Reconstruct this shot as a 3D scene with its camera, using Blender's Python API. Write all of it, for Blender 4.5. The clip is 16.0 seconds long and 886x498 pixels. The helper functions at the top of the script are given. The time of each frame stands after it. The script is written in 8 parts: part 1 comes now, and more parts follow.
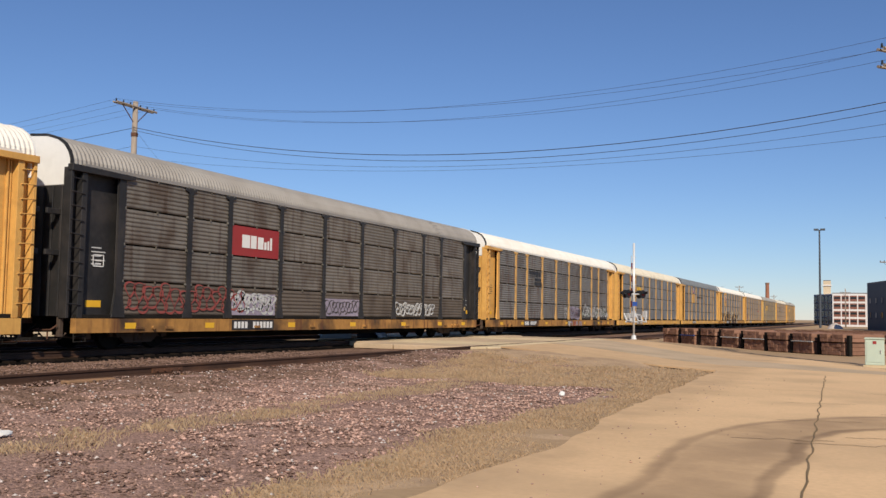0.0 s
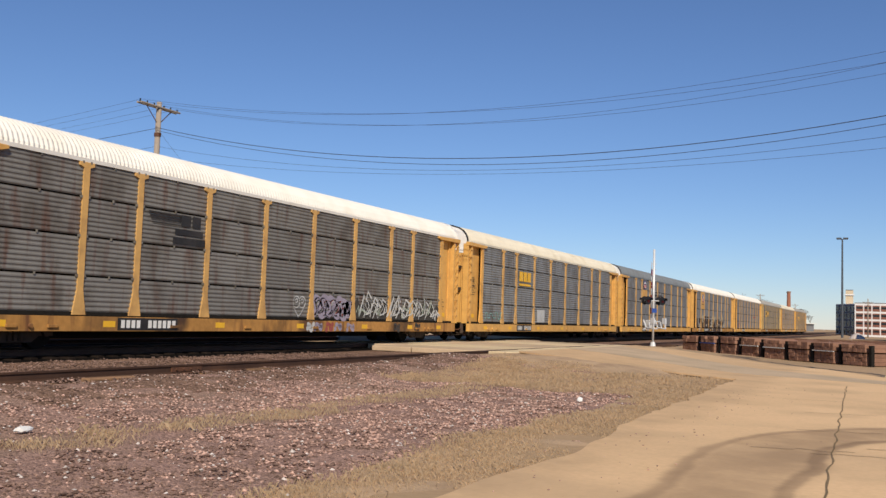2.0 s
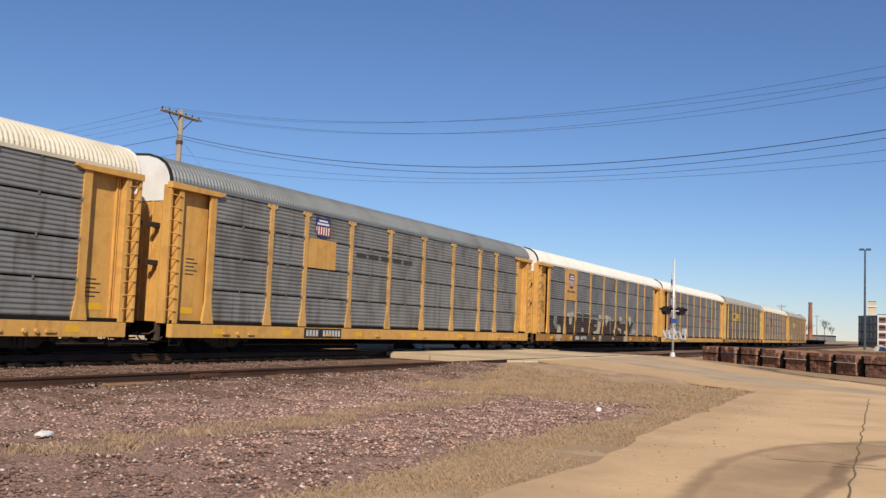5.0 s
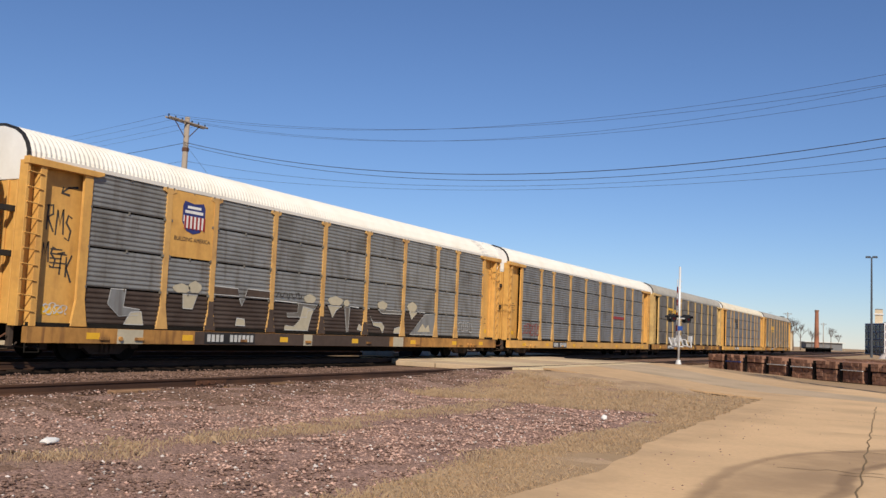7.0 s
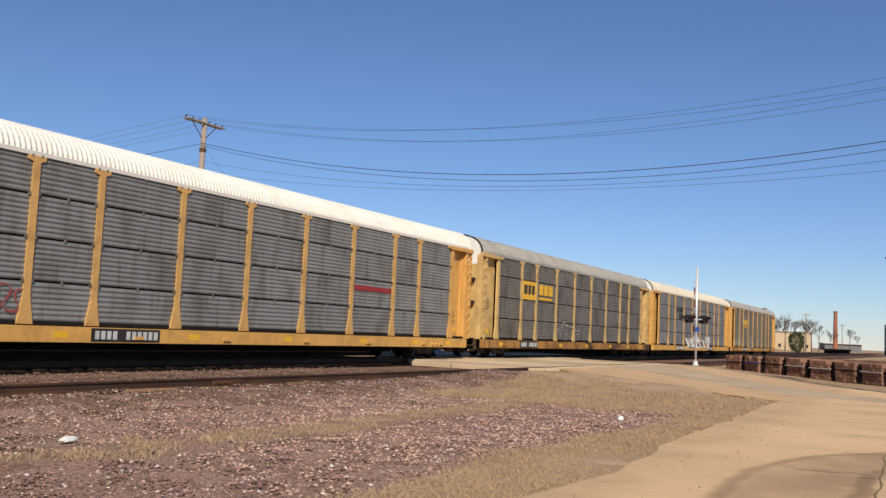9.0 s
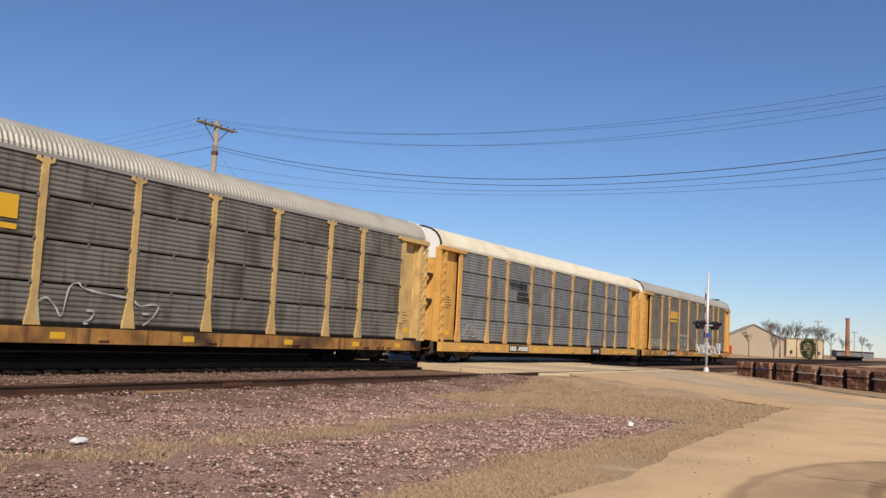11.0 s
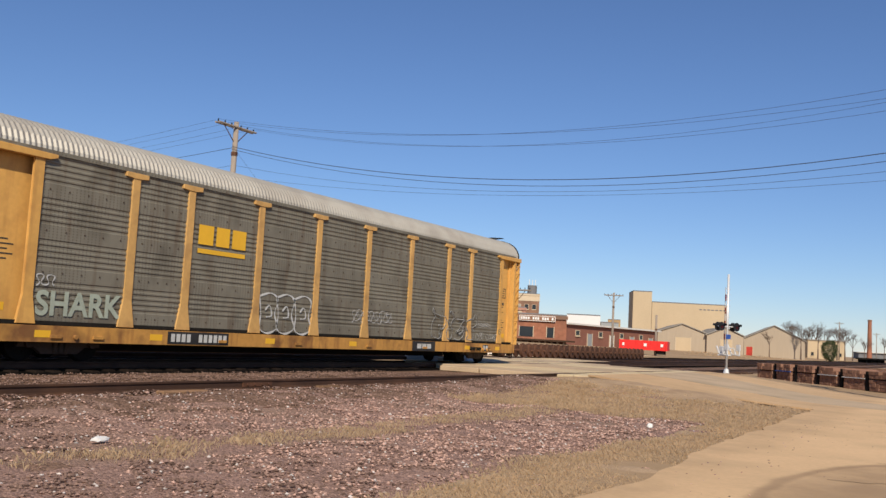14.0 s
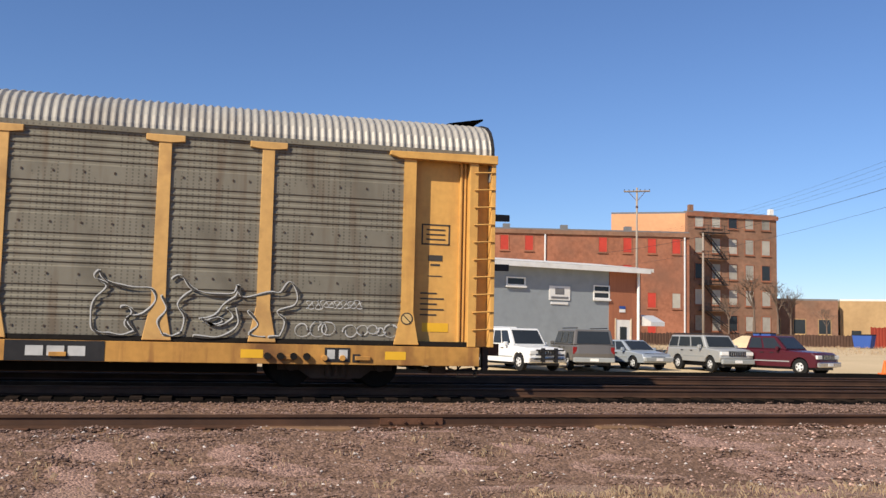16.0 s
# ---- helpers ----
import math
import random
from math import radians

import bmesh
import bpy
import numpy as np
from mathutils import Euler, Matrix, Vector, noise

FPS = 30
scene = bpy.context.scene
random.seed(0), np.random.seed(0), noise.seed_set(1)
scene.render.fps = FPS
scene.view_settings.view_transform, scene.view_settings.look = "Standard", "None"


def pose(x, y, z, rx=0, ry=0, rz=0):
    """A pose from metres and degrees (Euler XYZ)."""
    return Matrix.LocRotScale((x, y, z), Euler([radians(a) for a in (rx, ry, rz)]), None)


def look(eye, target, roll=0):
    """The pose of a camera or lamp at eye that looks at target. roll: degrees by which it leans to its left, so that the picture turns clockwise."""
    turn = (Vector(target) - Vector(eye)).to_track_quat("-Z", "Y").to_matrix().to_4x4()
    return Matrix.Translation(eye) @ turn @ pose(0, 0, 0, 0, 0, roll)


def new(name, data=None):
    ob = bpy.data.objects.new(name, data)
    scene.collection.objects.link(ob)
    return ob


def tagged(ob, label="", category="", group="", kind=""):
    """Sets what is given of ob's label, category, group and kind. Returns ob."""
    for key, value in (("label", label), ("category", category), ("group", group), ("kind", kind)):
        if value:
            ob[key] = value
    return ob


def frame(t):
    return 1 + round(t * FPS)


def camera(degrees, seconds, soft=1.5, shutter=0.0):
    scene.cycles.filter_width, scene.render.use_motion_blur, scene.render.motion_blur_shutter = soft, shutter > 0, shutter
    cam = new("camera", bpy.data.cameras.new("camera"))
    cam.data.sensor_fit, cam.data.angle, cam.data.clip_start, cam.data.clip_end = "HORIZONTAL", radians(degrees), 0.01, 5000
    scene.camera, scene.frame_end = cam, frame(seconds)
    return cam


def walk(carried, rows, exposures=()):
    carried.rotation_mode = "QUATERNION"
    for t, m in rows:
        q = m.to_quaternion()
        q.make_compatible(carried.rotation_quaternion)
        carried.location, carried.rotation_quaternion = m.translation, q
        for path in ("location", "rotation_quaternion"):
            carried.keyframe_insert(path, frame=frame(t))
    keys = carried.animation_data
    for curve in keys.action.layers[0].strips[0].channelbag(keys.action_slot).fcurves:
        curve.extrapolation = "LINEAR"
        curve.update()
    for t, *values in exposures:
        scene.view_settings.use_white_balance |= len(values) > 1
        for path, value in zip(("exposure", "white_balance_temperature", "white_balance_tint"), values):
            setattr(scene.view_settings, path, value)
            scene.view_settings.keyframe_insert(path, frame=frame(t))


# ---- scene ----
# ---------------------------------------------------------------- camera and its walk
CAM_H = 1.15
EYE_ROWS = (
    (0.0, 24.52, 3.97, -0.98), (0.5, 22.33, 3.82, -1.46), (1.0, 22.44, 4.42, -1.46), (1.5, 23.83, 4.44, -1.95),
    (2.0, 25.72, 4.16, -1.88), (2.5, 26.23, 4.38, -1.8), (3.0, 26.2, 4.58, -1.93), (3.5, 26.11, 4.61, -2.0),
    (4.0, 26.37, 4.45, -2.15), (6.5, 27.29, 5.08, -2.32), (7.0, 27.26, 5.06, -2.41), (7.5, 27.2, 5.04, -2.46),
    (8.0, 27.48, 5.03, -2.44), (8.5, 27.92, 5.0, -2.44), (11.0, 28.91, 5.26, -2.97), (11.5, 29.04, 5.29, -2.96),
    (12.0, 29.38, 5.37, -2.94), (12.5, 29.55, 5.35, -2.95), (13.0, 29.8, 5.3, -3.06), (13.5, 29.89, 5.27, -3.05),
    (14.0, 30.05, 5.24, -3.13), (14.5, 31.07, 5.26, -3.1), (15.0, 36.8, 5.39, -3.33), (15.2, 42.63, 5.45, -3.35),
    (15.4, 48.55, 5.6, -3.6), (15.6, 56.0, 5.62, -3.72), (15.8, 65.12, 5.42, -2.7), (16.0, 75.3, 5.14, -1.27))
cam = camera(50.72, 16.0, soft=1.45)
walk(cam, [(t, pose(-0.0045 * max(0.0, yaw - 30.0), 0, CAM_H, 0, 0, yaw) @ pose(0, 0, 0, 90 + pitch) @ pose(0, 0, 0, 0, 0, -roll))
           for t, yaw, pitch, roll in EYE_ROWS], exposures=((0.0, 0.0), (15.5, 0.0), (16.0, 0.35)))

# ---------------------------------------------------------------- sky and sun
SUN_EL, SUN_AZ = 36.0, 147.0
world = bpy.data.worlds.new("sky")
scene.world = world
world.use_nodes = True
wn = world.node_tree.nodes
sky = wn.new("ShaderNodeTexSky")
sky.sky_type, sky.sun_disc = "NISHITA", False
sky.sun_elevation, sky.sun_rotation = radians(SUN_EL), radians(SUN_AZ)
sky.air_density, sky.dust_density, sky.ozone_density, sky.altitude = 1.0, 0.0, 7.5, 200
tint = wn.new("ShaderNodeMix")
tint.data_type, tint.blend_type = "RGBA", "MULTIPLY"
tint.inputs["Factor"].default_value, tint.inputs["B"].default_value = 1.0, (1.08, 1.03, 1.1, 1)
world.node_tree.links.new(sky.outputs[0], tint.inputs["A"])
world.node_tree.links.new(tint.outputs["Result"], wn["Background"].inputs[0])
wn["Background"].inputs[1].default_value = 0.087
sun = new("sun", bpy.data.lights.new("sun", "SUN"))
sun.data.energy, sun.data.angle, sun.data.color = 4.9, radians(0.53), (1.0, 0.89, 0.73)
sa, se = radians(SUN_AZ), radians(SUN_EL)
SUN_WAY = Vector((math.sin(sa) * math.cos(se), math.cos(sa) * math.cos(se), math.sin(se)))
sun.matrix_world = look(SUN_WAY * 60, (0, 0, 0))

# ---------------------------------------------------------------- materials
def material(name, base, rough=0.7, metal=0.0, vary=0.25, grain=12.0, big=0.8, bump=0.15, stain=None, stain_amount=0.4,
             stretch=(1, 1, 1), per_object=0.0, per_island=0.0, stain_scale=1.0, bump_scale=None, streak=None, streak_amount=0.6, cells=0.0, holes=0.0):
    """A surface with fine grain, large blotches, an optional stain colour, and relief."""
    m = bpy.data.materials.new(name)
    m.use_nodes = True
    nt = m.node_tree
    N, Lk = nt.nodes, nt.links
    bsdf = N["Principled BSDF"]
    bsdf.inputs["Roughness"].default_value, bsdf.inputs["Metallic"].default_value = rough, metal
    bsdf.inputs["Specular IOR Level"].default_value = 0.06 if rough >= 0.85 else 0.3
    co = N.new("ShaderNodeTexCoord")
    info = N.new("ShaderNodeObjectInfo")
    off = N.new("ShaderNodeVectorMath"); off.operation = "MULTIPLY_ADD"
    Lk.new(info.outputs["Random"], off.inputs[0]); off.inputs[1].default_value = (37, 61, 23)
    Lk.new(co.outputs["Object"], off.inputs[2])
    sc = N.new("ShaderNodeVectorMath"); sc.operation = "MULTIPLY"
    Lk.new(off.outputs[0], sc.inputs[0]); sc.inputs[1].default_value = stretch
    def tex(scale, detail=4):
        n = N.new("ShaderNodeTexNoise")
        n.inputs["Scale"].default_value, n.inputs["Detail"].default_value = scale, detail
        Lk.new(sc.outputs[0], n.inputs["Vector"])
        return n.outputs["Fac"]
    def maths(op, a, b):
        n = N.new("ShaderNodeMath"); n.operation = op
        for i, v in enumerate((a, b)):
            if hasattr(v, "is_linked"):
                Lk.new(v, n.inputs[i])
            else:
                n.inputs[i].default_value = v
        return n.outputs[0]
    fine, wide = tex(grain), tex(big, 5)
    amount = maths("ADD", maths("MULTIPLY", maths("SUBTRACT", fine, 0.5), vary * 1.6), maths("MULTIPLY", maths("SUBTRACT", wide, 0.5), vary * 2.0))
    if per_object:
        amount = maths("ADD", amount, maths("MULTIPLY", maths("SUBTRACT", info.outputs["Random"], 0.5), per_object))
    if per_island:
        geo = N.new("ShaderNodeNewGeometry")
        amount = maths("ADD", amount, maths("MULTIPLY", maths("SUBTRACT", geo.outputs["Random Per Island"], 0.5), per_island))
    if cells:
        vor = N.new("ShaderNodeTexVoronoi"); vor.inputs["Scale"].default_value = cells
        Lk.new(sc.outputs[0], vor.inputs["Vector"])
        sep = N.new("ShaderNodeSeparateColor"); Lk.new(vor.outputs["Color"], sep.inputs[0])
        amount = maths("ADD", amount, maths("MULTIPLY", maths("SUBTRACT", sep.outputs[0], 0.45), 0.95))
    if holes:
        # rows of small punched holes
        xyz = N.new("ShaderNodeSeparateXYZ"); Lk.new(co.outputs["Object"], xyz.inputs[0])
        row = maths("LESS_THAN", maths("FRACT", maths("DIVIDE", xyz.outputs[1], holes), 0.0), 0.3)
        dot = maths("LESS_THAN", maths("FRACT", maths("DIVIDE", xyz.outputs[2], holes * 0.6), 0.0), 0.55)
        some = maths("GREATER_THAN", tex(1.1, 3), 0.47)
        amount = maths("SUBTRACT", amount, maths("MULTIPLY", maths("MULTIPLY", row, dot), maths("MULTIPLY", some, 0.38)))
    gain = maths("ADD", amount, 1.0)
    col = N.new("ShaderNodeVectorMath"); col.operation = "SCALE"
    col.inputs[0].default_value = base
    Lk.new(gain, col.inputs["Scale"])
    out = col.outputs[0]
    if stain:
        mix = N.new("ShaderNodeMix"); mix.data_type = "RGBA"
        ramp = N.new("ShaderNodeMapRange")
        ramp.inputs["From Min"].default_value, ramp.inputs["From Max"].default_value = 0.48, 0.68
        ramp.inputs["To Max"].default_value = stain_amount
        Lk.new(tex(stain_scale, 8), ramp.inputs["Value"])
        Lk.new(ramp.outputs[0], mix.inputs["Factor"])
        Lk.new(out, mix.inputs["A"]); mix.inputs["B"].default_value = (*stain, 1)
        out = mix.outputs["Result"]
    if streak:
        # rust and dirt that has run down the surface
        run = N.new("ShaderNodeVectorMath"); run.operation = "MULTIPLY"
        Lk.new(off.outputs[0], run.inputs[0]); run.inputs[1].default_value = (1.0, 2.6, 0.3)
        rn = N.new("ShaderNodeTexNoise"); rn.inputs["Scale"].default_value, rn.inputs["Detail"].default_value = 1.6, 7
        Lk.new(run.outputs[0], rn.inputs["Vector"])
        rr = N.new("ShaderNodeMapRange")
        rr.inputs["From Min"].default_value, rr.inputs["From Max"].default_value, rr.inputs["To Max"].default_value = 0.53, 0.72, streak_amount
        Lk.new(rn.outputs["Fac"], rr.inputs["Value"])
        mx = N.new("ShaderNodeMix"); mx.data_type = "RGBA"
        Lk.new(rr.outputs[0], mx.inputs["Factor"]); Lk.new(out, mx.inputs["A"]); mx.inputs["B"].default_value = (*streak, 1)
        out = mx.outputs["Result"]
    Lk.new(out, bsdf.inputs["Base Color"])
    if bump:
        b = N.new("ShaderNodeBump"); b.inputs["Strength"].default_value, b.inputs["Distance"].default_value = bump, 0.02
        Lk.new(maths("SUBTRACT", 1.0, vor.outputs["Distance"]) if cells else tex(bump_scale, 3) if bump_scale else fine, b.inputs["Height"])
        Lk.new(b.outputs[0], bsdf.inputs["Normal"])
    return m


STREAK = (0.25, 2.2, 0.25)
M = {}
M["yellow"] = material("yellow paint", (0.62, 0.345, 0.095), 0.55, vary=0.16, grain=9, big=0.7, bump=0.05, stain=(0.3, 0.14, 0.045), stain_amount=0.3, stain_scale=2.2, streak=(0.36, 0.165, 0.05), streak_amount=0.4)
M["yellow_worn"] = material("worn yellow paint", (0.48, 0.245, 0.06), 0.65, vary=0.3, grain=7, big=1.1, bump=0.08, stain=(0.12, 0.05, 0.025), stain_amount=0.8, stain_scale=1.3, streak=(0.2, 0.08, 0.03), streak_amount=0.7)
M["post"] = material("weathered yellow post paint", (0.57, 0.335, 0.115), 0.65, vary=0.2, grain=8, big=0.8, bump=0.06, stain=(0.25, 0.13, 0.055), stain_amount=0.45, stain_scale=1.8)
M["panel_painted"] = material("lower panel under brown and buff paint", (0.058, 0.04, 0.031), 0.7, vary=0.35, grain=4, big=0.9, bump=0.04, per_object=0.25, stain=(0.12, 0.1, 0.085), stain_amount=0.3, stain_scale=1.2)
M["post_pale"] = material("faded dirty post paint", (0.56, 0.38, 0.15), 0.7, vary=0.25, grain=7, big=1.1, bump=0.08, stain=(0.26, 0.16, 0.08), stain_amount=0.5, stain_scale=1.3)
M["galv"] = material("galvanised panel", (0.255, 0.258, 0.25), 0.48, 0.3, vary=0.15, grain=5, big=0.5, bump=0.04, stretch=(1, 1.2, 0.8), per_object=0.12, stain=(0.12, 0.108, 0.09), stain_amount=0.6, streak=(0.1, 0.07, 0.05), streak_amount=0.5)
M["galv_rusty"] = material("weathered panel with rust runs", (0.2, 0.19, 0.172), 0.55, 0.2, vary=0.2, grain=5, big=0.5, bump=0.05, stretch=(1, 1.2, 0.8), per_object=0.22, stain=(0.095, 0.08, 0.065), stain_amount=0.7, streak=(0.12, 0.05, 0.03), streak_amount=0.75)
M["galv_dirty"] = material("grimy panel", (0.215, 0.198, 0.168), 0.48, 0.3, vary=0.22, grain=5, big=0.5, bump=0.05, stretch=(1, 1.2, 0.8), per_object=0.16, stain=(0.09, 0.075, 0.055), stain_amount=0.7, streak=(0.085, 0.05, 0.03), streak_amount=0.6)
M["galv_brown"] = material("brown grimy panel", (0.13, 0.105, 0.082), 0.6, 0.15, vary=0.13, grain=5, big=0.5, bump=0.05, stretch=(1, 1.2, 0.8), per_object=0.18, stain=(0.06, 0.045, 0.035), stain_amount=0.7)
M["galv_olive"] = material("olive grey panel", (0.21, 0.192, 0.148), 0.6, 0.2, vary=0.13, grain=5, big=0.5, bump=0.05, stretch=(1, 1.2, 0.8), per_object=0.1, stain=(0.1, 0.088, 0.066), stain_amount=0.6, streak=(0.12, 0.08, 0.05), streak_amount=0.55, holes=0.11)
M["galv_sooty"] = material("sooty bare panel", (0.2, 0.178, 0.15), 0.5, 0.3, vary=0.25, grain=5, big=0.5, bump=0.04, stretch=(1, 1.2, 0.8), per_object=0.18, stain=(0.1, 0.07, 0.05), stain_amount=0.8, streak=(0.075, 0.045, 0.03), streak_amount=0.7)
M["sill_grimy"] = material("sill paint under brown grime", (0.4, 0.2, 0.055), 0.75, vary=0.4, grain=6, big=0.9, bump=0.1, stain=(0.045, 0.028, 0.02), stain_amount=0.95, stain_scale=0.7, streak=(0.12, 0.05, 0.025), streak_amount=0.9)
M["black_paint"] = material("black paint", (0.022, 0.021, 0.021), 0.5, vary=0.4, grain=8, bump=0.05, stain=(0.06, 0.05, 0.045), stain_amount=0.5)
M["roof_white"] = material("white roof", (0.68, 0.655, 0.6), 0.55, vary=0.07, grain=4, big=0.6, bump=0.0, stain=(0.5, 0.44, 0.34), stain_amount=0.3)
M["roof_cream"] = material("cream roof", (0.6, 0.55, 0.44), 0.55, vary=0.08, grain=4, big=0.6, bump=0.0, stain=(0.4, 0.33, 0.22), stain_amount=0.35)
M["roof_grey"] = material("bare metal roof", (0.36, 0.34, 0.3), 0.5, 0.2, vary=0.1, grain=4, big=0.6, bump=0.0, stain=(0.22, 0.19, 0.16), stain_amount=0.4)
M["roof_dusty"] = material("dusty grey roof", (0.28, 0.262, 0.24), 0.55, 0.15, vary=0.12, grain=4, big=0.6, bump=0.0, stain=(0.17, 0.15, 0.13), stain_amount=0.4)
M["roof_dark"] = material("dull grey roof", (0.2, 0.215, 0.22), 0.5, 0.3, vary=0.12, grain=4, big=0.6, bump=0.0, stain=(0.12, 0.11, 0.1), stain_amount=0.4)
# underframe grime, and the black that paints shade in the cars' gaps
M["under"] = material("underframe grime and gap shade", (0.02, 0.018, 0.016), 0.85, vary=0.4, grain=10, bump=0.1)
M["steel_rust"] = material("rusty steel", (0.13, 0.06, 0.035), 0.8, 0.2, vary=0.45, grain=14, big=2, bump=0.2, stain=(0.05, 0.03, 0.022), stain_amount=0.7)
M["rail_steel"] = material("rail steel", (0.075, 0.04, 0.026), 0.6, 0.3, vary=0.3, grain=9, big=1.2, bump=0.1, stain=(0.14, 0.07, 0.04), stain_amount=0.6)
M["tie"] = material("weathered tie timber", (0.075, 0.045, 0.03), 0.9, vary=0.45, grain=18, big=2, bump=0.4, per_object=0.5, stretch=(1, 1, 3))
# the train's shade is put into this near-black tie colour
M["tie_oily"] = material("tie timber darkened for train shade", (0.022, 0.016, 0.013), 0.9, vary=0.4, grain=18, big=2, bump=0.4, per_object=0.4)
M["truck_iron"] = material("brown dusted cast iron", (0.075, 0.052, 0.038), 0.8, 0.1, vary=0.4, grain=10, bump=0.15, stain=(0.02, 0.017, 0.015), stain_amount=0.7)
M["tie_used"] = material("used brown ties", (0.24, 0.132, 0.09), 0.9, vary=0.4, grain=18, big=1.3, bump=0.4, per_object=0.22)
M["tie_pale"] = material("split pale timber", (0.22, 0.13, 0.075), 0.9, vary=0.4, grain=18, big=2, bump=0.4, per_object=0.4)
M["red_paint"] = material("red paint", (0.3, 0.03, 0.03), 0.5, vary=0.15, grain=6, bump=0.03, stain=(0.25, 0.05, 0.04), stain_amount=0.35)
M["red_bright"] = material("bright red paint", (0.72, 0.03, 0.025), 0.45, vary=0.1, grain=4, bump=0.0)
M["white_paint"] = material("white paint", (0.74, 0.73, 0.7), 0.55, vary=0.08, grain=6, bump=0.03, stain=(0.5, 0.46, 0.4), stain_amount=0.3)
M["gold_paint"] = material("gold paint", (0.75, 0.42, 0.03), 0.5, vary=0.1, grain=6, bump=0.0)
M["navy_paint"] = material("navy paint", (0.03, 0.04, 0.16), 0.5, vary=0.1, grain=6, bump=0.0)
M["chalk"] = material("faded white spray paint", (0.5, 0.5, 0.48), 0.8, vary=0.3, grain=6, bump=0.0)
M["spray_dark"] = material("dark spray paint", (0.05, 0.045, 0.04), 0.8, vary=0.3, grain=6, bump=0.0)
M["spray_mauve"] = material("faded mauve spray paint", (0.3, 0.26, 0.32), 0.8, vary=0.3, grain=6, bump=0.0)
M["spray_brown"] = material("dark brown paint", (0.075, 0.052, 0.04), 0.8, vary=0.35, grain=6, bump=0.0)
M["spray_red"] = material("faded red spray paint", (0.28, 0.07, 0.06), 0.8, vary=0.3, grain=6, bump=0.0)
M["spray_buff"] = material("buff paint patch", (0.45, 0.4, 0.29), 0.8, vary=0.2, grain=6, bump=0.0)
M["spray_pale"] = material("faded pale green spray paint", (0.34, 0.38, 0.31), 0.8, vary=0.35, grain=6, bump=0.0)
M["spray_teal"] = material("faded teal spray paint", (0.2, 0.36, 0.33), 0.8, vary=0.3, grain=6, bump=0.0)
M["wood_pole"] = material("grey weathered pole timber", (0.3, 0.25, 0.205), 0.9, vary=0.3, grain=14, big=1.5, bump=0.4, stretch=(3, 3, 0.3))
M["cable"] = material("black cable", (0.03, 0.03, 0.035), 0.6, vary=0.1, bump=0.0)
M["alu"] = material("aluminium", (0.66, 0.66, 0.65), 0.45, 0.3, vary=0.12, bump=0.03)
M["grey_metal"] = material("grey painted metal", (0.3, 0.315, 0.31), 0.5, 0.1, vary=0.1, grain=5, bump=0.03)
M["green_box"] = material("pale green cabinet paint", (0.45, 0.52, 0.42), 0.5, vary=0.1, grain=5, bump=0.03)
M["black_plastic"] = material("black plastic", (0.018, 0.018, 0.02), 0.5, vary=0.2, bump=0.0)
M["tan_wall"] = material("tan rendered wall", (0.5, 0.39, 0.255), 0.85, vary=0.1, grain=3, big=0.15, bump=0.05)
M["beige_wall"] = material("beige metal siding", (0.39, 0.315, 0.23), 0.75, vary=0.12, grain=3, big=0.15, bump=0.05, stretch=(1, 1, 0.1))
M["roof_shingle"] = material("grey shingle", (0.3, 0.27, 0.23), 0.85, vary=0.2, grain=3, big=0.2, bump=0.1)
M["slate"] = material("slate grey roof", (0.16, 0.16, 0.165), 0.8, vary=0.2, grain=3, bump=0.1)
M["brick_red"] = material("weathered red brick", (0.3, 0.128, 0.078), 0.9, vary=0.5, grain=2.2, big=0.22, bump=0.15, stain=(0.19, 0.1, 0.07), stain_amount=0.75, stain_scale=0.25)
M["brick_brown"] = material("sooty brown brick", (0.24, 0.135, 0.09), 0.9, vary=0.45, grain=2.2, big=0.2, bump=0.15, stain=(0.17, 0.115, 0.085), stain_amount=0.75, stain_scale=0.25)
# sunlight on the warehouse's left wall, put into a brighter brick colour
M["brick_sunlit"] = material("orange brick with sunlight in its colour", (0.66, 0.34, 0.18), 0.9, vary=0.15, grain=2.2, big=0.2, bump=0.1)
M["brick_pink"] = material("pinkish brick", (0.42, 0.23, 0.17), 0.9, vary=0.25, grain=2, big=0.2, bump=0.1)
M["brick_plum"] = material("plum brick", (0.24, 0.11, 0.08), 0.9, vary=0.25, grain=2, big=0.2, bump=0.1)
M["brick_tan"] = material("tan brick", (0.4, 0.27, 0.14), 0.9, vary=0.25, grain=2, big=0.2, bump=0.1, stain=(0.28, 0.19, 0.1), stain_amount=0.5, stain_scale=0.15)
M["stone_pale"] = material("pale stone trim", (0.55, 0.45, 0.32), 0.85, vary=0.12, grain=3, bump=0.05)
M["siding_white"] = material("white siding", (0.7, 0.68, 0.66), 0.7, vary=0.06, grain=3, bump=0.05)
M["siding_grey"] = material("grey blue painted block", (0.27, 0.3, 0.32), 0.8, vary=0.1, grain=3, big=0.3, bump=0.05, stain=(0.2, 0.22, 0.23), stain_amount=0.4)
M["siding_dark"] = material("dark slate cladding", (0.07, 0.08, 0.095), 0.7, vary=0.15, grain=2, bump=0.05)
M["red_wood"] = material("red brown painted boards", (0.34, 0.13, 0.07), 0.8, vary=0.2, grain=5, big=0.6, bump=0.1, stretch=(2, 2, 0.3))
M["fence_red"] = material("red slatted fence", (0.3, 0.055, 0.035), 0.85, vary=0.2, grain=3, big=0.3, bump=0.1, per_island=0.3)
M["fence_brown"] = material("old brown fence boards", (0.1, 0.06, 0.045), 0.9, vary=0.3, grain=3, big=0.3, bump=0.1, per_island=0.3)
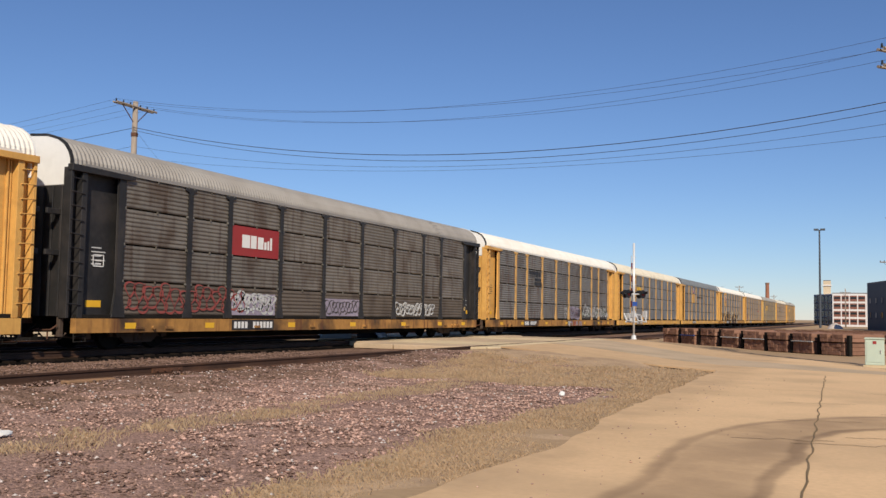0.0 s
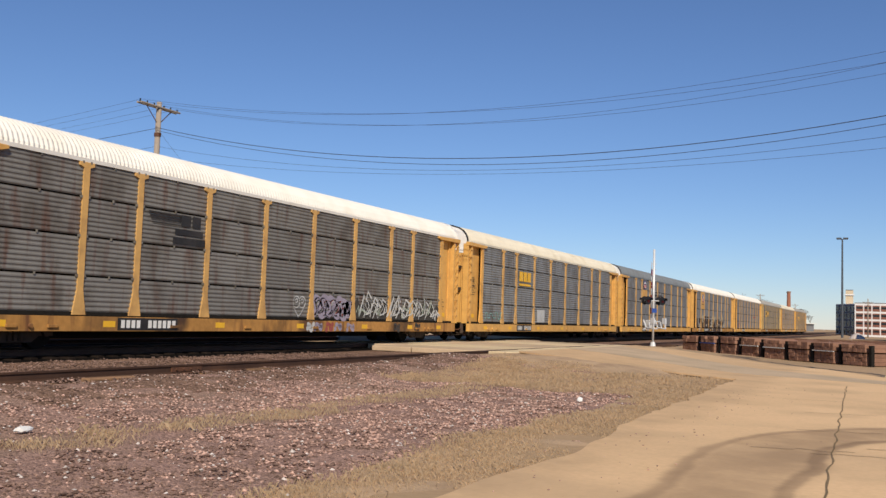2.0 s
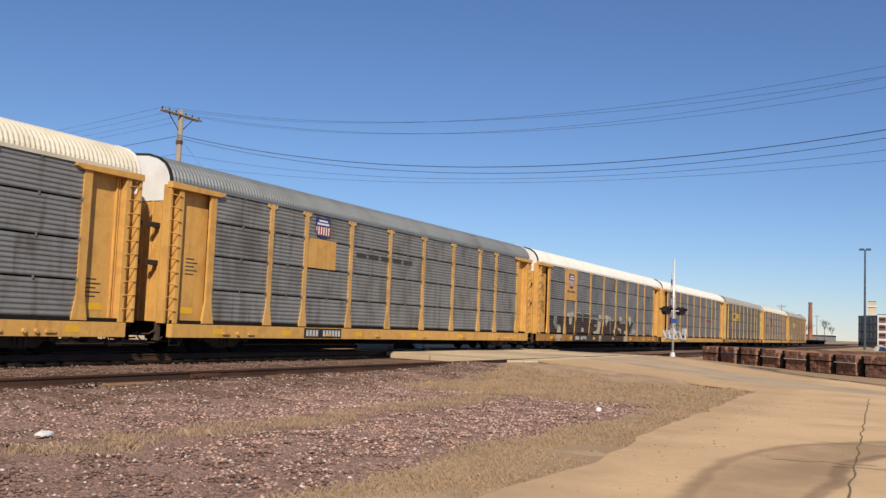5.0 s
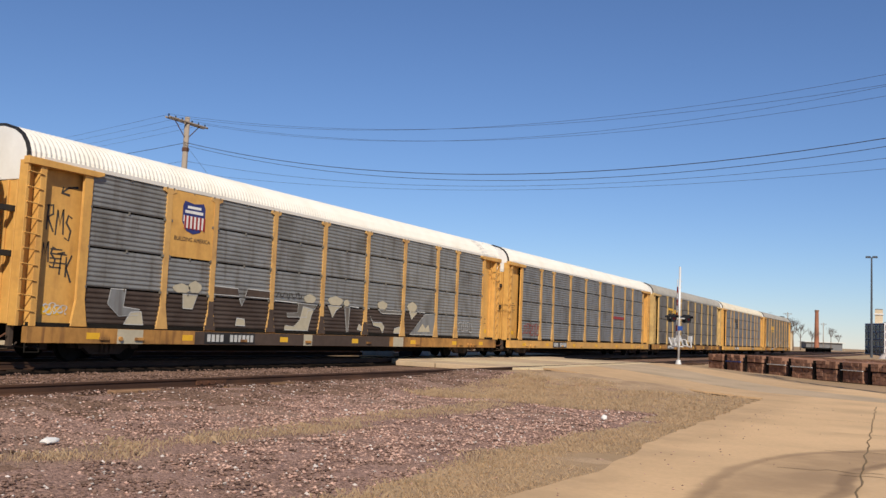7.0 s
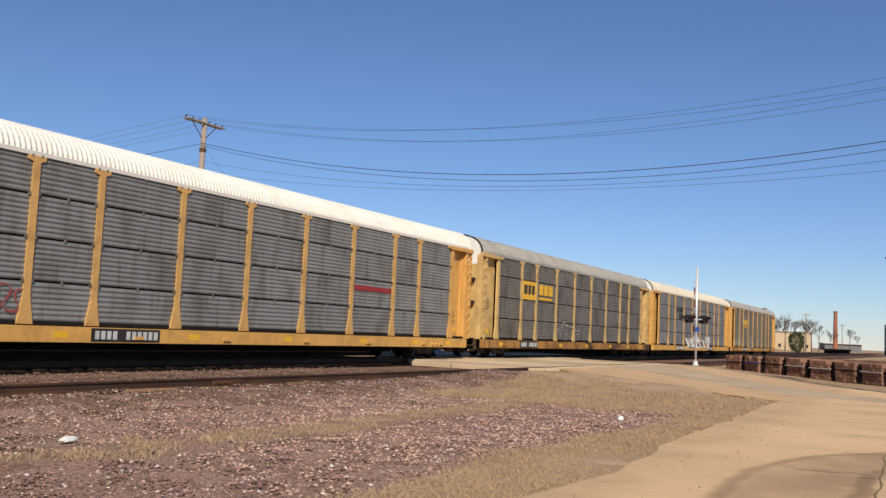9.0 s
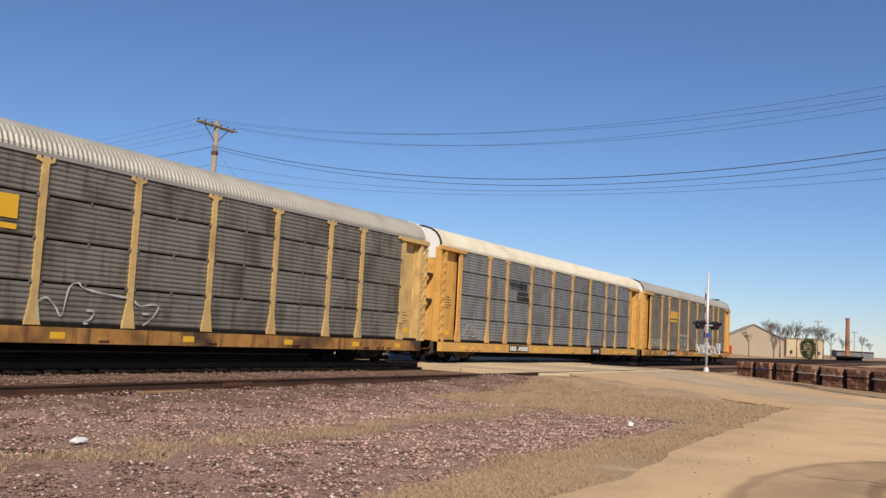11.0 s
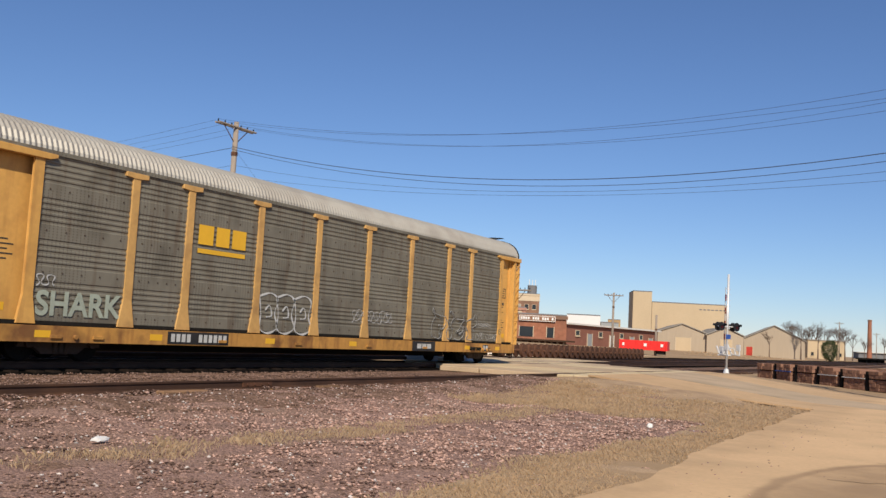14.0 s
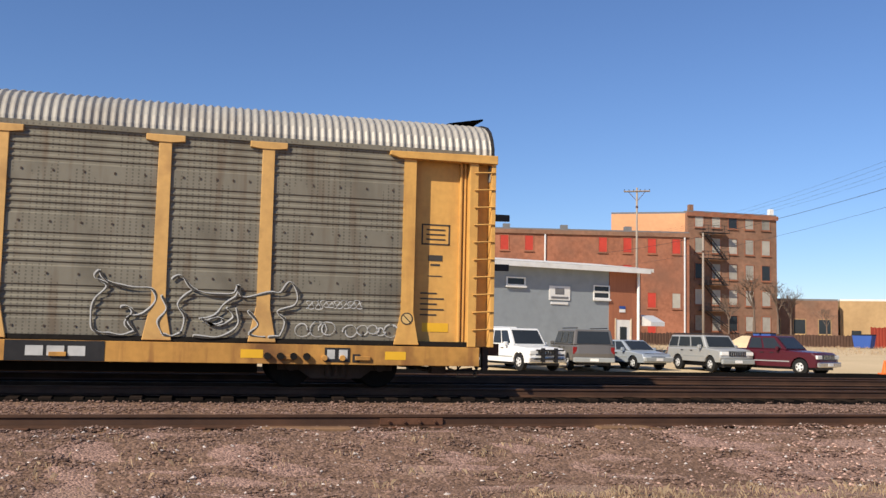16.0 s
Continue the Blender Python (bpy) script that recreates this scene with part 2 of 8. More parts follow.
M["shutter"] = material("red window boards", (0.42, 0.045, 0.03), 0.8, vary=0.2, grain=3, bump=0.05)
M["window_board"] = material("pale boarded window", (0.33, 0.31, 0.27), 0.8, vary=0.25, grain=2, bump=0.0, per_object=0.7)
M["glass_dark"] = material("dark window glass", (0.025, 0.03, 0.035), 0.12, vary=0.2, bump=0.0)
M["rubber"] = material("tyre rubber", (0.02, 0.02, 0.02), 0.85, vary=0.2, bump=0.1)
M["chrome"] = material("chrome", (0.6, 0.6, 0.6), 0.2, 0.9, vary=0.05, bump=0.0)
M["car_white"] = material("white car paint", (0.72, 0.72, 0.7), 0.3, vary=0.03, bump=0.0)
M["car_silver"] = material("silver car paint", (0.42, 0.42, 0.4), 0.3, 0.35, vary=0.03, bump=0.0)
M["car_taupe"] = material("grey brown car paint", (0.15, 0.14, 0.13), 0.3, 0.3, vary=0.03, bump=0.0)
M["car_blue"] = material("pale blue silver car paint", (0.38, 0.42, 0.46), 0.3, 0.35, vary=0.03, bump=0.0)
M["car_maroon"] = material("maroon car paint", (0.075, 0.013, 0.02), 0.25, 0.1, vary=0.03, bump=0.0)
M["lens"] = material("clear lamp lens", (0.75, 0.75, 0.72), 0.15, vary=0.05, bump=0.0)
M["lens_red"] = material("red lamp lens", (0.2, 0.012, 0.012), 0.2, vary=0.05, bump=0.0)
M["blue_bin"] = material("blue plastic", (0.03, 0.08, 0.3), 0.6, vary=0.1, bump=0.0)
M["orange"] = material("orange plastic", (0.8, 0.16, 0.03), 0.6, vary=0.1, bump=0.0)
M["sack"] = material("white sacking", (0.6, 0.6, 0.58), 0.9, vary=0.2, grain=5, bump=0.2)
M["green_awning"] = material("green awning", (0.04, 0.14, 0.1), 0.8, vary=0.1, bump=0.0)
M["twig"] = material("bare twigs", (0.15, 0.11, 0.085), 0.95, vary=0.3, bump=0.0)
M["evergreen"] = material("dark evergreen leaves", (0.06, 0.075, 0.035), 0.9, vary=0.4, bump=0.0, per_island=0.5)
M["dry_grass"] = material("dry straw grass", (0.57, 0.42, 0.265), 0.95, vary=0.15, grain=2, bump=0.0, per_island=0.25)
# thin dry blades let part of the light through
gt = M["dry_grass"].node_tree
thin, both = gt.nodes.new("ShaderNodeBsdfTranslucent"), gt.nodes.new("ShaderNodeMixShader")
gt.links.new(gt.nodes["Principled BSDF"].inputs["Base Color"].links[0].from_socket, thin.inputs["Color"])
gt.links.new(gt.nodes["Principled BSDF"].outputs[0], both.inputs[1])
gt.links.new(thin.outputs[0], both.inputs[2])
gt.links.new(both.outputs[0], gt.nodes["Material Output"].inputs["Surface"])
M["stone"] = material("purple grey ballast stone", (0.37, 0.238, 0.19), 0.9, vary=0.25, grain=20, bump=0.15, per_island=1.2)
M["stone_dark"] = material("dark brown ballast stone", (0.185, 0.12, 0.094), 0.9, vary=0.25, grain=20, bump=0.15, per_island=1.0)
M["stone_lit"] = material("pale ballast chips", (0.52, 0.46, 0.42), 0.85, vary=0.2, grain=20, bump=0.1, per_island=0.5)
M["gravel"] = material("purple gravel bed", (0.3, 0.19, 0.15), 0.95, cells=34, vary=0.3, grain=22, big=0.5, bump=0.9, stain=(0.25, 0.185, 0.12), stain_amount=0.5, stain_scale=0.35, bump_scale=30)
M["ballast"] = material("brown track ballast", (0.2, 0.125, 0.088), 0.95, cells=26, vary=0.3, grain=22, big=0.6, bump=0.9, stain=(0.13, 0.08, 0.055), stain_amount=0.7, stain_scale=0.8, bump_scale=30)
# oily ballast, its colour blackened further for the shade under the train
M["ballast_dark"] = material("dark oily ballast blackened for train shade", (0.009, 0.008, 0.0075), 0.95, vary=0.5, grain=22, big=0.6, bump=0.7, bump_scale=30)
# no sheen, so the painted shade stays black at low angles
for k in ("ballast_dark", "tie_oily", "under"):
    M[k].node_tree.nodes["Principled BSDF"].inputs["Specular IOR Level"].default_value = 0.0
M["sand"] = material("pale sandy gravel", (0.58, 0.45, 0.28), 0.95, vary=0.2, grain=14, big=0.12, bump=0.35, stain=(0.5, 0.38, 0.22), stain_amount=0.5, stain_scale=0.15)
M["dirt"] = material("dry earth", (0.4, 0.275, 0.165), 0.95, vary=0.3, grain=10, big=0.1, bump=0.4, stain=(0.3, 0.215, 0.125), stain_amount=0.6, stain_scale=0.2)
M["straw_earth"] = material("straw covered earth", (0.42, 0.295, 0.185), 0.95, vary=0.4, grain=30, big=0.9, bump=0.5, stain=(0.3, 0.2, 0.125), stain_amount=0.6, stain_scale=1.5)
M["asphalt"] = material("worn pale asphalt", (0.5, 0.375, 0.25), 0.9, vary=0.2, grain=16, big=0.4, bump=0.25, stain=(0.32, 0.26, 0.17), stain_amount=0.5, stain_scale=0.5)
M["crack"] = material("crack filled with dirt", (0.2, 0.145, 0.085), 0.95, vary=0.4, bump=0.3)
M["concrete"] = material("old tan concrete", (0.67, 0.455, 0.258), 0.9, vary=0.16, grain=14, big=0.28, bump=0.2, stain=(0.46, 0.32, 0.19), stain_amount=0.55, stain_scale=0.45)
M["cross_panel"] = material("crossing concrete", (0.58, 0.46, 0.29), 0.9, vary=0.2, grain=10, big=0.6, bump=0.2)


def tyre_stain(m):
    """The broad brown sweep of a turning lane on the concrete, with darker tyre lines at its rims."""
    nt = m.node_tree; N, Lk = nt.nodes, nt.links
    bsdf = N["Principled BSDF"]
    co = N.new("ShaderNodeTexCoord")
    def maths(op, a, b=0.0, c=0.0):
        n = N.new("ShaderNodeMath"); n.operation = op
        for i, v in enumerate((a, b, c)):
            if hasattr(v, "is_linked"):
                Lk.new(v, n.inputs[i])
            else:
                n.inputs[i].default_value = v
        return n.outputs[0]
    def blur(scale, detail):
        n = N.new("ShaderNodeTexNoise"); n.inputs["Scale"].default_value, n.inputs["Detail"].default_value = scale, detail
        Lk.new(co.outputs["Object"], n.inputs["Vector"])
        return n.outputs["Fac"]
    def ramp(v, a, b, to):
        n = N.new("ShaderNodeMapRange"); n.interpolation_type = "SMOOTHSTEP"
        n.inputs["From Min"].default_value, n.inputs["From Max"].default_value, n.inputs["To Max"].default_value = a, b, to
        Lk.new(v, n.inputs["Value"])
        return n.outputs[0]
    xyz = N.new("ShaderNodeSeparateXYZ"); Lk.new(co.outputs["Object"], xyz.inputs[0])
    dx = maths("DIVIDE", maths("SUBTRACT", xyz.outputs[0], 2.2), 4.2)
    dy = maths("DIVIDE", maths("MAXIMUM", maths("SUBTRACT", xyz.outputs[1], 12.0), 0.0), 5.3)
    e = maths("SQRT", maths("ADD", maths("MULTIPLY", dx, dx), maths("MULTIPLY", dy, dy)))
    e = maths("ADD", e, maths("MULTIPLY", maths("SUBTRACT", blur(0.6, 5), 0.5), 0.12))
    cloud = ramp(blur(1.1, 6), 0.25, 0.7, 1.0)
    sweep = maths("MULTIPLY", maths("MULTIPLY", ramp(e, 1.06, 0.95, 0.62), ramp(e, 0.66, 0.74, 1.0)), maths("MULTIPLY_ADD", cloud, 0.6, 0.4))
    core = maths("MULTIPLY", ramp(e, 0.5, 0.36, 0.5), cloud)
    rim = maths("ADD", maths("MULTIPLY", ramp(e, 0.97, 1.0, 0.4), ramp(e, 1.04, 1.01, 1.0)), maths("MULTIPLY", ramp(e, 0.69, 0.71, 0.4), ramp(e, 0.76, 0.73, 1.0)))
    edge = maths("MULTIPLY", ramp(maths("ADD", xyz.outputs[0], maths("MULTIPLY", blur(0.8, 4), 1.2)), -2.0, -2.9, 0.45), blur(2.5, 5))
    amount = maths("MINIMUM", maths("ADD", maths("ADD", sweep, core), maths("ADD", rim, edge)), 0.9)
    mix = N.new("ShaderNodeMix"); mix.data_type = "RGBA"
    Lk.new(amount, mix.inputs["Factor"])
    Lk.new(bsdf.inputs["Base Color"].links[0].from_socket, mix.inputs["A"])
    mix.inputs["B"].default_value = (0.25, 0.165, 0.1, 1)
    Lk.new(mix.outputs["Result"], bsdf.inputs["Base Color"])


tyre_stain(M["concrete"])


# ---------------------------------------------------------------- mesh helpers
def box(bm, x0, x1, y0, y1, z0, z1):
    vs = [bm.verts.new((x, y, z)) for z in (z0, z1) for x, y in ((x0, y0), (x1, y0), (x1, y1), (x0, y1))]
    for f in ((3, 2, 1, 0), (4, 5, 6, 7), (0, 1, 5, 4), (1, 2, 6, 5), (2, 3, 7, 6), (3, 0, 4, 7)):
        bm.faces.new([vs[i] for i in f])
    return vs


def prism(bm, outline, axis, a, b):
    """A closed outline of 2D points drawn out from a to b along an axis ('x', 'y' or 'z')."""
    def at(p, w):
        return {"x": (w, p[0], p[1]), "y": (p[0], w, p[1]), "z": (p[0], p[1], w)}[axis]
    lo = [bm.verts.new(at(p, a)) for p in outline]
    hi = [bm.verts.new(at(p, b)) for p in outline]
    n = len(outline)
    bm.faces.new(lo[::-1]); bm.faces.new(hi)
    for i in range(n):
        bm.faces.new((lo[i], lo[(i + 1) % n], hi[(i + 1) % n], hi[i]))


def rod(bm, p, q, r, n=8, r2=None):
    p, q = Vector(p), Vector(q)
    d = (q - p).normalized()
    u = d.orthogonal().normalized(); v = d.cross(u)
    r2 = r if r2 is None else r2
    lo = [bm.verts.new(p + (u * math.cos(k * math.tau / n) + v * math.sin(k * math.tau / n)) * r) for k in range(n)]
    hi = [bm.verts.new(q + (u * math.cos(k * math.tau / n) + v * math.sin(k * math.tau / n)) * r2) for k in range(n)]
    bm.faces.new(lo[::-1]); bm.faces.new(hi)
    for k in range(n):
        bm.faces.new((lo[k], lo[(k + 1) % n], hi[(k + 1) % n], hi[k]))


def tube(bm, points, r, n=6):
    """One unbroken round tube along a line of points."""
    points = [Vector(p) for p in points]
    rings = []
    for i, p in enumerate(points):
        d = (points[min(i + 1, len(points) - 1)] - points[max(0, i - 1)]).normalized()
        u = d.cross(Vector((0.12, 0.3, 1))).normalized(); v = d.cross(u)
        rings.append([bm.verts.new(p + (u * math.cos(k * math.tau / n) + v * math.sin(k * math.tau / n)) * r) for k in range(n)])
    for a, b in zip(rings, rings[1:]):
        for k in range(n):
            bm.faces.new((a[k], a[(k + 1) % n], b[(k + 1) % n], b[k]))
    bm.faces.new(rings[0][::-1]); bm.faces.new(rings[-1])


def finish(bm, name, bevel=0.0, smooth=False):
    if bevel:
        bmesh.ops.bevel(bm, geom=list(bm.edges), offset=bevel, segments=1, affect="EDGES", clamp_overlap=True)
    bmesh.ops.recalc_face_normals(bm, faces=list(bm.faces))
    if smooth:
        for f in bm.faces:
            f.smooth = True
    me = bpy.data.meshes.new(name)
    bm.to_mesh(me); bm.free()
    return me


def piece(name, me, mat, parent=None, m=None, label=""):
    """An object on a mesh that may be shared, with a material of its own."""
    ob = new(name, me)
    if not me.materials:
        me.materials.append(mat)
    elif me.materials[0] is not mat:
        ob.material_slots[0].link = "OBJECT"
        ob.material_slots[0].material = mat
    ob.parent = parent
    if m is not None:
        ob.matrix_basis = m
    return tagged(ob, label)


def part(name, bm, mat, parent=None, label="", bevel=0.0, smooth=False, m=None):
    return piece(name, finish(bm, name, bevel, smooth), mat, parent, m, label)


def thing(name, label, category, m=None, group="", kind=""):
    ob = new(name)
    ob.empty_display_size = 0.2
    if m is not None:
        ob.matrix_basis = m
    return tagged(ob, label, category, group, kind)


def polar(az, d, z=0.0):
    """The place d metres off at az degrees to the left of the track's direction."""
    return Vector((-math.sin(radians(az)) * d, math.cos(radians(az)) * d, z))


# ---------------------------------------------------------------- ground
def smooth01(a, b, v):
    k = min(1.0, max(0.0, (v - a) / (b - a)))
    return k * k * (3 - 2 * k)


def road_z(x, y):
    return -0.43 + 0.425 * smooth01(-4.0, -12.3, x)


def ground_z(x, y):
    z = -0.47
    z += 0.26 * smooth01(-9.8, -12.4, x)
    z += 0.2 * smooth01(-28.5, -31.0, x)
    z += min(0.8, 0.014 * max(0.0, math.hypot(x, y) - 70)) * smooth01(-30, -60, x)
    z -= 0.05 * smooth01(-20.0, -21.0, x) * smooth01(-31.5, -30.0, x)
    lot = smooth01(-28.5, -32.0, x) * smooth01(80, 50, y)
    z += (min(0.8, -0.5 + 0.0158 * (max(44.0, math.hypot(x, y)) - 46)) - z) * lot
    if x > -13 and 20 < y < 60:
        z = max(z, z + (road_z(x, y) - 0.03 - z) * smooth01(22, 27.8, y) * smooth01(58, 49, y))
    elif -31 < x <= -13 and 20 < y < 60:
        z += (-0.2 - z) * smooth01(22, 28, y)
    return z


def sheet(name, xs, ys, height, mat, label, category, rough=0.0):
    bm = bmesh.new()
    grid = [[bm.verts.new((x, y, height(x, y) + (noise.noise((x * 1.7, y * 1.7, 3)) * rough if rough else 0))) for y in ys] for x in xs]
    for i in range(len(xs) - 1):
        for j in range(len(ys) - 1):
            bm.faces.new((grid[i][j], grid[i + 1][j], grid[i + 1][j + 1], grid[i][j + 1]))
    ob = part(name, bm, mat, smooth=True)
    return tagged(ob, label, category, kind="structure")


def steps(a, b, d):
    n = max(1, round((b - a) / d))
    return [a + (b - a) * i / n for i in range(n + 1)]


def slab(name, outline, height, thick, mat, label, category, parent=None, step=1.5):
    """A flat paved area with an outline in plan that follows a height, and an edge of its own thickness."""
    bm = bmesh.new()
    f = bm.faces.new([bm.verts.new((x, y, 0)) for x, y in outline])
    lo, hi = [min(p[i] for p in outline) for i in (0, 1)], [max(p[i] for p in outline) for i in (0, 1)]
    for axis in (0, 1):
        for c in steps(lo[axis], hi[axis], step)[1:-1]:
            co = Vector((c, 0, 0)) if axis == 0 else Vector((0, c, 0))
            no = Vector((1, 0, 0)) if axis == 0 else Vector((0, 1, 0))
            bmesh.ops.bisect_plane(bm, geom=list(bm.verts) + list(bm.edges) + list(bm.faces), plane_co=co, plane_no=no)
    for v in bm.verts:
        v.co.z = height(v.co.x, v.co.y)
    top = list(bm.faces)
    ex = bmesh.ops.extrude_face_region(bm, geom=top)
    for v in ex["geom"]:
        if isinstance(v, bmesh.types.BMVert):
            v.co.z += thick
    ob = part(name, bm, mat, parent)
    return ob if parent else tagged(ob, label, category, kind="structure")


sheet("ground", [-4000, -1500, -600, -300] + steps(-200, -60, 10) + steps(-56, -28, 4) + steps(-26, 0, 0.7) + steps(4, 60, 8) + [200, 600, 1500, 4000],
      [-4000, -1000, -300, -100] + steps(-40, -8, 4) + steps(-6, 60, 1.5) + steps(64, 220, 12) + [400, 900, 2000, 4000],
      lambda x, y: ground_z(x, y) - 0.12 * smooth01(-12.2, -13.4, x) * smooth01(-30.5, -28.5, x), M["dirt"], "dry bare earth with thin straw", "ground", 0.03)

# beds of gravel beside and between the tracks
sheet("gravel_bed", steps(-12.6, -3.6, 0.45), steps(-14, 29.5, 0.7), lambda x, y: ground_z(x, y) + 0.03 - 0.06 * smooth01(26, 29.5, y) - 0.06 * smooth01(-5.5, -3.6, x),
      M["gravel"], "purple grey loose gravel beside the track", "gravel", 0.05)
for k, (y0, y1) in enumerate(((-60, 31.2), (47.5, 320))):
    sheet("ballast_bed", [-18.3, -18.1, -17.9, -17.6, -17.2, -16.6, -15.4, -14.2, -13.2, -12.3, -11.6], steps(y0, y1, 2.5),
          lambda x, y: -0.2 + 0.02 * math.sin(x * 3) - 0.05 * smooth01(-15.0, -14.0, x) - 0.2 * smooth01(-12.6, -11.6, x) - 0.12 * smooth01(-17.8, -18.3, x), M["ballast"],
          "brown stone ballast under the rails", "ballast", 0.04)
# reaches in under the cars, where its black also paints their shade
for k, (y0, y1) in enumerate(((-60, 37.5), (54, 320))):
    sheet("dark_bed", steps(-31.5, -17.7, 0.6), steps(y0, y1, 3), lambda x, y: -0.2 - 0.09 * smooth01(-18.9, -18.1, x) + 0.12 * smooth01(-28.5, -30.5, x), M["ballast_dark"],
          "dark oily ballast of the far siding, blackened for train shade", "ballast", 0.05)
sheet("sand_lot", steps(-110, -29.2, 5), steps(-40, 110, 5), lambda x, y: ground_z(x, y) + 0.05 - 0.2 * smooth01(-31, -29.2, x), M["sand"],
      "pale sandy gravel parking lot", "lot", 0.02)

# concrete lot, the road to the crossing, and its darker wheel lane
WORN_EDGE = [(-3.5 - 0.28 * smooth01(11, 17, y) - 0.3 * smooth01(17, 28.6, y) + 0.13 * math.exp(-((y - 11) / 1.6) ** 2) + 0.1 * noise.noise((2, y * 0.9, 1)) + 0.07 * noise.noise((5, y * 3.1, 4)), y) for y in steps(2.0, 28.2, 0.33)]
slab("pavement", [(-3.55, -20)] + WORN_EDGE + [(-4.15, 28.7), (-6.5, 29.6), (-9, 29.7), (-11.8, 30.9),
                  (-11.8, 47.5), (-9.6, 46.5), (-5.8, 43.6), (-2.0, 38.6), (0.6, 33.0), (5, 31), (40, 30), (40, -20)],
     road_z, 0.05, M["concrete"], "old tan concrete pavement with cracks and tyre marks", "pavement")
slab("road", [(-11.75, 36.4), (-7.5, 34.0), (-4.4, 31.9), (0.4, 29.8), (12, 27.6), (12, 29.2), (0.6, 31.2), (-2.6, 34.4), (-6.4, 38.6), (-11.75, 44.0)],
     lambda x, y: road_z(x, y) + 0.051, 0.006, M["asphalt"], "worn patched asphalt lane across the concrete", "road")


def crack_line(points, width, z, parent):
    bm = bmesh.new()
    rows = []
    for i, (x, y) in enumerate(points):
        w = width * (0.6 + 0.8 * abs(noise.noise((x, y * 2, 0))))
        rows.append((bm.verts.new((x - w, y, z)), bm.verts.new((x + w, y, z))))
    for (a, b), (c, d) in zip(rows, rows[1:]):
        bm.faces.new((a, b, d, c))
    return tagged(part("crack", bm, M["crack"]), "dirt filled crack in the concrete", "crack", kind="structure")


crack_line([(-0.55 - 0.03 * (y - 9) + 0.06 * noise.noise((0, y * 1.3, 5)), y) for y in steps(6, 28, 0.3)], 0.013, -0.375, None)
crack_line([(0.3 + 0.01 * y + 0.1 * noise.noise((4, y, 5)), y) for y in steps(28, 31, 0.3)], 0.03, -0.372, None)
for k in range(9):
    cx, cy = random.uniform(-3.2, 0.5), random.uniform(8, 26)
    bmk = [(cx + 0.5 * s + 0.15 * noise.noise((s * 2, k, 1)), cy + 0.12 * s + 0.15 * noise.noise((k, s * 2, 7))) for s in steps(0, 2.4, 0.2)]
    bm = bmesh.new()
    prev = None
    for x, y in bmk:
        pair = (bm.verts.new((x, y - 0.012, -0.374)), bm.verts.new((x, y + 0.012, -0.374)))
        if prev:
            bm.faces.new((prev[0], pair[0], pair[1], prev[1]))
        prev = pair
    tagged(part("crack", bm, M["crack"]), "thin winding crack in the concrete", "crack", kind="structure")

# ---------------------------------------------------------------- tracks
RAIL_OUT = [(-0.07, -0.18), (0.07, -0.18), (0.07, -0.165), (0.012, -0.14), (0.012, -0.05), (0.036, -0.035), (0.036, -0.004), (0.026, 0.0),
            (-0.026, 0.0), (-0.036, -0.004), (-0.036, -0.035), (-0.012, -0.05), (-0.012, -0.14), (-0.07, -0.165)]
TRAIN_X = -20.06
NEAR_RAIL = -13.2


def rail(x, y0, y1, z=0.0, label="rusty steel rail on timber ties"):
    bm = bmesh.new()
    prism(bm, [(x + a, z + b) for a, b in RAIL_OUT], "y", y0, y1)
    return tagged(part("rail", bm, M["rail_steel"]), label, "rail", "rails of the tracks", "structure")


for x in (TRAIN_X - 0.755, TRAIN_X + 0.755):
    rail(x, -200, 600)
rail(NEAR_RAIL, -200, 600, 0.0, "dull grey brown rail beside the main track")
for x in (-26.2, -24.765):
    rail(x, -200, 500, 0.0, "rusty siding rail")

tie_bm = bmesh.new(); box(tie_bm, -1.3, 1.3, -0.115, 0.115, -0.34, -0.175)
TIE = finish(tie_bm, "tie", 0.012)
stub_bm = bmesh.new(); box(stub_bm, -0.55, 0.62, -0.115, 0.115, -0.34, -0.178)
STUB = finish(stub_bm, "tie", 0.015)
plate_bm = bmesh.new(); box(plate_bm, -0.19, 0.19, -0.09, 0.09, -0.18, -0.162)
PLATE = finish(plate_bm, "tie_plate", 0.004)
ties_main = thing("track_ties", "weathered timber ties of the main track, darkened for train shade", "ties", kind="structure")
ties_side = thing("track_ties", "dark weathered timber ties under the near rail", "ties", kind="structure")
y = -8.0
while y < 62:
    if not 30.9 < y < 47.3:
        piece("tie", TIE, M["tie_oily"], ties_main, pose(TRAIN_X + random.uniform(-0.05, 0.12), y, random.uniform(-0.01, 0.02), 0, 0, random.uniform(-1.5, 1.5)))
        piece("tie", STUB, M["tie_pale"] if random.random() < 0.12 else M["tie"], ties_side,
              pose(NEAR_RAIL + random.uniform(-0.08, 0.16), y + random.uniform(-0.06, 0.06), random.uniform(-0.02, 0.01), 0, 0, random.uniform(-3, 3)))
        piece("tie_plate", PLATE, M["steel_rust"], ties_side, pose(NEAR_RAIL, y, 0.0))
    y += 0.54
# splintered blocks and joint bars along the near rail
for y, ln in ((12.9, 1.1), (17.4, 0.7), (6.1, 0.8), (1.5, 1.2)):
    bm = bmesh.new(); box(bm, -0.11, 0.11, -ln / 2, ln / 2, -0.21, -0.12)
    ob = part("timber_block", bm, M["tie_pale"], bevel=0.02, m=pose(NEAR_RAIL + 0.3, y, -0.02, 0, 0, random.uniform(-4, 4)))
    tagged(ob, "splintered orange brown timber block beside the rail", "timber")
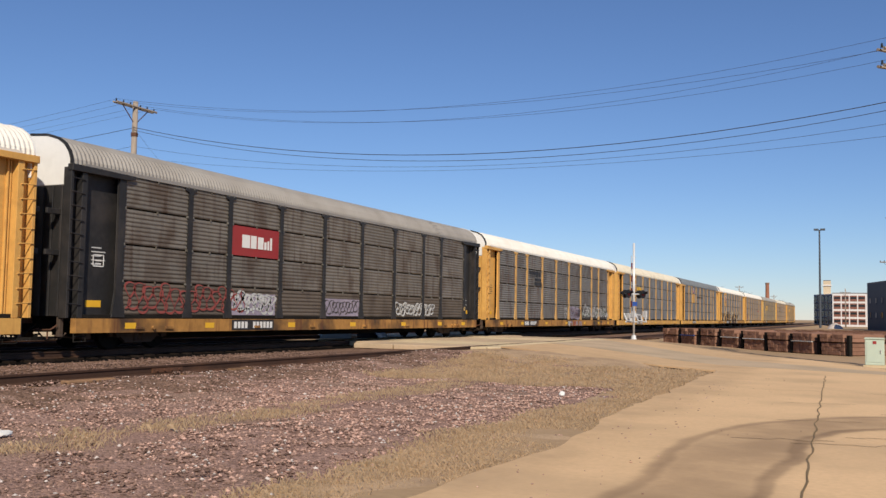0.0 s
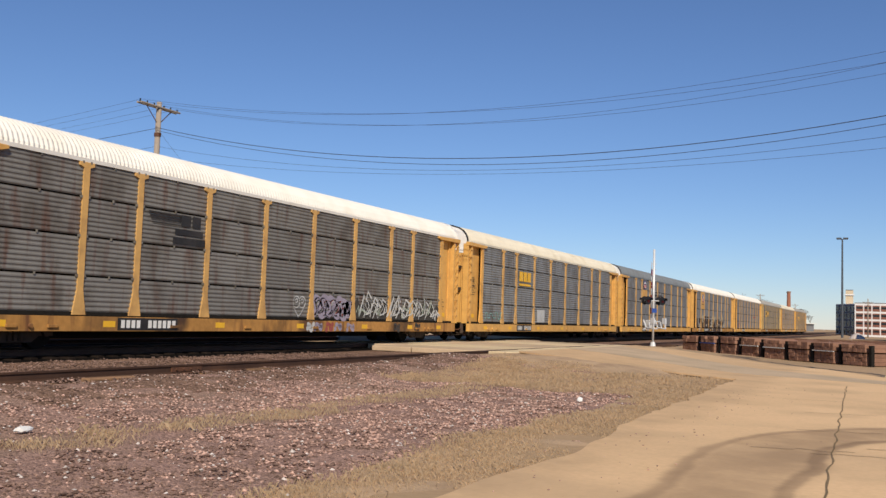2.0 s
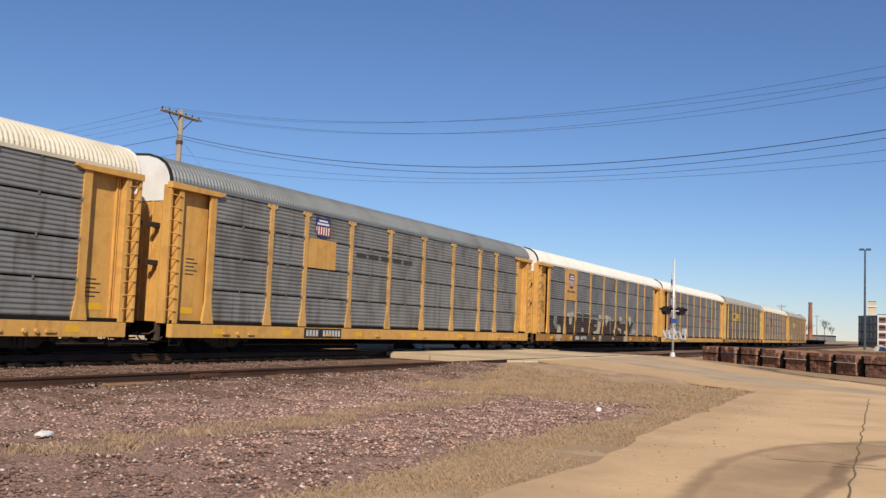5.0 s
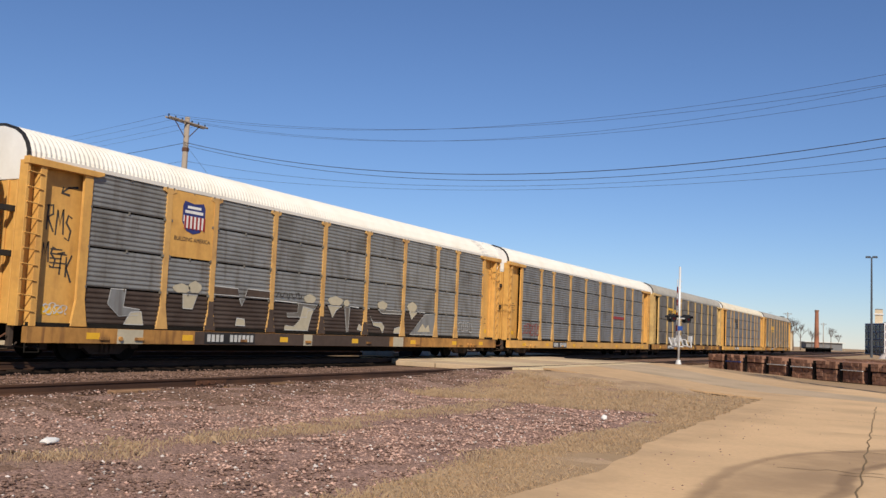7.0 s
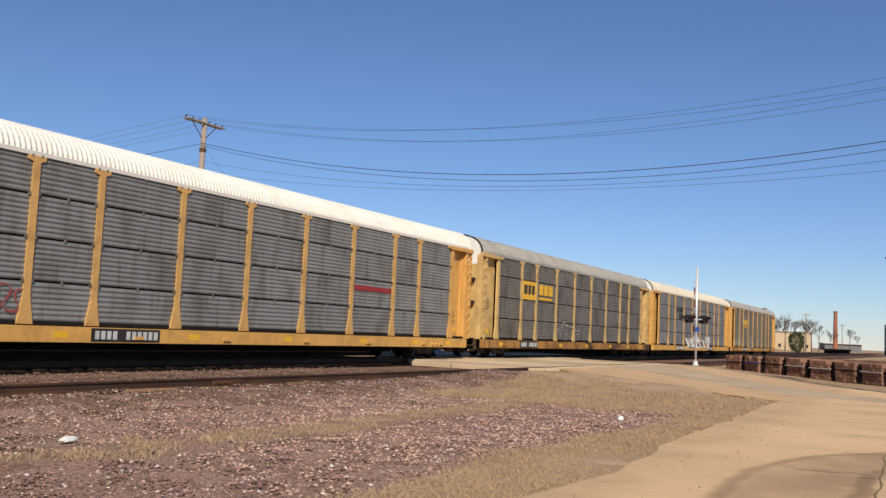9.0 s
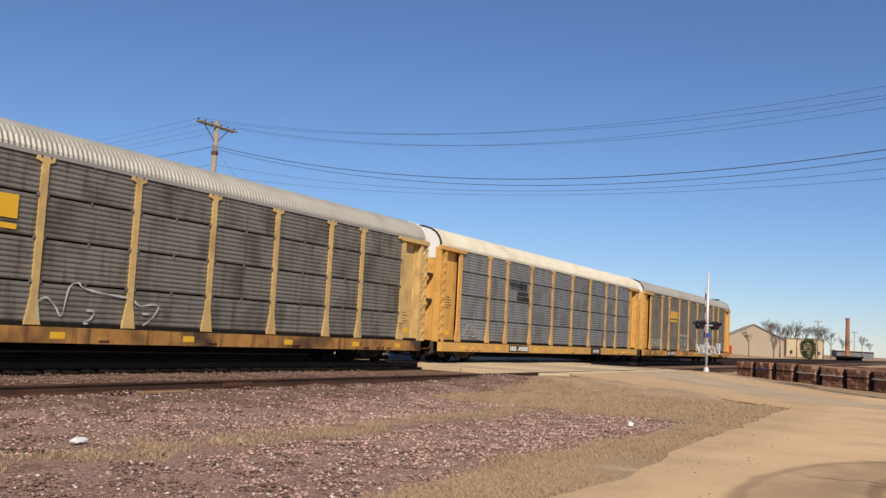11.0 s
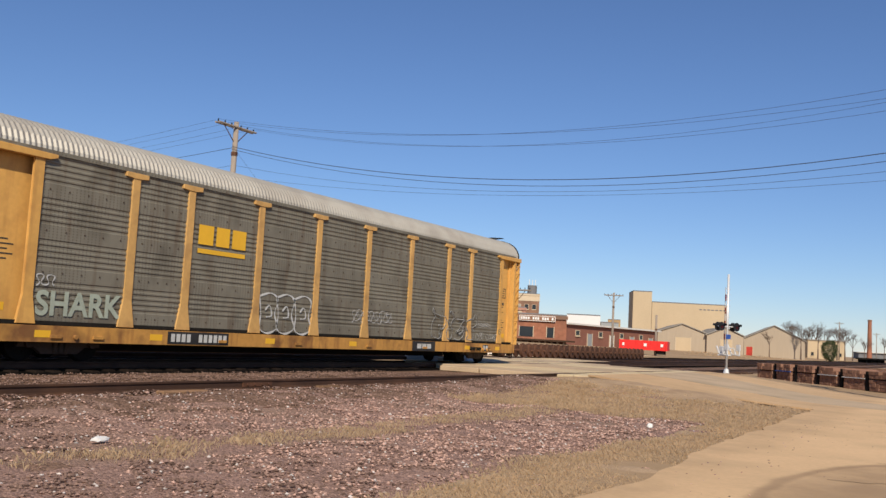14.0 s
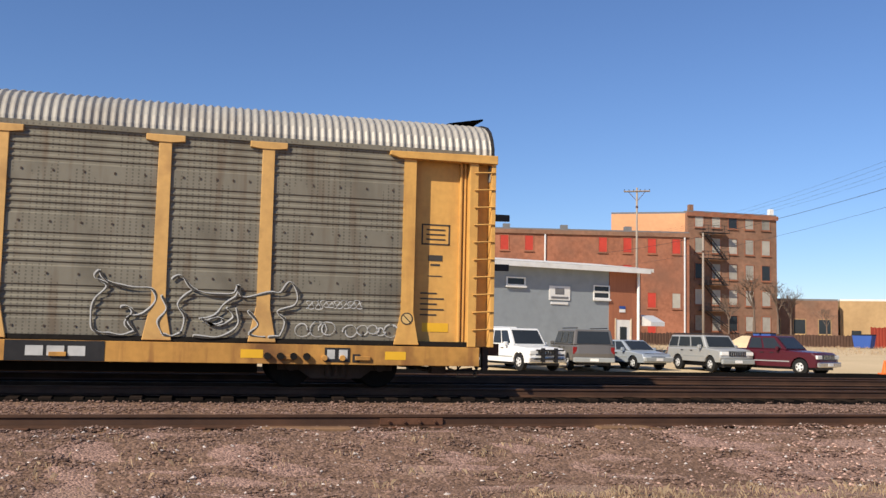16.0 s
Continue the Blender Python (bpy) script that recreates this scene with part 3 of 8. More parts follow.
for k, (y, ln) in enumerate(((10.6, 1.0), (24.0, 0.8))):
    bm = bmesh.new(); box(bm, -0.11, 0.11, -ln / 2, ln / 2, -0.2, -0.03)
    tagged(part("timber_block", bm, M["tie_pale"], bevel=0.02, m=pose(NEAR_RAIL - 0.3, y, -0.02, 0, 0, 2)), "split orange brown timber behind the rail", "timber")
for y in (3.0, 15.3):
    bm = bmesh.new(); box(bm, 0.012, 0.045, -0.45, 0.45, -0.14, -0.05)
    for k in range(4):
        rod(bm, (0.04, -0.33 + k * 0.22, -0.095), (0.075, -0.33 + k * 0.22, -0.095), 0.02, 6)
    tagged(part("joint_bar", bm, M["steel_rust"], m=pose(NEAR_RAIL, y, 0)), "bolted rusty joint bar on the rail", "joint bar")

# grade crossing: concrete panels between and beside the rails
crossing = thing("crossing_panels", "concrete grade crossing panels between the rails", "crossing", kind="structure")
for x0, x1 in ((-24.7, -22.9), (-22.85, -20.92), (-20.7, -19.4), (-19.2, -17.9), (-17.85, -16.2), (-16.15, -13.35), (-13.05, -12.45), (-12.4, -11.75)):
    start = 41.7 if x1 < -20.5 else 33.1 if x1 < -17.8 else 31.1
    for k in range(6):
        bm = bmesh.new(); box(bm, x0, x1, start + k * 2.86, start + k * 2.86 + 2.83, -0.2, -0.012 + 0.008 * ((k * 7) % 3))
        part("panel", bm, M["cross_panel"] if (x0 > -16 or k % 3 == 1) else M["asphalt"], crossing, bevel=0.02)
slab("road", [(-75, 84), (-75, 98), (-26.3, 60), (-26.3, 43)], lambda x, y: -0.06 if x > -29 else 0.03, 0.05, M["asphalt"], "worn asphalt road beyond the crossing", "road")


# ---------------------------------------------------------------- the autorack train
CAR_L, PITCH, SPEED, Y0 = 27.4, 28.6, 16.765, 17.71
POSTS = [1.77, 4.61, 6.55, 9.42, 12.27, 15.13, 17.98, 20.85, 22.79, 25.63]
SIDE = 1.5
TIERS = [(0.98, 1.875), (1.92, 2.885), (2.93, 3.89), (3.935, 4.785)]
ROOF = [(-1.47, 4.86), (-1.46, 5.0), (-1.38, 5.2), (-1.22, 5.4), (-0.98, 5.55), (-0.6, 5.66), (0, 5.7),
        (0.6, 5.66), (0.98, 5.55), (1.22, 5.4), (1.38, 5.2), (1.46, 5.0), (1.47, 4.86)]
MESHES = {}


def cached(key, build):
    if key not in MESHES:
        MESHES[key] = build()
    return MESHES[key]


def panel_mesh(w, h, style):
    """A side sheet with ribs pressed along it, standing in the plane x = 0, from the origin along y and z."""
    def build():
        bm = bmesh.new()
        zs = []
        if style == "even":
            n = max(4, round(h / 0.125))
            for i in range(n):
                z = h * i / n; d = h / n
                zs += [(z, -0.02), (z + d * 0.28, 0.0), (z + d * 0.55, 0.0), (z + d * 0.8, -0.02)]
            zs.append((h, -0.02))
        else:
            unit, z = h / 4, 0.0
            for g in range(4):
                zs += [(z, 0.0), (z + unit * 0.3, 0.0)]
                d = unit * 0.7 / 5
                for i in range(5):
                    q = z + unit * 0.3 + d * i
                    zs += [(q + d * 0.2, -0.02), (q + d * 0.5, -0.02), (q + d * 0.7, 0.0), (q + d * 0.95, 0.0)]
                z += unit
            zs.append((h, 0.0))
        rows = [[bm.verts.new((x, y, z)) for y in (0, w)] for z, x in zs]
        for a, b in zip(rows, rows[1:]):
            bm.faces.new((a[0], a[1], b[1], b[0]))
        back = [[bm.verts.new((-0.035, y, z)) for y in (0, w)] for z in (0, h)]
        bm.faces.new((back[0][1], back[0][0], back[1][0], back[1][1]))
        bm.faces.new((rows[0][1], rows[0][0], back[0][0], back[0][1]))
        bm.faces.new((rows[-1][0], rows[-1][1], back[1][1], back[1][0]))
        return finish(bm, "panel")
    return cached(("panel", round(w, 3), round(h, 3), style), build)


def roof_mesh():
    def build():
        me = bpy.data.meshes.new("roof")
        vs, fs = [], []
        n = 186
        prof = [((0, -0.022)[(k // 2) % 2]) for k in range(4)]
        d = (CAR_L - 0.02) / n
        ys = [0.01 + d * i + d * f for i in range(n) for f in (0, 0.18, 0.5, 0.68)] + [CAR_L - 0.01]
        lift = [(0.0, 0.0, -0.03, -0.03)[i % 4] for i in range(len(ys))]
        m = len(ROOF)
        for y, up in zip(ys, lift):
            for x, z in ROOF:
                c = Vector((x, 0, z - 4.4)); c = c * (1 + up / 1.3)
                vs.append((c.x, y, c.z + 4.4))
        for i in range(len(ys) - 1):
            for j in range(m - 1):
                a = i * m + j
                fs.append((a, a + m, a + m + 1, a + 1))
        me.from_pydata(vs, [], fs)
        return me
    return cached("roof", build)


def post_mesh(kind):
    def build():
        bm = bmesh.new()
        w = 0.09 if kind == "mid" else 0.12
        if kind == "wide":
            # a straight post with a broad flat cap and a splayed foot
            prism(bm, [(-0.36, 4.68), (-0.13, 4.66), (0.13, 4.66), (0.36, 4.68), (0.36, 4.8), (-0.36, 4.8)], "x", -0.05, 0.05)
            prism(bm, [(-0.27, 0.9), (0.27, 0.9), (0.14, 1.55), (0.12, 1.6), (0.12, 4.66), (-0.12, 4.66), (-0.12, 1.6), (-0.14, 1.55)], "x", -0.05, 0.03)
            return finish(bm, "post", 0.01)
        outline = [(-w - 0.14, 0.9), (w + 0.14, 0.9), (w + 0.1, 1.05), (w, 1.55), (w, 4.66), (w + 0.16, 4.7), (w + 0.16, 4.8), (-w - 0.16, 4.8), (-w - 0.16, 4.7),
                   (-w, 4.66), (-w, 1.55), (-w - 0.1, 1.05)]
        prism(bm, outline, "x", -0.05, 0.028)
        return finish(bm, "post", 0.008)
    return cached(("post", kind), build)


def slab_mesh(key, *size):
    def build():
        bm = bmesh.new(); box(bm, *size)
        return finish(bm, key, 0.006)
    return cached(key, build)


# recessed closing plate, its two stiffeners and the corner column of a car's end bay
END_BAY = (("end_panel", (-0.27, -0.21, 0.42, 1.8, 0.92, 4.72)), ("stiffener", (-0.21, -0.13, 0.62, 0.665, 0.95, 4.7)), ("guide_strip", (-0.21, -0.15, 0.53, 0.57, 0.95, 4.7)),
           ("inner_column", (-0.24, 0.03, 0.32, 0.5, 0.88, 4.72)), ("corner_column", (-0.24, 0.03, -0.06, 0.03, 0.88, 4.76)), ("back_plate", (-0.26, -0.2, 0.03, 0.33, 0.88, 4.74)))


def rung_mesh():
    def build():
        bm = bmesh.new()
        pts = [(-0.02, -0.02, 0), (0.05, -0.02, 0), (0.05, 0.4, -0.03), (-0.02, 0.4, -0.03)]
        tube(bm, pts, 0.017, 6)
        return finish(bm, "rung")
    return cached("rung", build)


def top_beam_mesh():
    def build():
        bm = bmesh.new()
        prism(bm, [(-0.08, 4.66), (2.0, 4.66), (2.2, 4.72), (2.2, 4.8), (-0.08, 4.84)], "x", -0.1, 0.085)
        return finish(bm, "top_beam", 0.01)
    return cached("beam", build)


def cap_mesh():
    """The rounded upper closure of the car's end, white above the doors."""
    def build():
        bm = bmesh.new()
        prism(bm, [(x * 0.985, z - 0.012) for x, z in ROOF] + [(1.42, 4.3), (-1.42, 4.3)], "y", -0.02, 0.05)
        return finish(bm, "end_cap", 0.015)
    return cached("cap", build)


def leaf_mesh():
    def build():
        bm = bmesh.new(); box(bm, 0.02, 1.24, 0.0, 0.07, 0.92, 4.29)
        return finish(bm, "end_door", 0.01)
    return cached("leaf", build)


def rib_mesh():
    def build():
        bm = bmesh.new(); box(bm, -0.035, 0.035, -0.05, 0.0, 0.92, 4.29)
        return finish(bm, "door_rib", 0.008)
    return cached("rib", build)


def arch_mesh():
    """The dark edge strip round the roof's end."""
    def build():
        bm = bmesh.new()
        rows = []
        for x, z in ROOF:
            d = Vector((x, 0, z - 4.4)).normalized()
            rows.append([bm.verts.new((x + d.x * e, y, z + d.z * e)) for e, y in ((0.016, -0.03), (0.016, 0.035), (-0.05, 0.035), (-0.05, -0.03))])
        for p, q in zip(rows, rows[1:]):
            for i in range(4):
                bm.faces.new((p[i], p[(i + 1) % 4], q[(i + 1) % 4], q[i]))
        return finish(bm, "roof_edge")
    return cached("arch", build)


def wheelset_mesh():
    def build():
        bm = bmesh.new()
        rod(bm, (-0.95, 0, 0), (0.95, 0, 0), 0.08, 10)
        for s in (-1, 1):
            rod(bm, (s * 0.69, 0, 0), (s * 0.82, 0, 0), 0.42, 24)
            rod(bm, (s * 0.67, 0, 0), (s * 0.7, 0, 0), 0.45, 24)
            for k in range(5):
                a = k * math.tau / 5
                rod(bm, (s * 0.82, 0.24 * math.cos(a), 0.24 * math.sin(a)), (s * 0.835, 0.24 * math.cos(a), 0.24 * math.sin(a)), 0.05, 6)
        return finish(bm, "wheelset")
    return cached("wheelset", build)


def side_frame_mesh():
    def build():
        bm = bmesh.new()
        for s in (-1, 1):
            out = [(-1.15, 0.36), (-1.15, 0.56), (-0.7, 0.7), (0.7, 0.7), (1.15, 0.56), (1.15, 0.36), (0.72, 0.36), (0.5, 0.2), (-0.5, 0.2), (-0.72, 0.36)]
            prism(bm, out, "x", s * 1.0 - 0.07, s * 1.0 + 0.07)
            for e in (-0.89, 0.89):
                rod(bm, (s * 1.05, e, 0.45), (s * 1.16, e, 0.45), 0.11, 10)
            for c in (-0.16, 0, 0.16):
                rod(bm, (s * 1.08, c, 0.24), (s * 1.08, c, 0.6), 0.06, 8)
        box(bm, -1.0, 1.0, -0.2, 0.2, 0.4, 0.66)
        return finish(bm, "side_frame")
    return cached("sideframe", build)


def coupler_mesh():
    def build():
        bm = bmesh.new()
        box(bm, -0.1, 0.1, -0.6, 0.3, 0.72, 0.9)
        box(bm, -0.17, 0.17, -0.62, -0.38, 0.68, 0.94)
        return finish(bm, "coupler")
    return cached("coupler", build)


def hose_mesh():
    def build():
        bm = bmesh.new()
        tube(bm, [(0.35, 0.1, 0.7), (0.36, -0.1, 0.6), (0.42, -0.35, 0.42), (0.45, -0.58, 0.4)], 0.025, 6)
        return finish(bm, "brake_hose")
    return cached("hose", build)


def bracket_mesh():
    def build():
        bm = bmesh.new()
        prism(bm, [(1.02, 0.0), (1.2, 0.0), (1.2, -0.48), (1.14, -0.5), (1.1, -0.12), (1.02, -0.12)], "z", -0.07, 0.07)
        return finish(bm, "end_bracket", 0.008)
    return cached("bracket", build)


def stirrup_mesh():
    def build():
        bm = bmesh.new()
        tube(bm, [(-0.03, 0.28, 0.52), (-0.02, 0.28, 0.27), (-0.02, 0.68, 0.27), (-0.03, 0.68, 0.52)], 0.02, 6)
        tube(bm, [(-0.02, 0.28, 0.4), (-0.02, 0.68, 0.4)], 0.016, 6)
        return finish(bm, "stirrup_step")
    return cached("stirrup", build)


def rigging_mesh():
    """Brake rods, a valve and hanger straps below the end of the frame."""
    def build():
        bm = bmesh.new()
        tube(bm, [(0.9, 0.2, 0.42), (0.95, 0.7, 0.36), (0.9, 1.4, 0.4)], 0.028, 6)
        tube(bm, [(0.6, -0.05, 0.5), (0.7, 0.1, 0.3), (1.15, 0.15, 0.34), (1.25, 0.25, 0.5)], 0.024, 6)
        box(bm, 0.9, 1.2, 0.85, 1.15, 0.32, 0.52)
        box(bm, 1.18, 1.3, -0.02, 0.1, 0.4, 0.9)
        return finish(bm, "brake_rigging", 0.006)
    return cached("rigging", build)


def lever_mesh():
    def build():
        bm = bmesh.new()
        tube(bm, [(0.5, 0.05, 0.6), (0.55, -0.2, 0.55), (1.2, -0.22, 0.58), (1.3, -0.1, 0.7)], 0.022, 6)
        return finish(bm, "uncoupling_lever")
    return cached("lever", build)


def underframe_mesh():
    def build():
        bm = bmesh.new()
        box(bm, -0.32, 0.32, 4.6, CAR_L - 4.6, 0.26, 0.9)
        box(bm, -0.32, 0.32, 0.2, CAR_L - 0.2, 0.5, 0.89)
        box(bm, -1.25, -1.1, 4.8, CAR_L - 4.8, 0.3, 0.82)
        box(bm, -1.42, 1.42, 0.3, CAR_L - 0.3, 0.8, 0.9)
        for k in range(13):
            y = 4.4 + k * 1.55
            box(bm, -1.4, 1.4, y, y + 0.12, 0.62, 0.82)
        box(bm, 0.5, 1.2, 11.2, 12.6, 0.42, 0.8)
        rod(bm, (0.8, 14, 0.62), (0.8, 15.2, 0.62), 0.19, 10)
        return finish(bm, "underframe")
    return cached("under", build)


def light_block_mesh():
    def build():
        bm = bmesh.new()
        # box added inside the car only to block light behind the seams
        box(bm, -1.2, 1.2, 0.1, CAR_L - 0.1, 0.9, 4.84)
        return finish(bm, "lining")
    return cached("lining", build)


def sill_mesh():
    def build():
        bm = bmesh.new()
        box(bm, -0.12, 0.07, 0.25, CAR_L - 0.25, 0.49, 0.87)
        for k, y in enumerate((2.4, 3.6, 7.9, 11.3, 15.2, 19.0, 23.1, 24.6)):
            box(bm, 0.07, 0.12, y, y + 0.3, 0.58, 0.66)
        for y in (24.0, 24.35, 3.1):
            rod(bm, (0.06, y, 0.62), (0.13, y, 0.62), 0.06, 8)
        return finish(bm, "side_sill", 0.006)
    return cached("sill", build)


def eave_mesh():
    def build():
        bm = bmesh.new()
        box(bm, -0.08, 0.02, 0.4, CAR_L - 0.4, 4.8, 4.9)
        return finish(bm, "eave_rail")
    return cached("eave", build)


def fastener_mesh(style):
    """Small latches on the seams, or bolt heads on the flats, of one side."""
    def build():
        bm = bmesh.new()
        for a, b in zip(POSTS, POSTS[1:]):
            if style == "tiers":
                for z in (1.9, 2.91, 3.91, 4.79):
                    y = (a + b) / 2
                    box(bm, -0.02, 0.014, y - 0.02, y + 0.02, z - 0.05, z + 0.03)
                    for e in (a + 0.13, b - 0.13):
                        box(bm, -0.02, 0.03, e - 0.025, e + 0.025, z - 0.035, z + 0.035)
            else:
                for k in range(4):
                    for q in range(5):
                        y, z = a + 0.35 + (b - a - 0.7) * q / 4, 0.97 + 0.9575 * k + 0.16
                        box(bm, -0.012, 0.006, y - 0.014, y + 0.014, z - 0.018, z + 0.018)
        return finish(bm, "fasteners")
    return cached(("fasteners", style), build)


def ribbon(points, width, x):
    """A flat painted stroke on the car's side along points (y, z)."""
    bm = bmesh.new()
    prev = None
    for i, (y, z) in enumerate(points):
        a, b = points[max(0, i - 1)], points[min(len(points) - 1, i + 1)]
        d = Vector((b[0] - a[0], b[1] - a[1]))
        d = d.normalized() if d.length > 1e-6 else Vector((1, 0))
        n = Vector((-d.y, d.x)) * width * (0.5 + 0.25 * math.sin(i * 0.7))
        pair = (bm.verts.new((x, y - n.x, z - n.y)), bm.verts.new((x, y + n.x, z + n.y)))
        if prev:
            bm.faces.new((prev[0], pair[0], pair[1], prev[1]))
        prev = pair
    return bm


def curl(y, z, w, h, turns, seed, n=14):
    """A looping hand-drawn line that fills a field of w by h from its lower corner (y, z)."""
    rng = random.Random(seed)
    keys = [(y + w * (i / turns) + rng.uniform(-0.3, 0.3) * w / turns, z + h * ((i % 2) * 0.75 + rng.uniform(0, 0.25))) for i in range(turns + 1)]
    pts = []
    for i in range(len(keys) - 1):
        p0, p1, p2, p3 = keys[max(0, i - 1)], keys[i], keys[i + 1], keys[min(len(keys) - 1, i + 2)]
        for k in range(n):
            t = k / n
            pts.append(tuple(0.5 * (2 * b + (c - a) * t + (2 * a - 5 * b + 4 * c - d) * t * t + (3 * b - a - 3 * c + d) * t ** 3) + (0.18 * h * math.sin(t * 6.28) if q == 0 else 0)
                             for q, (a, b, c, d) in enumerate(zip(p0, p1, p2, p3))))
    return pts


def smooth_line(keys, n=6):
    pts = []
    for i in range(len(keys) - 1):
        p0, p1, p2, p3 = keys[max(0, i - 1)], keys[i], keys[i + 1], keys[min(len(keys) - 1, i + 2)]
        for k in range(n):
            t = k / n
            pts.append(tuple(0.5 * (2 * b + (c - a) * t + (2 * a - 5 * b + 4 * c - d) * t * t + (3 * b - a - 3 * c + d) * t ** 3) for a, b, c, d in zip(p0, p1, p2, p3)))
    return pts + [keys[-1]]


FACE = SIDE + 0.006
FLIP = pose(0, CAR_L, 0, 0, 0, 180)


def bars(car, name, rects, mat, label="", x=FACE):
    for y0, y1, z0, z1 in rects:
        bm = bmesh.new()
        box(bm, x, x + 0.005, y0, y1, z0, z1)
        ob = part(name, bm, mat, car, label)
    return ob


def scrawl(car, y, z, w, h, turns, seed, mat, width=0.05, label="painted scrawl"):
    return part("graffiti", ribbon(curl(y, z, w, h, turns, seed), width, FACE + 0.004 + 0.001 * (seed % 5)), mat, car, label)


WHEELSETS, CARS = [], []


def autorack(index, label, frame_mat, panel_mat, roof_mat, cap_mat, style="tiers", sill_mat=None, upper_mat=None, post_mat=None):
    car = thing("autorack_car", label, "rail car", pose(TRAIN_X, Y0 + PITCH * index, 0), "cars of the train")
    CARS.append((index, car))
    sill_mat = sill_mat or frame_mat
    piece("roof", roof_mesh(), roof_mat, car)
    piece("lining", light_block_mesh(), M["under"], car)
    piece("underframe", underframe_mesh(), M["under"], car)
    ident = Matrix.Identity(4)
    for end in (ident, FLIP):
        top = M["roof_dark"] if index == 8 and end is FLIP else cap_mat
        piece("end_cap", cap_mesh(), top, car, end)
        piece("roof_edge", arch_mesh(), M["black_paint"] if end is ident or top is not cap_mat else cap_mat, car, end)
        for flip in (1, -1):
            leaf = piece("end_door", leaf_mesh(), frame_mat, car, end @ Matrix.Diagonal((flip, 1, 1, 1)))
            for k in range(4):
                piece("door_rib", rib_mesh(), frame_mat, leaf, pose(0.2 + k * 0.33, 0, 0))
        piece("coupler", coupler_mesh(), M["steel_rust"], car, end)
        piece("brake_hose", hose_mesh(), M["under"], car, end)
        piece("uncoupling_lever", lever_mesh(), M["steel_rust"], car, end)
        piece("brake_rigging", rigging_mesh(), M["truck_iron"], car, end)
        piece("brake_rigging", rigging_mesh(), M["truck_iron"], car, end @ Matrix.Diagonal((-1, 1, 1, 1)))
        for flip in (1, -1):
            for z in (2.55, 3.6):
                piece("end_bracket", bracket_mesh(), M["black_paint"], car, end @ Matrix.Diagonal((flip, 1, 1, 1)) @ pose(0, 0, z))
    for side in (ident, FLIP):
        s = side @ pose(SIDE, 0, 0)
        piece("side_sill", sill_mesh(), sill_mat, car, s)
        # black strip that paints the shade between panel foot and sill
        piece("deck_edge", slab_mesh("deck_edge", -0.1, 0.0, 0.3, CAR_L - 0.3, 0.872, 0.975), M["under"], car, s)
        piece("eave_rail", eave_mesh(), roof_mat if style == "tiers" else M["galv_olive"], car, s)
        for y in POSTS:
            piece("post", post_mesh("end" if y in (POSTS[0], POSTS[-1]) else "mid" if style == "tiers" else "wide"), (post_mat or (M["post"] if frame_mat is M["yellow"] else frame_mat)) if 2 < y < 25 else frame_mat, car, s @ pose(0, y, 0))
        # corner work at both ends of this side
        mirror = Matrix.Diagonal((1, -1, 1, 1))
        for q in (s, s @ pose(0, CAR_L, 0) @ mirror):
            for name, size in END_BAY:
                column = piece(name, slab_mesh(name, *size), frame_mat, car, q)
            for k in range(10):
                piece("ladder_rung", rung_mesh(), frame_mat, column, pose(0, 0, 1.25 + 0.36 * k))
            piece("top_beam", top_beam_mesh(), frame_mat, car, q)
            piece("stirrup_step", stirrup_mesh(), M["under"], car, q)
        for a, b in zip(POSTS, POSTS[1:]):
            w = b - a - 0.16
            if style == "tiers":
                for z0, z1 in TIERS:
                    piece("panel", panel_mesh(w, z1 - z0, "even"), upper_mat if upper_mat and (z0 > 1.9 or index == 4 and a > 20) else panel_mat, car, s @ pose(-0.012, a + 0.08, z0))
            else:
                piece("panel", panel_mesh(w, 3.83, "groups"), panel_mat, car, s @ pose(-0.012, a + 0.08, 0.97))
        piece("seam_hardware", fastener_mesh(style), M["galv_dirty"] if style == "tiers" else M["spray_brown"], car, s)["kind"] = "stuff"
    for y in (3.1, CAR_L - 3.1):
        truck = piece("truck", side_frame_mesh(), M["truck_iron"], car, pose(0, y, 0))
        for dy in (-0.89, 0.89):
            w = piece("wheelset", wheelset_mesh(), M["under"], truck, pose(0, dy, 0.45))
            WHEELSETS.append((w, dy))
    return car


def lot_marks(car):
    """Reflective squares and the small stencil plates low on the car."""
    for k, q in enumerate((2.0, 5.4, 9.9, 14.2, 18.6, 22.4, 25.2)):
        bars(car, "reflector", [(q, q + 0.42, 0.6, 0.76)], M["gold_paint"], x=SIDE + 0.069)


def number_plate(car, y, light, w=2.3):
    """Black plate on the sill with unreadable white marks as bars."""
    bars(car, "stencil_plate", [(y, y + w, 0.52, 0.85)], M["black_paint"], x=SIDE + 0.074)
    bars(car, "stencil", [(y + 0.12 + 0.19 * k + (0.25 if k > 3 else 0), y + 0.25 + 0.19 * k + (0.25 if k > 3 else 0), 0.58, 0.79) for k in range(10)], light, x=SIDE + 0.08)


def data_panel(car, y, z, mat, n=4, w=0.5):
    bars(car, "stencil", [(y, y + w * (0.7 + 0.3 * (k % 2)), z + 0.11 * k, z + 0.11 * k + 0.03) for k in range(n)], mat, x=SIDE - 0.207)


# the cars in order, from the one already leaving to the last
c = autorack(-1, "yellow autorack car with a pale ribbed roof and grey panels", M["yellow"], M["galv"], M["roof_white"], M["white_paint"])
c0 = autorack(0, "black framed autorack car with grimy brown panels and grey roof", M["black_paint"], M["galv_brown"], M["roof_dusty"], M["white_paint"], sill_mat=M["sill_grimy"], upper_mat=M["galv_sooty"])
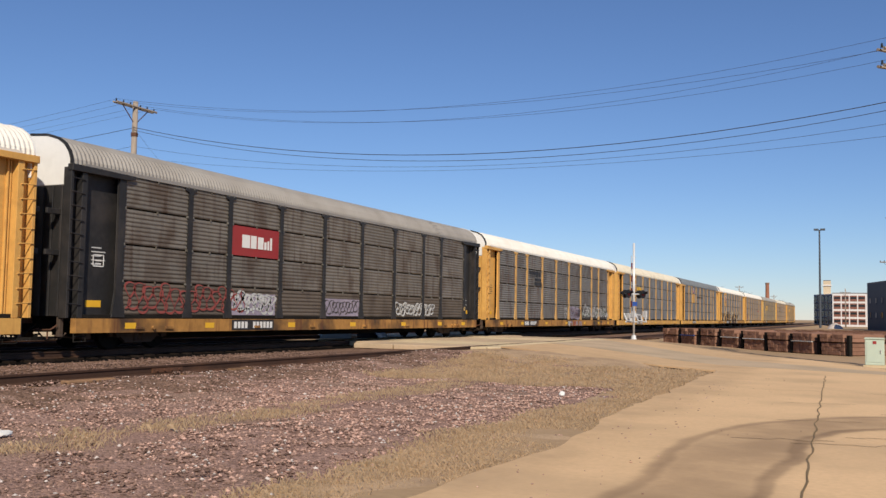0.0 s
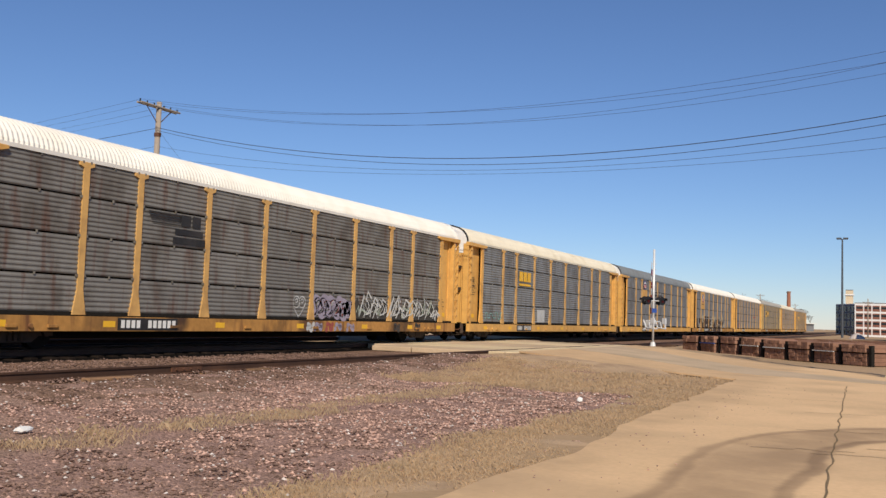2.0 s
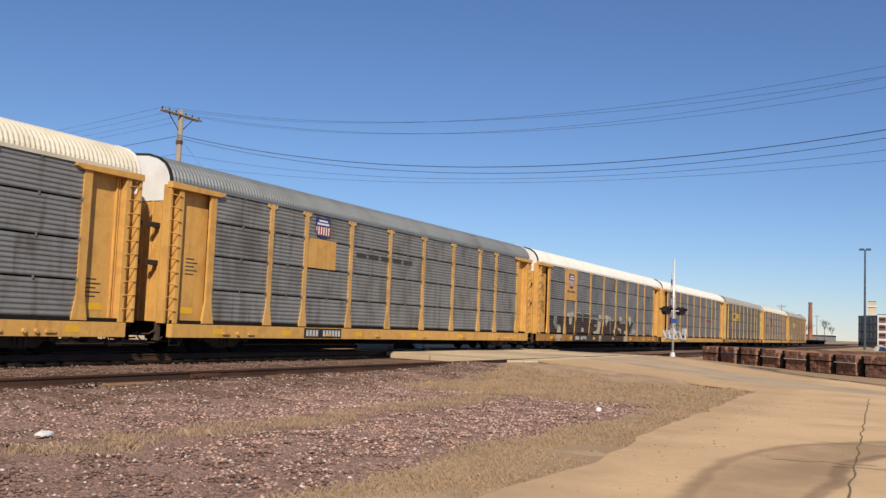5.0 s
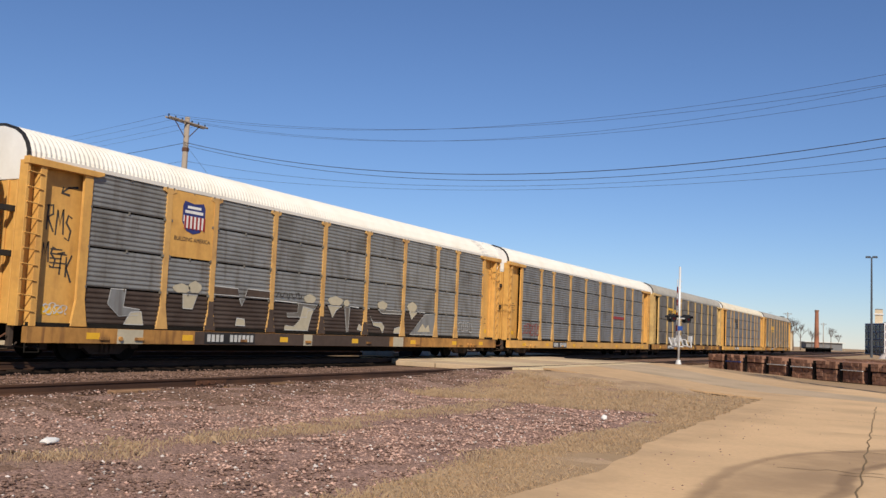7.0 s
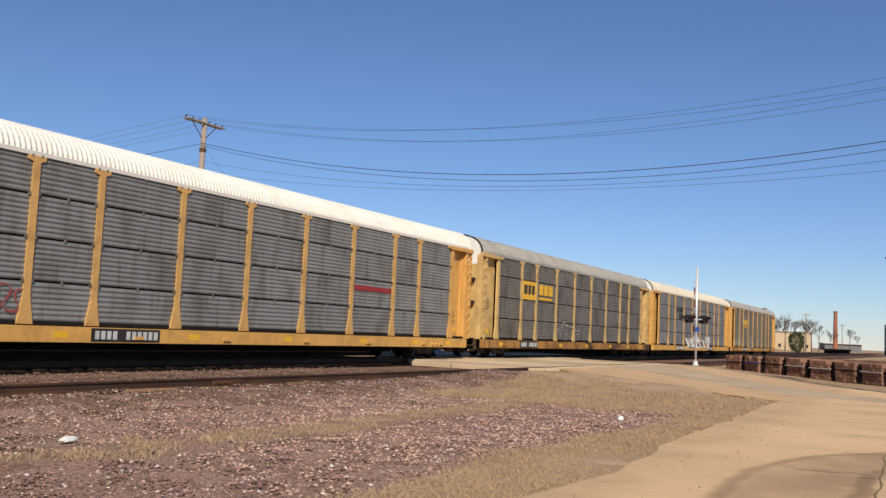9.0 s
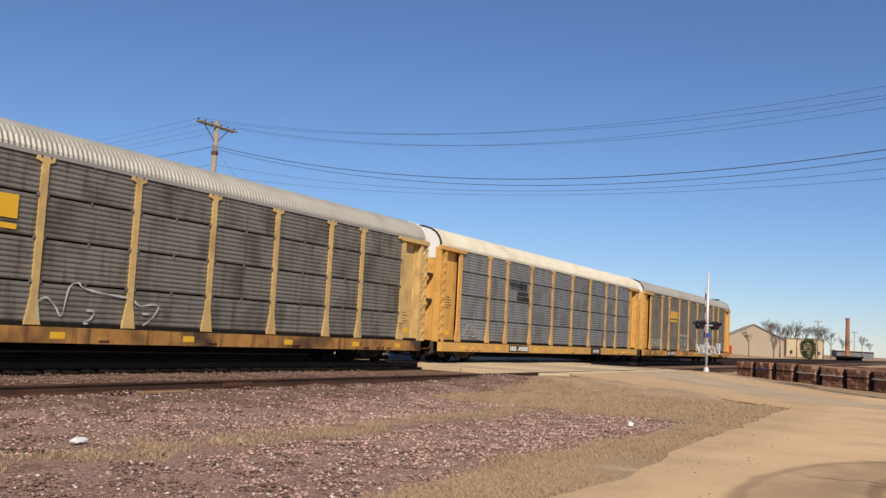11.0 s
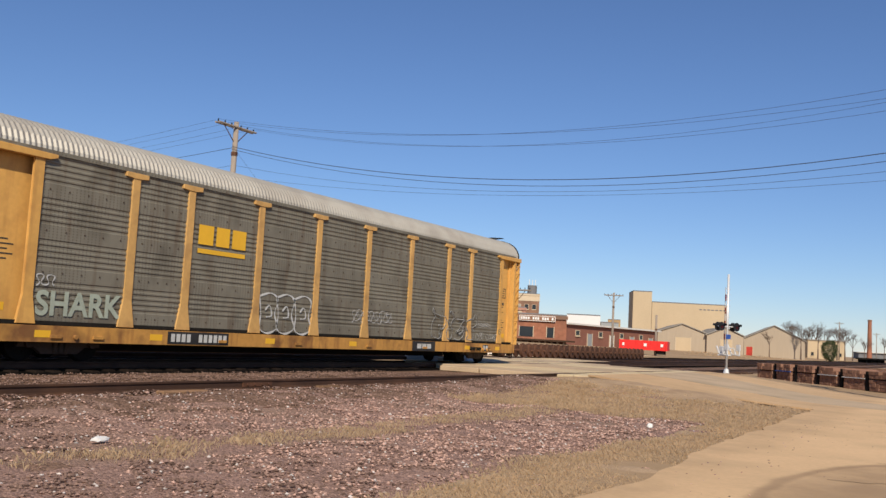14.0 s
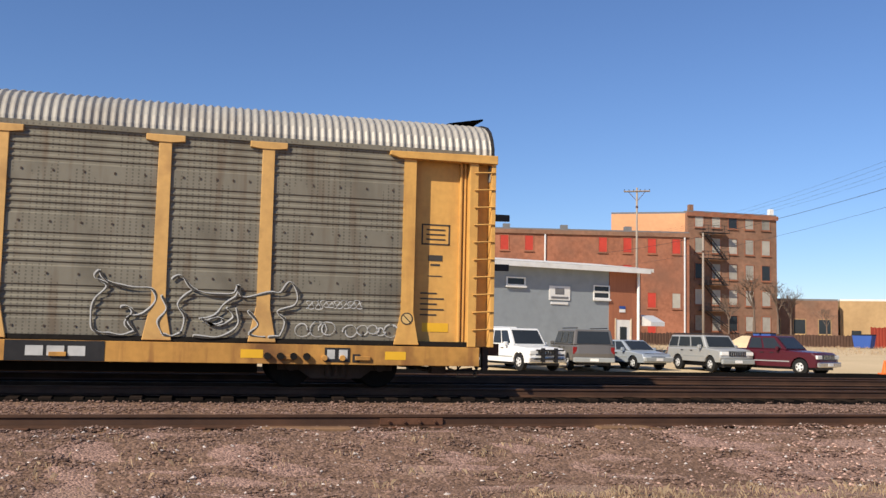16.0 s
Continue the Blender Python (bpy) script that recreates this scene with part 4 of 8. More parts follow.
c1 = autorack(1, "yellow autorack car with rust stained grey panels and a white roof", M["yellow"], M["galv_rusty"], M["roof_white"], M["white_paint"], sill_mat=M["sill_grimy"])
c2 = autorack(2, "yellow autorack car with dark grey panels and a cream roof", M["yellow"], M["galv"], M["roof_cream"], M["white_paint"])
c3 = autorack(3, "yellow autorack car with grey panels and a dull grey roof", M["yellow"], M["galv"], M["roof_dark"], M["white_paint"])
c4 = autorack(4, "yellow autorack car with painted lower panels and a white roof", M["yellow"], M["panel_painted"], M["roof_white"], M["white_paint"], sill_mat=M["sill_grimy"], upper_mat=M["galv"])
c5 = autorack(5, "yellow autorack car with clean grey panels and a white roof", M["yellow"], M["galv"], M["roof_white"], M["white_paint"])
c6 = autorack(6, "yellow autorack car with dirty panels and a bare grey roof", M["post_pale"], M["galv_dirty"], M["roof_grey"], M["white_paint"], sill_mat=M["sill_grimy"], post_mat=M["post_pale"])
c7 = autorack(7, "yellow autorack car with grey panels and a cream roof", M["yellow"], M["galv"], M["roof_cream"], M["white_paint"])
c8 = autorack(8, "last yellow autorack car with olive grey one-piece panels and graffiti", M["yellow"], M["galv_olive"], M["roof_grey"], M["white_paint"], style="sheet", sill_mat=M["yellow_worn"])

# ---------------------------------------------------------------- marks on the cars
for _, car in CARS:
    lot_marks(car)
for k, (car, y, light) in enumerate(((c0, 6.7, M["white_paint"]), (c1, 5.9, M["white_paint"]), (c2, 6.6, M["chalk"]), (c3, 6.6, M["chalk"]), (c4, 6.3, M["chalk"]),
                                     (c5, 6.5, M["chalk"]), (c6, 4.5, M["chalk"]), (c7, 6.9, M["white_paint"]), (c8, 6.0, M["chalk"]))):
    number_plate(car, y, light)
    data_panel(car, 0.95, 2.3, M["spray_dark"] if k else M["chalk"], 5)
    data_panel(car, CAR_L - 1.45, 1.5, M["spray_dark"] if k else M["chalk"], 5)
    for y in (0.8, CAR_L - 1.4):
        bars(car, "warning_plate", [(y, y + 0.55, 1.17, 1.35)], M["gold_paint"], "yellow warning plate", x=SIDE - 0.207)
for car in (c8, c7):
    bars(car, "stencil_plate", [(18.25, 19.95, 0.495, 0.865)], M["black_paint"], x=SIDE + 0.074)
    for k in range(3):
        bars(car, "stencil", [(18.6 + 0.36 * k, 18.9 + 0.36 * k, 0.59, 0.77)], M["chalk"], x=SIDE + 0.081)
bars(c8, "stencil_plate", [(24.0, 24.5, 0.54, 0.82), (24.55, 24.7, 0.54, 0.7)], M["black_paint"], x=SIDE + 0.074)
bars(c8, "stencil", [(24.05, 24.2, 0.6, 0.78), (24.28, 24.45, 0.6, 0.78)], M["chalk"], x=SIDE + 0.081)
bars(c0, "stencil", [(1.0, 1.4, 2.25, 2.28), (1.0, 1.4, 2.55, 2.58), (1.0, 1.03, 2.25, 2.58), (1.37, 1.4, 2.25, 2.58), (1.1, 1.3, 2.4, 2.44), (1.1, 1.3, 2.32, 2.35)], M["white_paint"], x=SIDE - 0.2)


def emblem(car, y0, y1, z0, z1, back, marks, mark_mat, label):
    """A painted plate with plain bars in place of a company's name."""
    if back:
        bars(car, "emblem", [(y0, y1, z0, z1)], back, label, x=FACE - 0.012)
    w, h = y1 - y0, z1 - z0
    for a, b, c, d in marks:
        bars(car, "emblem_bar", [(y0 + a * w, y0 + b * w, z0 + c * h, z0 + d * h)], mark_mat, "" if back else label, x=FACE)


emblem(c0, 6.68, 9.28, 2.93, 3.89, M["red_paint"], [(0.2, 0.36, 0.28, 0.72), (0.38, 0.5, 0.28, 0.72), (0.53, 0.65, 0.28, 0.7), (0.67, 0.72, 0.28, 0.55), (0.74, 0.78, 0.28, 0.6), (0.8, 0.84, 0.28, 0.72)],
       M["white_paint"], "red plate with plain white bars")
for car, y, z in ((c1, 6.9, 2.95), (c7, 6.75, 2.95)):
    emblem(car, y, y + 2.4, z, z + 0.95, None, [(0, 0.55, 0.9, 0.94), (0.02, 0.55, 0.8, 0.84), (0.04, 0.55, 0.7, 0.74), (0.06, 0.55, 0.6, 0.64), (0.55, 0.72, 0.6, 0.95), (0.75, 0.9, 0.6, 0.95),
                                               (0.45, 0.95, 0.33, 0.5), (0.42, 1.0, 0.05, 0.24)], M["black_paint"], "black bars and stripes painted on the panel")
emblem(c2, 7.0, 8.8, 2.95, 3.85, None, [(0, 0.3, 0.35, 0.95), (0.36, 0.64, 0.35, 0.95), (0.7, 1.0, 0.35, 0.95), (0, 1, 0.08, 0.22)], M["gold_paint"], "gold block marks with an underline")
for car, y in ((c6, 6.9), (c8, 6.9)):
    emblem(car, y, y + 1.9, 2.95, 3.85, None, [(0, 0.3, 0.35, 0.95), (0.36, 0.64, 0.35, 0.95), (0.7, 1.0, 0.35, 0.95), (0, 1, 0.08, 0.22)], M["gold_paint"], "gold block marks with an underline")
emblem(c6, 4.75, 6.45, 2.95, 3.88, M["gold_paint"], [(0.1, 0.35, 0.3, 0.8), (0.42, 0.62, 0.3, 0.8), (0.7, 0.9, 0.3, 0.8)], M["spray_dark"], "gold plate with dark bars")
bars(c5, "emblem_bars", [(18.15, 20.7, 2.5, 2.68)], M["red_paint"], "small red bar")


def shield(car, y, z, w, h):
    out = [(y - w * 0.42, z + h), (y, z + h * 0.94), (y + w * 0.42, z + h), (y + w * 0.5, z + h * 0.85), (y + w * 0.5, z + h * 0.35), (y + w * 0.3, z + h * 0.08), (y, z),
           (y - w * 0.3, z + h * 0.08), (y - w * 0.5, z + h * 0.35), (y - w * 0.5, z + h * 0.85)]
    bm = bmesh.new(); prism(bm, out, "x", FACE + 0.012, FACE + 0.016)
    ob = part("shield", bm, M["navy_paint"], car, "navy blue shield with red and white stripes")
    bars(car, "shield_stripe", [(y - w * 0.46, y + w * 0.46, z + h * 0.36, z + h * 0.55)] + [(y - w * 0.42, y + w * 0.42, z + h * 0.17, z + h * 0.36)], M["white_paint"], x=FACE + 0.018)
    bars(car, "shield_stripe", [(y - w * 0.42 + k * w * 0.17, y - w * 0.34 + k * w * 0.17, z + h * 0.14, z + h * 0.55) for k in range(6)], M["red_paint"], x=FACE + 0.024)
    bars(car, "shield_bar", [(y - w * 0.3, y + w * 0.3, z + h * 0.78, z + h * 0.86), (y - w * 0.4, y + w * 0.4, z + h * 0.63, z + h * 0.72)], M["white_paint"], x=FACE + 0.018)


bars(c4, "emblem_plate", [(4.68, 6.5, 2.93, 4.785)], M["yellow"], "yellow plate over the upper panels", x=FACE)
shield(c4, 5.6, 3.62, 0.92, 0.92)
bars(c3, "emblem_plate", [(6.7, 8.4, 2.93, 3.95)], M["yellow"], "yellow plate over the panels", x=FACE)
shield(c3, 7.5, 3.98, 0.9, 0.75)
bars(c3, "emblem_bars", [(9.8 + 0.9 * k, 10.5 + 0.9 * k, 3.55, 3.7) for k in range(5)], M["spray_dark"])


def lettering(car, words, y, z, size, mat, x, bold=0.0):
    cu = bpy.data.curves.new("lettering", "FONT")
    cu.body, cu.size, cu.extrude, cu.align_x, cu.offset = words, size, 0.002, "CENTER", bold
    tmp = bpy.data.objects.new("lettering", cu)
    scene.collection.objects.link(tmp)
    me = bpy.data.meshes.new_from_object(tmp)
    bpy.data.objects.remove(tmp)
    me.materials.clear()
    return piece("lettering", me, mat, car, pose(x, y, z, 90, 0, 90))


lettering(c4, "BUILDING AMERICA", 5.6, 3.4, 0.165, M["spray_dark"], FACE + 0.012)

# graffiti, low on the panels
for k in range(7):
    scrawl(c0, 2.0 + 0.75 * k, 1.0, 0.9, 0.9, 5, 20 + k, M["spray_red"], 0.05, "faded red scrawl")
bars(c0, "graffiti_field", [(6.75, 9.15, 1.0, 1.7)], M["spray_mauve"], "pale painted field", x=FACE - 0.01)
for k in range(6):
    scrawl(c0, 6.75 + 0.38 * k, 1.05, 0.5, 0.75, 4, 40 + k, M["chalk"], 0.07, "white scrawl")
bars(c0, "graffiti_field", [(12.4, 15.0, 1.0, 1.65)], M["spray_mauve"], "mauve painted field", x=FACE - 0.01)
for k in range(5):
    scrawl(c0, 12.4 + 0.5 * k, 1.02, 0.6, 0.6, 4, 60 + k, M["spray_dark"], 0.04, "dark scrawl")
for k in range(9):
    scrawl(c0, 18.1 + 0.42 * k, 1.02, 0.6, 0.6, 4, 80 + k, M["chalk"], 0.06, "white scrawl")
for k, (y, w) in enumerate(((15.25, 1.0), (15.75, 1.0), (16.3, 1.0), (16.8, 1.0), (17.2, 0.7))):
    scrawl(c1, y, 0.98, w, 0.78, 4, 100 + k, M["spray_mauve"], 0.2, "faded mauve letter fill")
    scrawl(c1, y, 1.0, w, 0.7, 4, 105 + k, M["spray_red"], 0.045, "faded red letter outline")
    scrawl(c1, y + 0.1, 1.0, w, 0.7, 3, 110 + k, M["chalk"], 0.03, "white letter edge")
rng = random.Random(77)
for a, b in zip(POSTS[6:9], POSTS[7:10]):
    n = 12
    top = [(b - 0.1 - (b - a - 0.2) * q / n, 1.5 + 0.35 * (q % 2) * rng.random()) for q in range(n + 1)]
    bm = bmesh.new(); prism(bm, [(a + 0.1, 0.99), (b - 0.1, 0.99)] + top, "x", FACE - 0.012, FACE - 0.008)
    part("graffiti_field", bm, M["spray_dark"], c1, "dark letter shadow")
for k in range(26):
    y = 18.2 + 6.9 * k / 26
    z = 1.02 + 0.25 * rng.random()
    pts = [(y, z)]
    for q in range(4):
        pts.append((pts[-1][0] + rng.uniform(-0.25, 0.5), min(2.05, max(1.0, pts[-1][1] + (0.55 if q % 2 == 0 else -0.4) * rng.uniform(0.4, 1.2)))))
    part("graffiti", ribbon(pts, rng.uniform(0.03, 0.08), SIDE + 0.031 + 0.0006 * (k % 5)), M["chalk"] if k % 7 else M["spray_pale"], c1, "white letter stroke")
for k in range(6):
    y = 18.4 + 1.15 * k
    part("graffiti", ribbon(smooth_line(((y, 1.1), (y + 0.35, 1.75), (y + 0.75, 1.5), (y + 0.5, 1.15), (y + 1.1, 1.3))), 0.035, SIDE + 0.035), M["chalk"], c1, "white letter edge")
for y, z in ((14.2, 1.5), (14.55, 1.5)):
    part("graffiti", ribbon([(y + 0.2 * math.cos(a * 0.5), z + 0.2 * math.sin(a * 0.5)) for a in range(14)], 0.03, FACE + 0.004), M["chalk"], c1, "white drawn ring")
    part("graffiti", ribbon([(y + 0.07 * math.cos(a * 0.5), z + 0.05 + 0.07 * math.sin(a * 0.5)) for a in range(14)], 0.03, FACE + 0.004), M["chalk"], c1, "white drawn ring")
part("graffiti", ribbon([(14.05, 1.3), (14.2, 1.15), (14.35, 1.0), (14.5, 1.12), (14.65, 1.3)], 0.03, FACE + 0.004), M["chalk"], c1, "white drawn chin")
for k, (y, mat) in enumerate(((14.75, "chalk"), (15.3, "spray_mauve"), (16.0, "spray_red"), (16.6, "spray_mauve"), (17.5, "spray_mauve"), (21.2, "spray_dark"), (23.0, "spray_dark"))):
    part("graffiti", ribbon(curl(y, 0.52, 0.55, 0.3, 3, 145 + k), 0.12, SIDE + 0.073 + 0.001 * k), M[mat], c1, "paint run over the sill")
bars(c2, "graffiti_field", [(10.0, 11.3, 1.02, 1.75)], M["chalk"], "pale rubbed patch", x=FACE - 0.01)
scrawl(c2, 2.2, 1.1, 2.2, 0.4, 7, 140, M["spray_teal"], 0.05, "faded teal scrawl")
scrawl(c2, 4.3, 1.15, 0.5, 0.4, 3, 141, M["spray_teal"], 0.05, "faded teal scrawl")


# broad brown and buff blocks along the lower panels of one car
def letter_block(bay, mat, corners, lift=0, edge=True):
    """A painted field on one lower panel of c4; corners are (share of the bay, height)."""
    a, b = POSTS[bay] + 0.09, POSTS[bay + 1] - 0.09
    out = [(a + (b - a) * u, z) for u, z in corners]
    bm = bmesh.new()
    prism(bm, out, "x", FACE - 0.009 + 0.002 * lift, FACE - 0.005 + 0.002 * lift)
    part("paint_block", bm, M[mat], c4, "painted letter block")
    if edge:
        part("graffiti", ribbon(out + out[:1], 0.02, FACE + 0.004), M["chalk"], c4, "thin white outline")


def bubble(bay, u, z, w, h):
    letter_block(bay, "spray_buff", [(u + w * math.cos(q * 0.5236), z + h * math.sin(q * 0.5236) * (1 + 0.12 * math.sin(q * 2.6))) for q in range(12)], 1, False)


# hollow brown letters with white edges, buff bubbles rising behind them
letter_block(0, "galv", [(0.3, 1.5), (0.33, 1.9), (0.52, 1.9), (0.5, 1.45), (0.72, 1.4), (0.7, 1.25), (0.45, 1.2)])
letter_block(0, "spray_buff", [(0.52, 1.0), (0.78, 1.0), (0.74, 1.35), (0.6, 1.32)], 1)
letter_block(1, "spray_buff", [(0.4, 1.5), (0.62, 1.5), (0.72, 1.9), (0.38, 1.9)], 1)
bubble(1, 0.35, 2.06, 0.2, 0.13)
bubble(1, 0.66, 2.12, 0.16, 0.17)
letter_block(2, "spray_brown", [(0.0, 1.97), (0.44, 1.97), (0.41, 2.2), (0.0, 2.22)])
letter_block(2, "spray_brown", [(0.54, 1.97), (1.0, 1.97), (1.0, 2.2), (0.58, 2.22)])
letter_block(2, "galv", [(0.44, 1.9), (0.54, 1.9), (0.49, 1.68)])
letter_block(2, "spray_buff", [(0.4, 1.08), (0.57, 1.08), (0.55, 1.28), (0.42, 1.3)], 1)
letter_block(3, "galv_dirty", [(0.52, 1.9), (0.93, 1.88), (0.86, 1.72), (0.72, 1.66), (0.7, 1.45), (0.3, 1.42), (0.28, 1.55), (0.5, 1.58)])
letter_block(3, "spray_buff", [(0.25, 1.0), (0.74, 1.0), (0.8, 1.5), (0.86, 1.72), (0.62, 1.8), (0.56, 1.35), (0.44, 1.12), (0.26, 1.15)], 1)
bubble(3, 0.76, 2.08, 0.13, 0.15)
letter_block(4, "spray_buff", [(0.1, 1.9), (0.44, 1.9), (0.3, 1.75), (0.22, 1.48), (0.16, 1.72)], 1)
bubble(4, 0.28, 2.08, 0.18, 0.16)
letter_block(4, "galv_dirty", [(0.5, 1.9), (0.63, 1.9), (0.61, 1.0), (0.57, 1.0)])
bubble(4, 0.55, 2.04, 0.07, 0.12)
letter_block(4, "spray_buff", [(0.84, 1.1), (0.95, 1.06), (0.95, 1.22), (0.88, 1.3)], 1)
letter_block(5, "galv_dirty", [(0.3, 1.9), (1.0, 1.9), (1.0, 1.78), (0.42, 1.76)])
letter_block(5, "spray_buff", [(0.1, 1.62), (0.18, 1.4), (0.42, 1.4), (0.5, 1.25), (0.46, 1.0), (0.38, 1.22), (0.2, 1.28)], 1)
bubble(5, 0.43, 2.07, 0.14, 0.16)
letter_block(5, "spray_buff", [(0.78, 1.02), (0.97, 1.02), (0.97, 1.28), (0.8, 1.2)], 1)
letter_block(6, "spray_buff", [(0.16, 1.9), (0.42, 1.9), (0.24, 1.6)], 1)
bubble(6, 0.25, 2.1, 0.15, 0.2)
letter_block(6, "galv", [(0.66, 1.84), (1.0, 1.9), (1.0, 0.99), (0.2, 0.99)])
letter_block(6, "spray_buff", [(0.45, 1.1), (0.85, 1.12), (0.8, 1.42), (0.7, 1.25), (0.6, 1.45)], 1, False)
for bay, u0, u1 in ((3, 0.0, 0.52), (4, 0.62, 0.84), (5, 0.0, 0.1), (6, 0.42, 0.66)):
    a, b = POSTS[bay], POSTS[bay + 1]
    part("graffiti", ribbon([(a + (b - a) * u0, 1.93), (a + (b - a) * u1, 1.91)], 0.03, FACE + 0.004), M["chalk"], c4, "thin white outline")
scrawl(c4, 9.6, 2.02, 1.5, 0.22, 9, 171, M["spray_dark"], 0.035, "small dark tag")
scrawl(c4, 23.0, 1.15, 1.6, 0.5, 7, 172, M["chalk"], 0.03, "white tag")
for k, y in enumerate(POSTS[2:6]):
    bars(c4, "paint_block", [(y - 0.23, y + 0.23, 0.91, 1.05), (y - 0.16, y + 0.16, 1.05, 1.3), (y - 0.115, y + 0.115, 1.3, 1.75 - 0.12 * k)], M["spray_brown"], "brown paint over the post's foot", x=SIDE + 0.0285)
for y0, y1, mat in ((5.9, 11.2, "spray_brown"), (11.2, 11.7, "spray_buff"), (11.7, 16.9, "spray_brown"), (17.2, 18.0, "spray_buff"), (3.0, 3.9, "spray_buff")):
    bars(c4, "paint_block", [(y0, y1, 0.495, 0.865)], M[mat], "paint over the sill", x=SIDE + 0.0705 - 0.003)
GLYPHS = {"R": (((0, 0), (0.1, 1)), ((-0.1, 0.95), (0.7, 1.0), (0.75, 0.65), (0.1, 0.5), (0.9, -0.05))), "M": (((0, 0), (0.15, 1), (0.5, 0.4), (0.85, 1.05), (1.0, 0.05)),),
          "S": (((0.9, 0.9), (0.4, 1.0), (0.15, 0.7), (0.8, 0.4), (0.6, 0.0), (0.0, 0.1)),), "T": (((-0.1, 0.9), (1.0, 1.0)), ((0.5, 0.95), (0.35, -0.1))),
          "K": (((0.1, 1.0), (0.1, 0.0)), ((0.9, 1.1), (0.15, 0.45), (0.95, -0.25)))}
for word, z, h, y, w in (("RMS", 3.2, 0.62, 0.78, 0.27), ("MSTK", 2.4, 0.5, 0.7, 0.24)):
    for k, letter in enumerate(word):
        for stroke in GLYPHS[letter]:
            part("graffiti", ribbon([(y + w * (k + 0.85 * a), z - 0.1 * k + h * b) for a, b in stroke], 0.04, SIDE - 0.204 + 0.001 * k), M["spray_dark"], c4, "dark tag stroke")
part("graffiti", ribbon([(1.15, 4.15), (1.35, 4.3), (1.65, 4.35)], 0.04, SIDE - 0.204), M["spray_dark"], c4, "dark arrow")
part("graffiti", ribbon([(1.2, 4.3), (1.15, 4.15), (1.4, 4.12)], 0.04, SIDE - 0.203), M["spray_dark"], c4, "dark arrow")
for k in range(2):
    part("graffiti", ribbon(curl(0.85 + 0.3 * k, 1.15, 0.4, 0.32, 4, 170 + k), 0.03, SIDE - 0.2 + 0.001 * k), M["chalk"], c4, "white tag")
part("graffiti", ribbon(curl(0.85, 2.7, 0.5, 0.6, 5, 180), 0.04, SIDE - 0.204), M["spray_dark"], c2, "dark tag")
for k in range(3):
    scrawl(c5, 2.2 + 0.8 * k, 1.1, 0.9, 0.7, 4, 190 + k, M["spray_red"], 0.045, "faded red scrawl")
    scrawl(c7, 2.1 + 0.6 * k, 1.05, 0.7, 0.85 - 0.2 * k, 3, 210 + k, M["chalk"], 0.026, "thin white scrawl")
for keys in (((9.55, 1.0), (9.5, 1.4), (9.75, 1.55), (10.0, 1.35), (10.2, 1.15), (10.35, 1.8), (10.6, 1.95), (10.75, 1.85), (11.1, 1.78), (11.7, 1.72), (12.2, 1.68)),
             ((12.4, 1.62), (12.6, 1.5), (13.0, 1.55), (13.25, 1.5), (13.05, 1.2), (12.75, 1.0)), ((10.9, 1.3), (11.15, 1.28), (11.05, 1.1), (10.85, 1.0), (11.0, 0.98)), ((12.7, 1.3), (12.95, 1.3))):
    part("graffiti", ribbon(smooth_line(keys), 0.035, SIDE + 0.032), M["chalk"], c6, "white outline letters")
lettering(c8, "SHARK", 3.2, 1.12, 0.78, M["spray_pale"], FACE + 0.006, 0.02)
scrawl(c8, 1.95, 1.75, 0.5, 0.35, 4, 220, M["chalk"], 0.025, "thin white scrawl")
for k in range(7):
    scrawl(c8, 14.3 + 0.36 * k, 1.4, 0.42, 0.5, 3, 240 + k, M["chalk"], 0.02, "thin white tag")


# the tall hollow letters near the end of the last car, stroke by stroke
STROKES = (
    ((19.78, 2.18), (19.7, 2.05), (19.93, 1.9), (19.74, 1.66), (19.67, 1.36), (19.73, 1.08), (19.94, 1.02)),
    ((19.78, 2.18), (19.9, 2.0), (20.3, 1.88), (20.7, 1.87), (20.8, 1.66), (20.6, 1.4), (20.32, 1.32), (20.46, 1.06)),
    ((21.07, 2.05), (21.24, 2.13), (21.45, 1.9), (21.8, 1.8), (22.2, 1.82), (22.3, 1.98), (22.26, 1.76), (22.04, 1.6), (21.9, 1.4), (21.6, 1.32)),
    ((21.45, 1.85), (21.2, 1.6), (21.34, 1.36), (21.28, 1.05)),
    ((21.65, 1.32), (21.94, 1.2), (22.24, 1.36), (22.1, 1.55)),
    ((22.32, 1.98), (22.4, 1.76), (22.9, 1.86), (23.12, 1.88), (23.28, 2.08), (23.44, 1.88), (23.38, 1.62), (23.06, 1.5), (23.22, 1.32), (23.12, 1.02)),
    ((19.94, 1.02), (20.2, 0.99), (20.46, 1.06)), ((20.18, 1.5), (20.3, 1.52), (20.4, 1.42), (20.28, 1.24), (20.35, 1.1)), ((20.95, 1.02), (21.1, 0.99), (21.3, 1.05)),
    ((21.5, 1.0), (21.9, 0.98), (22.2, 1.08), (22.34, 1.3), (22.28, 1.55)), ((21.75, 1.28), (21.95, 1.36), (22.05, 1.28), (21.85, 1.22), (21.75, 1.28)), ((22.9, 1.0), (23.12, 1.02)),
    ((20.9, 1.75), (21.0, 1.5), (20.86, 1.25), (20.95, 1.02)), ((22.5, 1.5), (22.7, 1.25), (22.55, 1.05), (22.85, 1.0)))
for k, keys in enumerate(STROKES):
    line = smooth_line(keys)
    part("graffiti", ribbon(line, 0.042, SIDE + 0.032), M["chalk"], c8, "white hollow letter stroke")
    part("graffiti", ribbon([(y + 0.016, z - 0.012) for y, z in line], 0.03, SIDE + 0.034), M["spray_dark"], c8, "dark letter shadow")
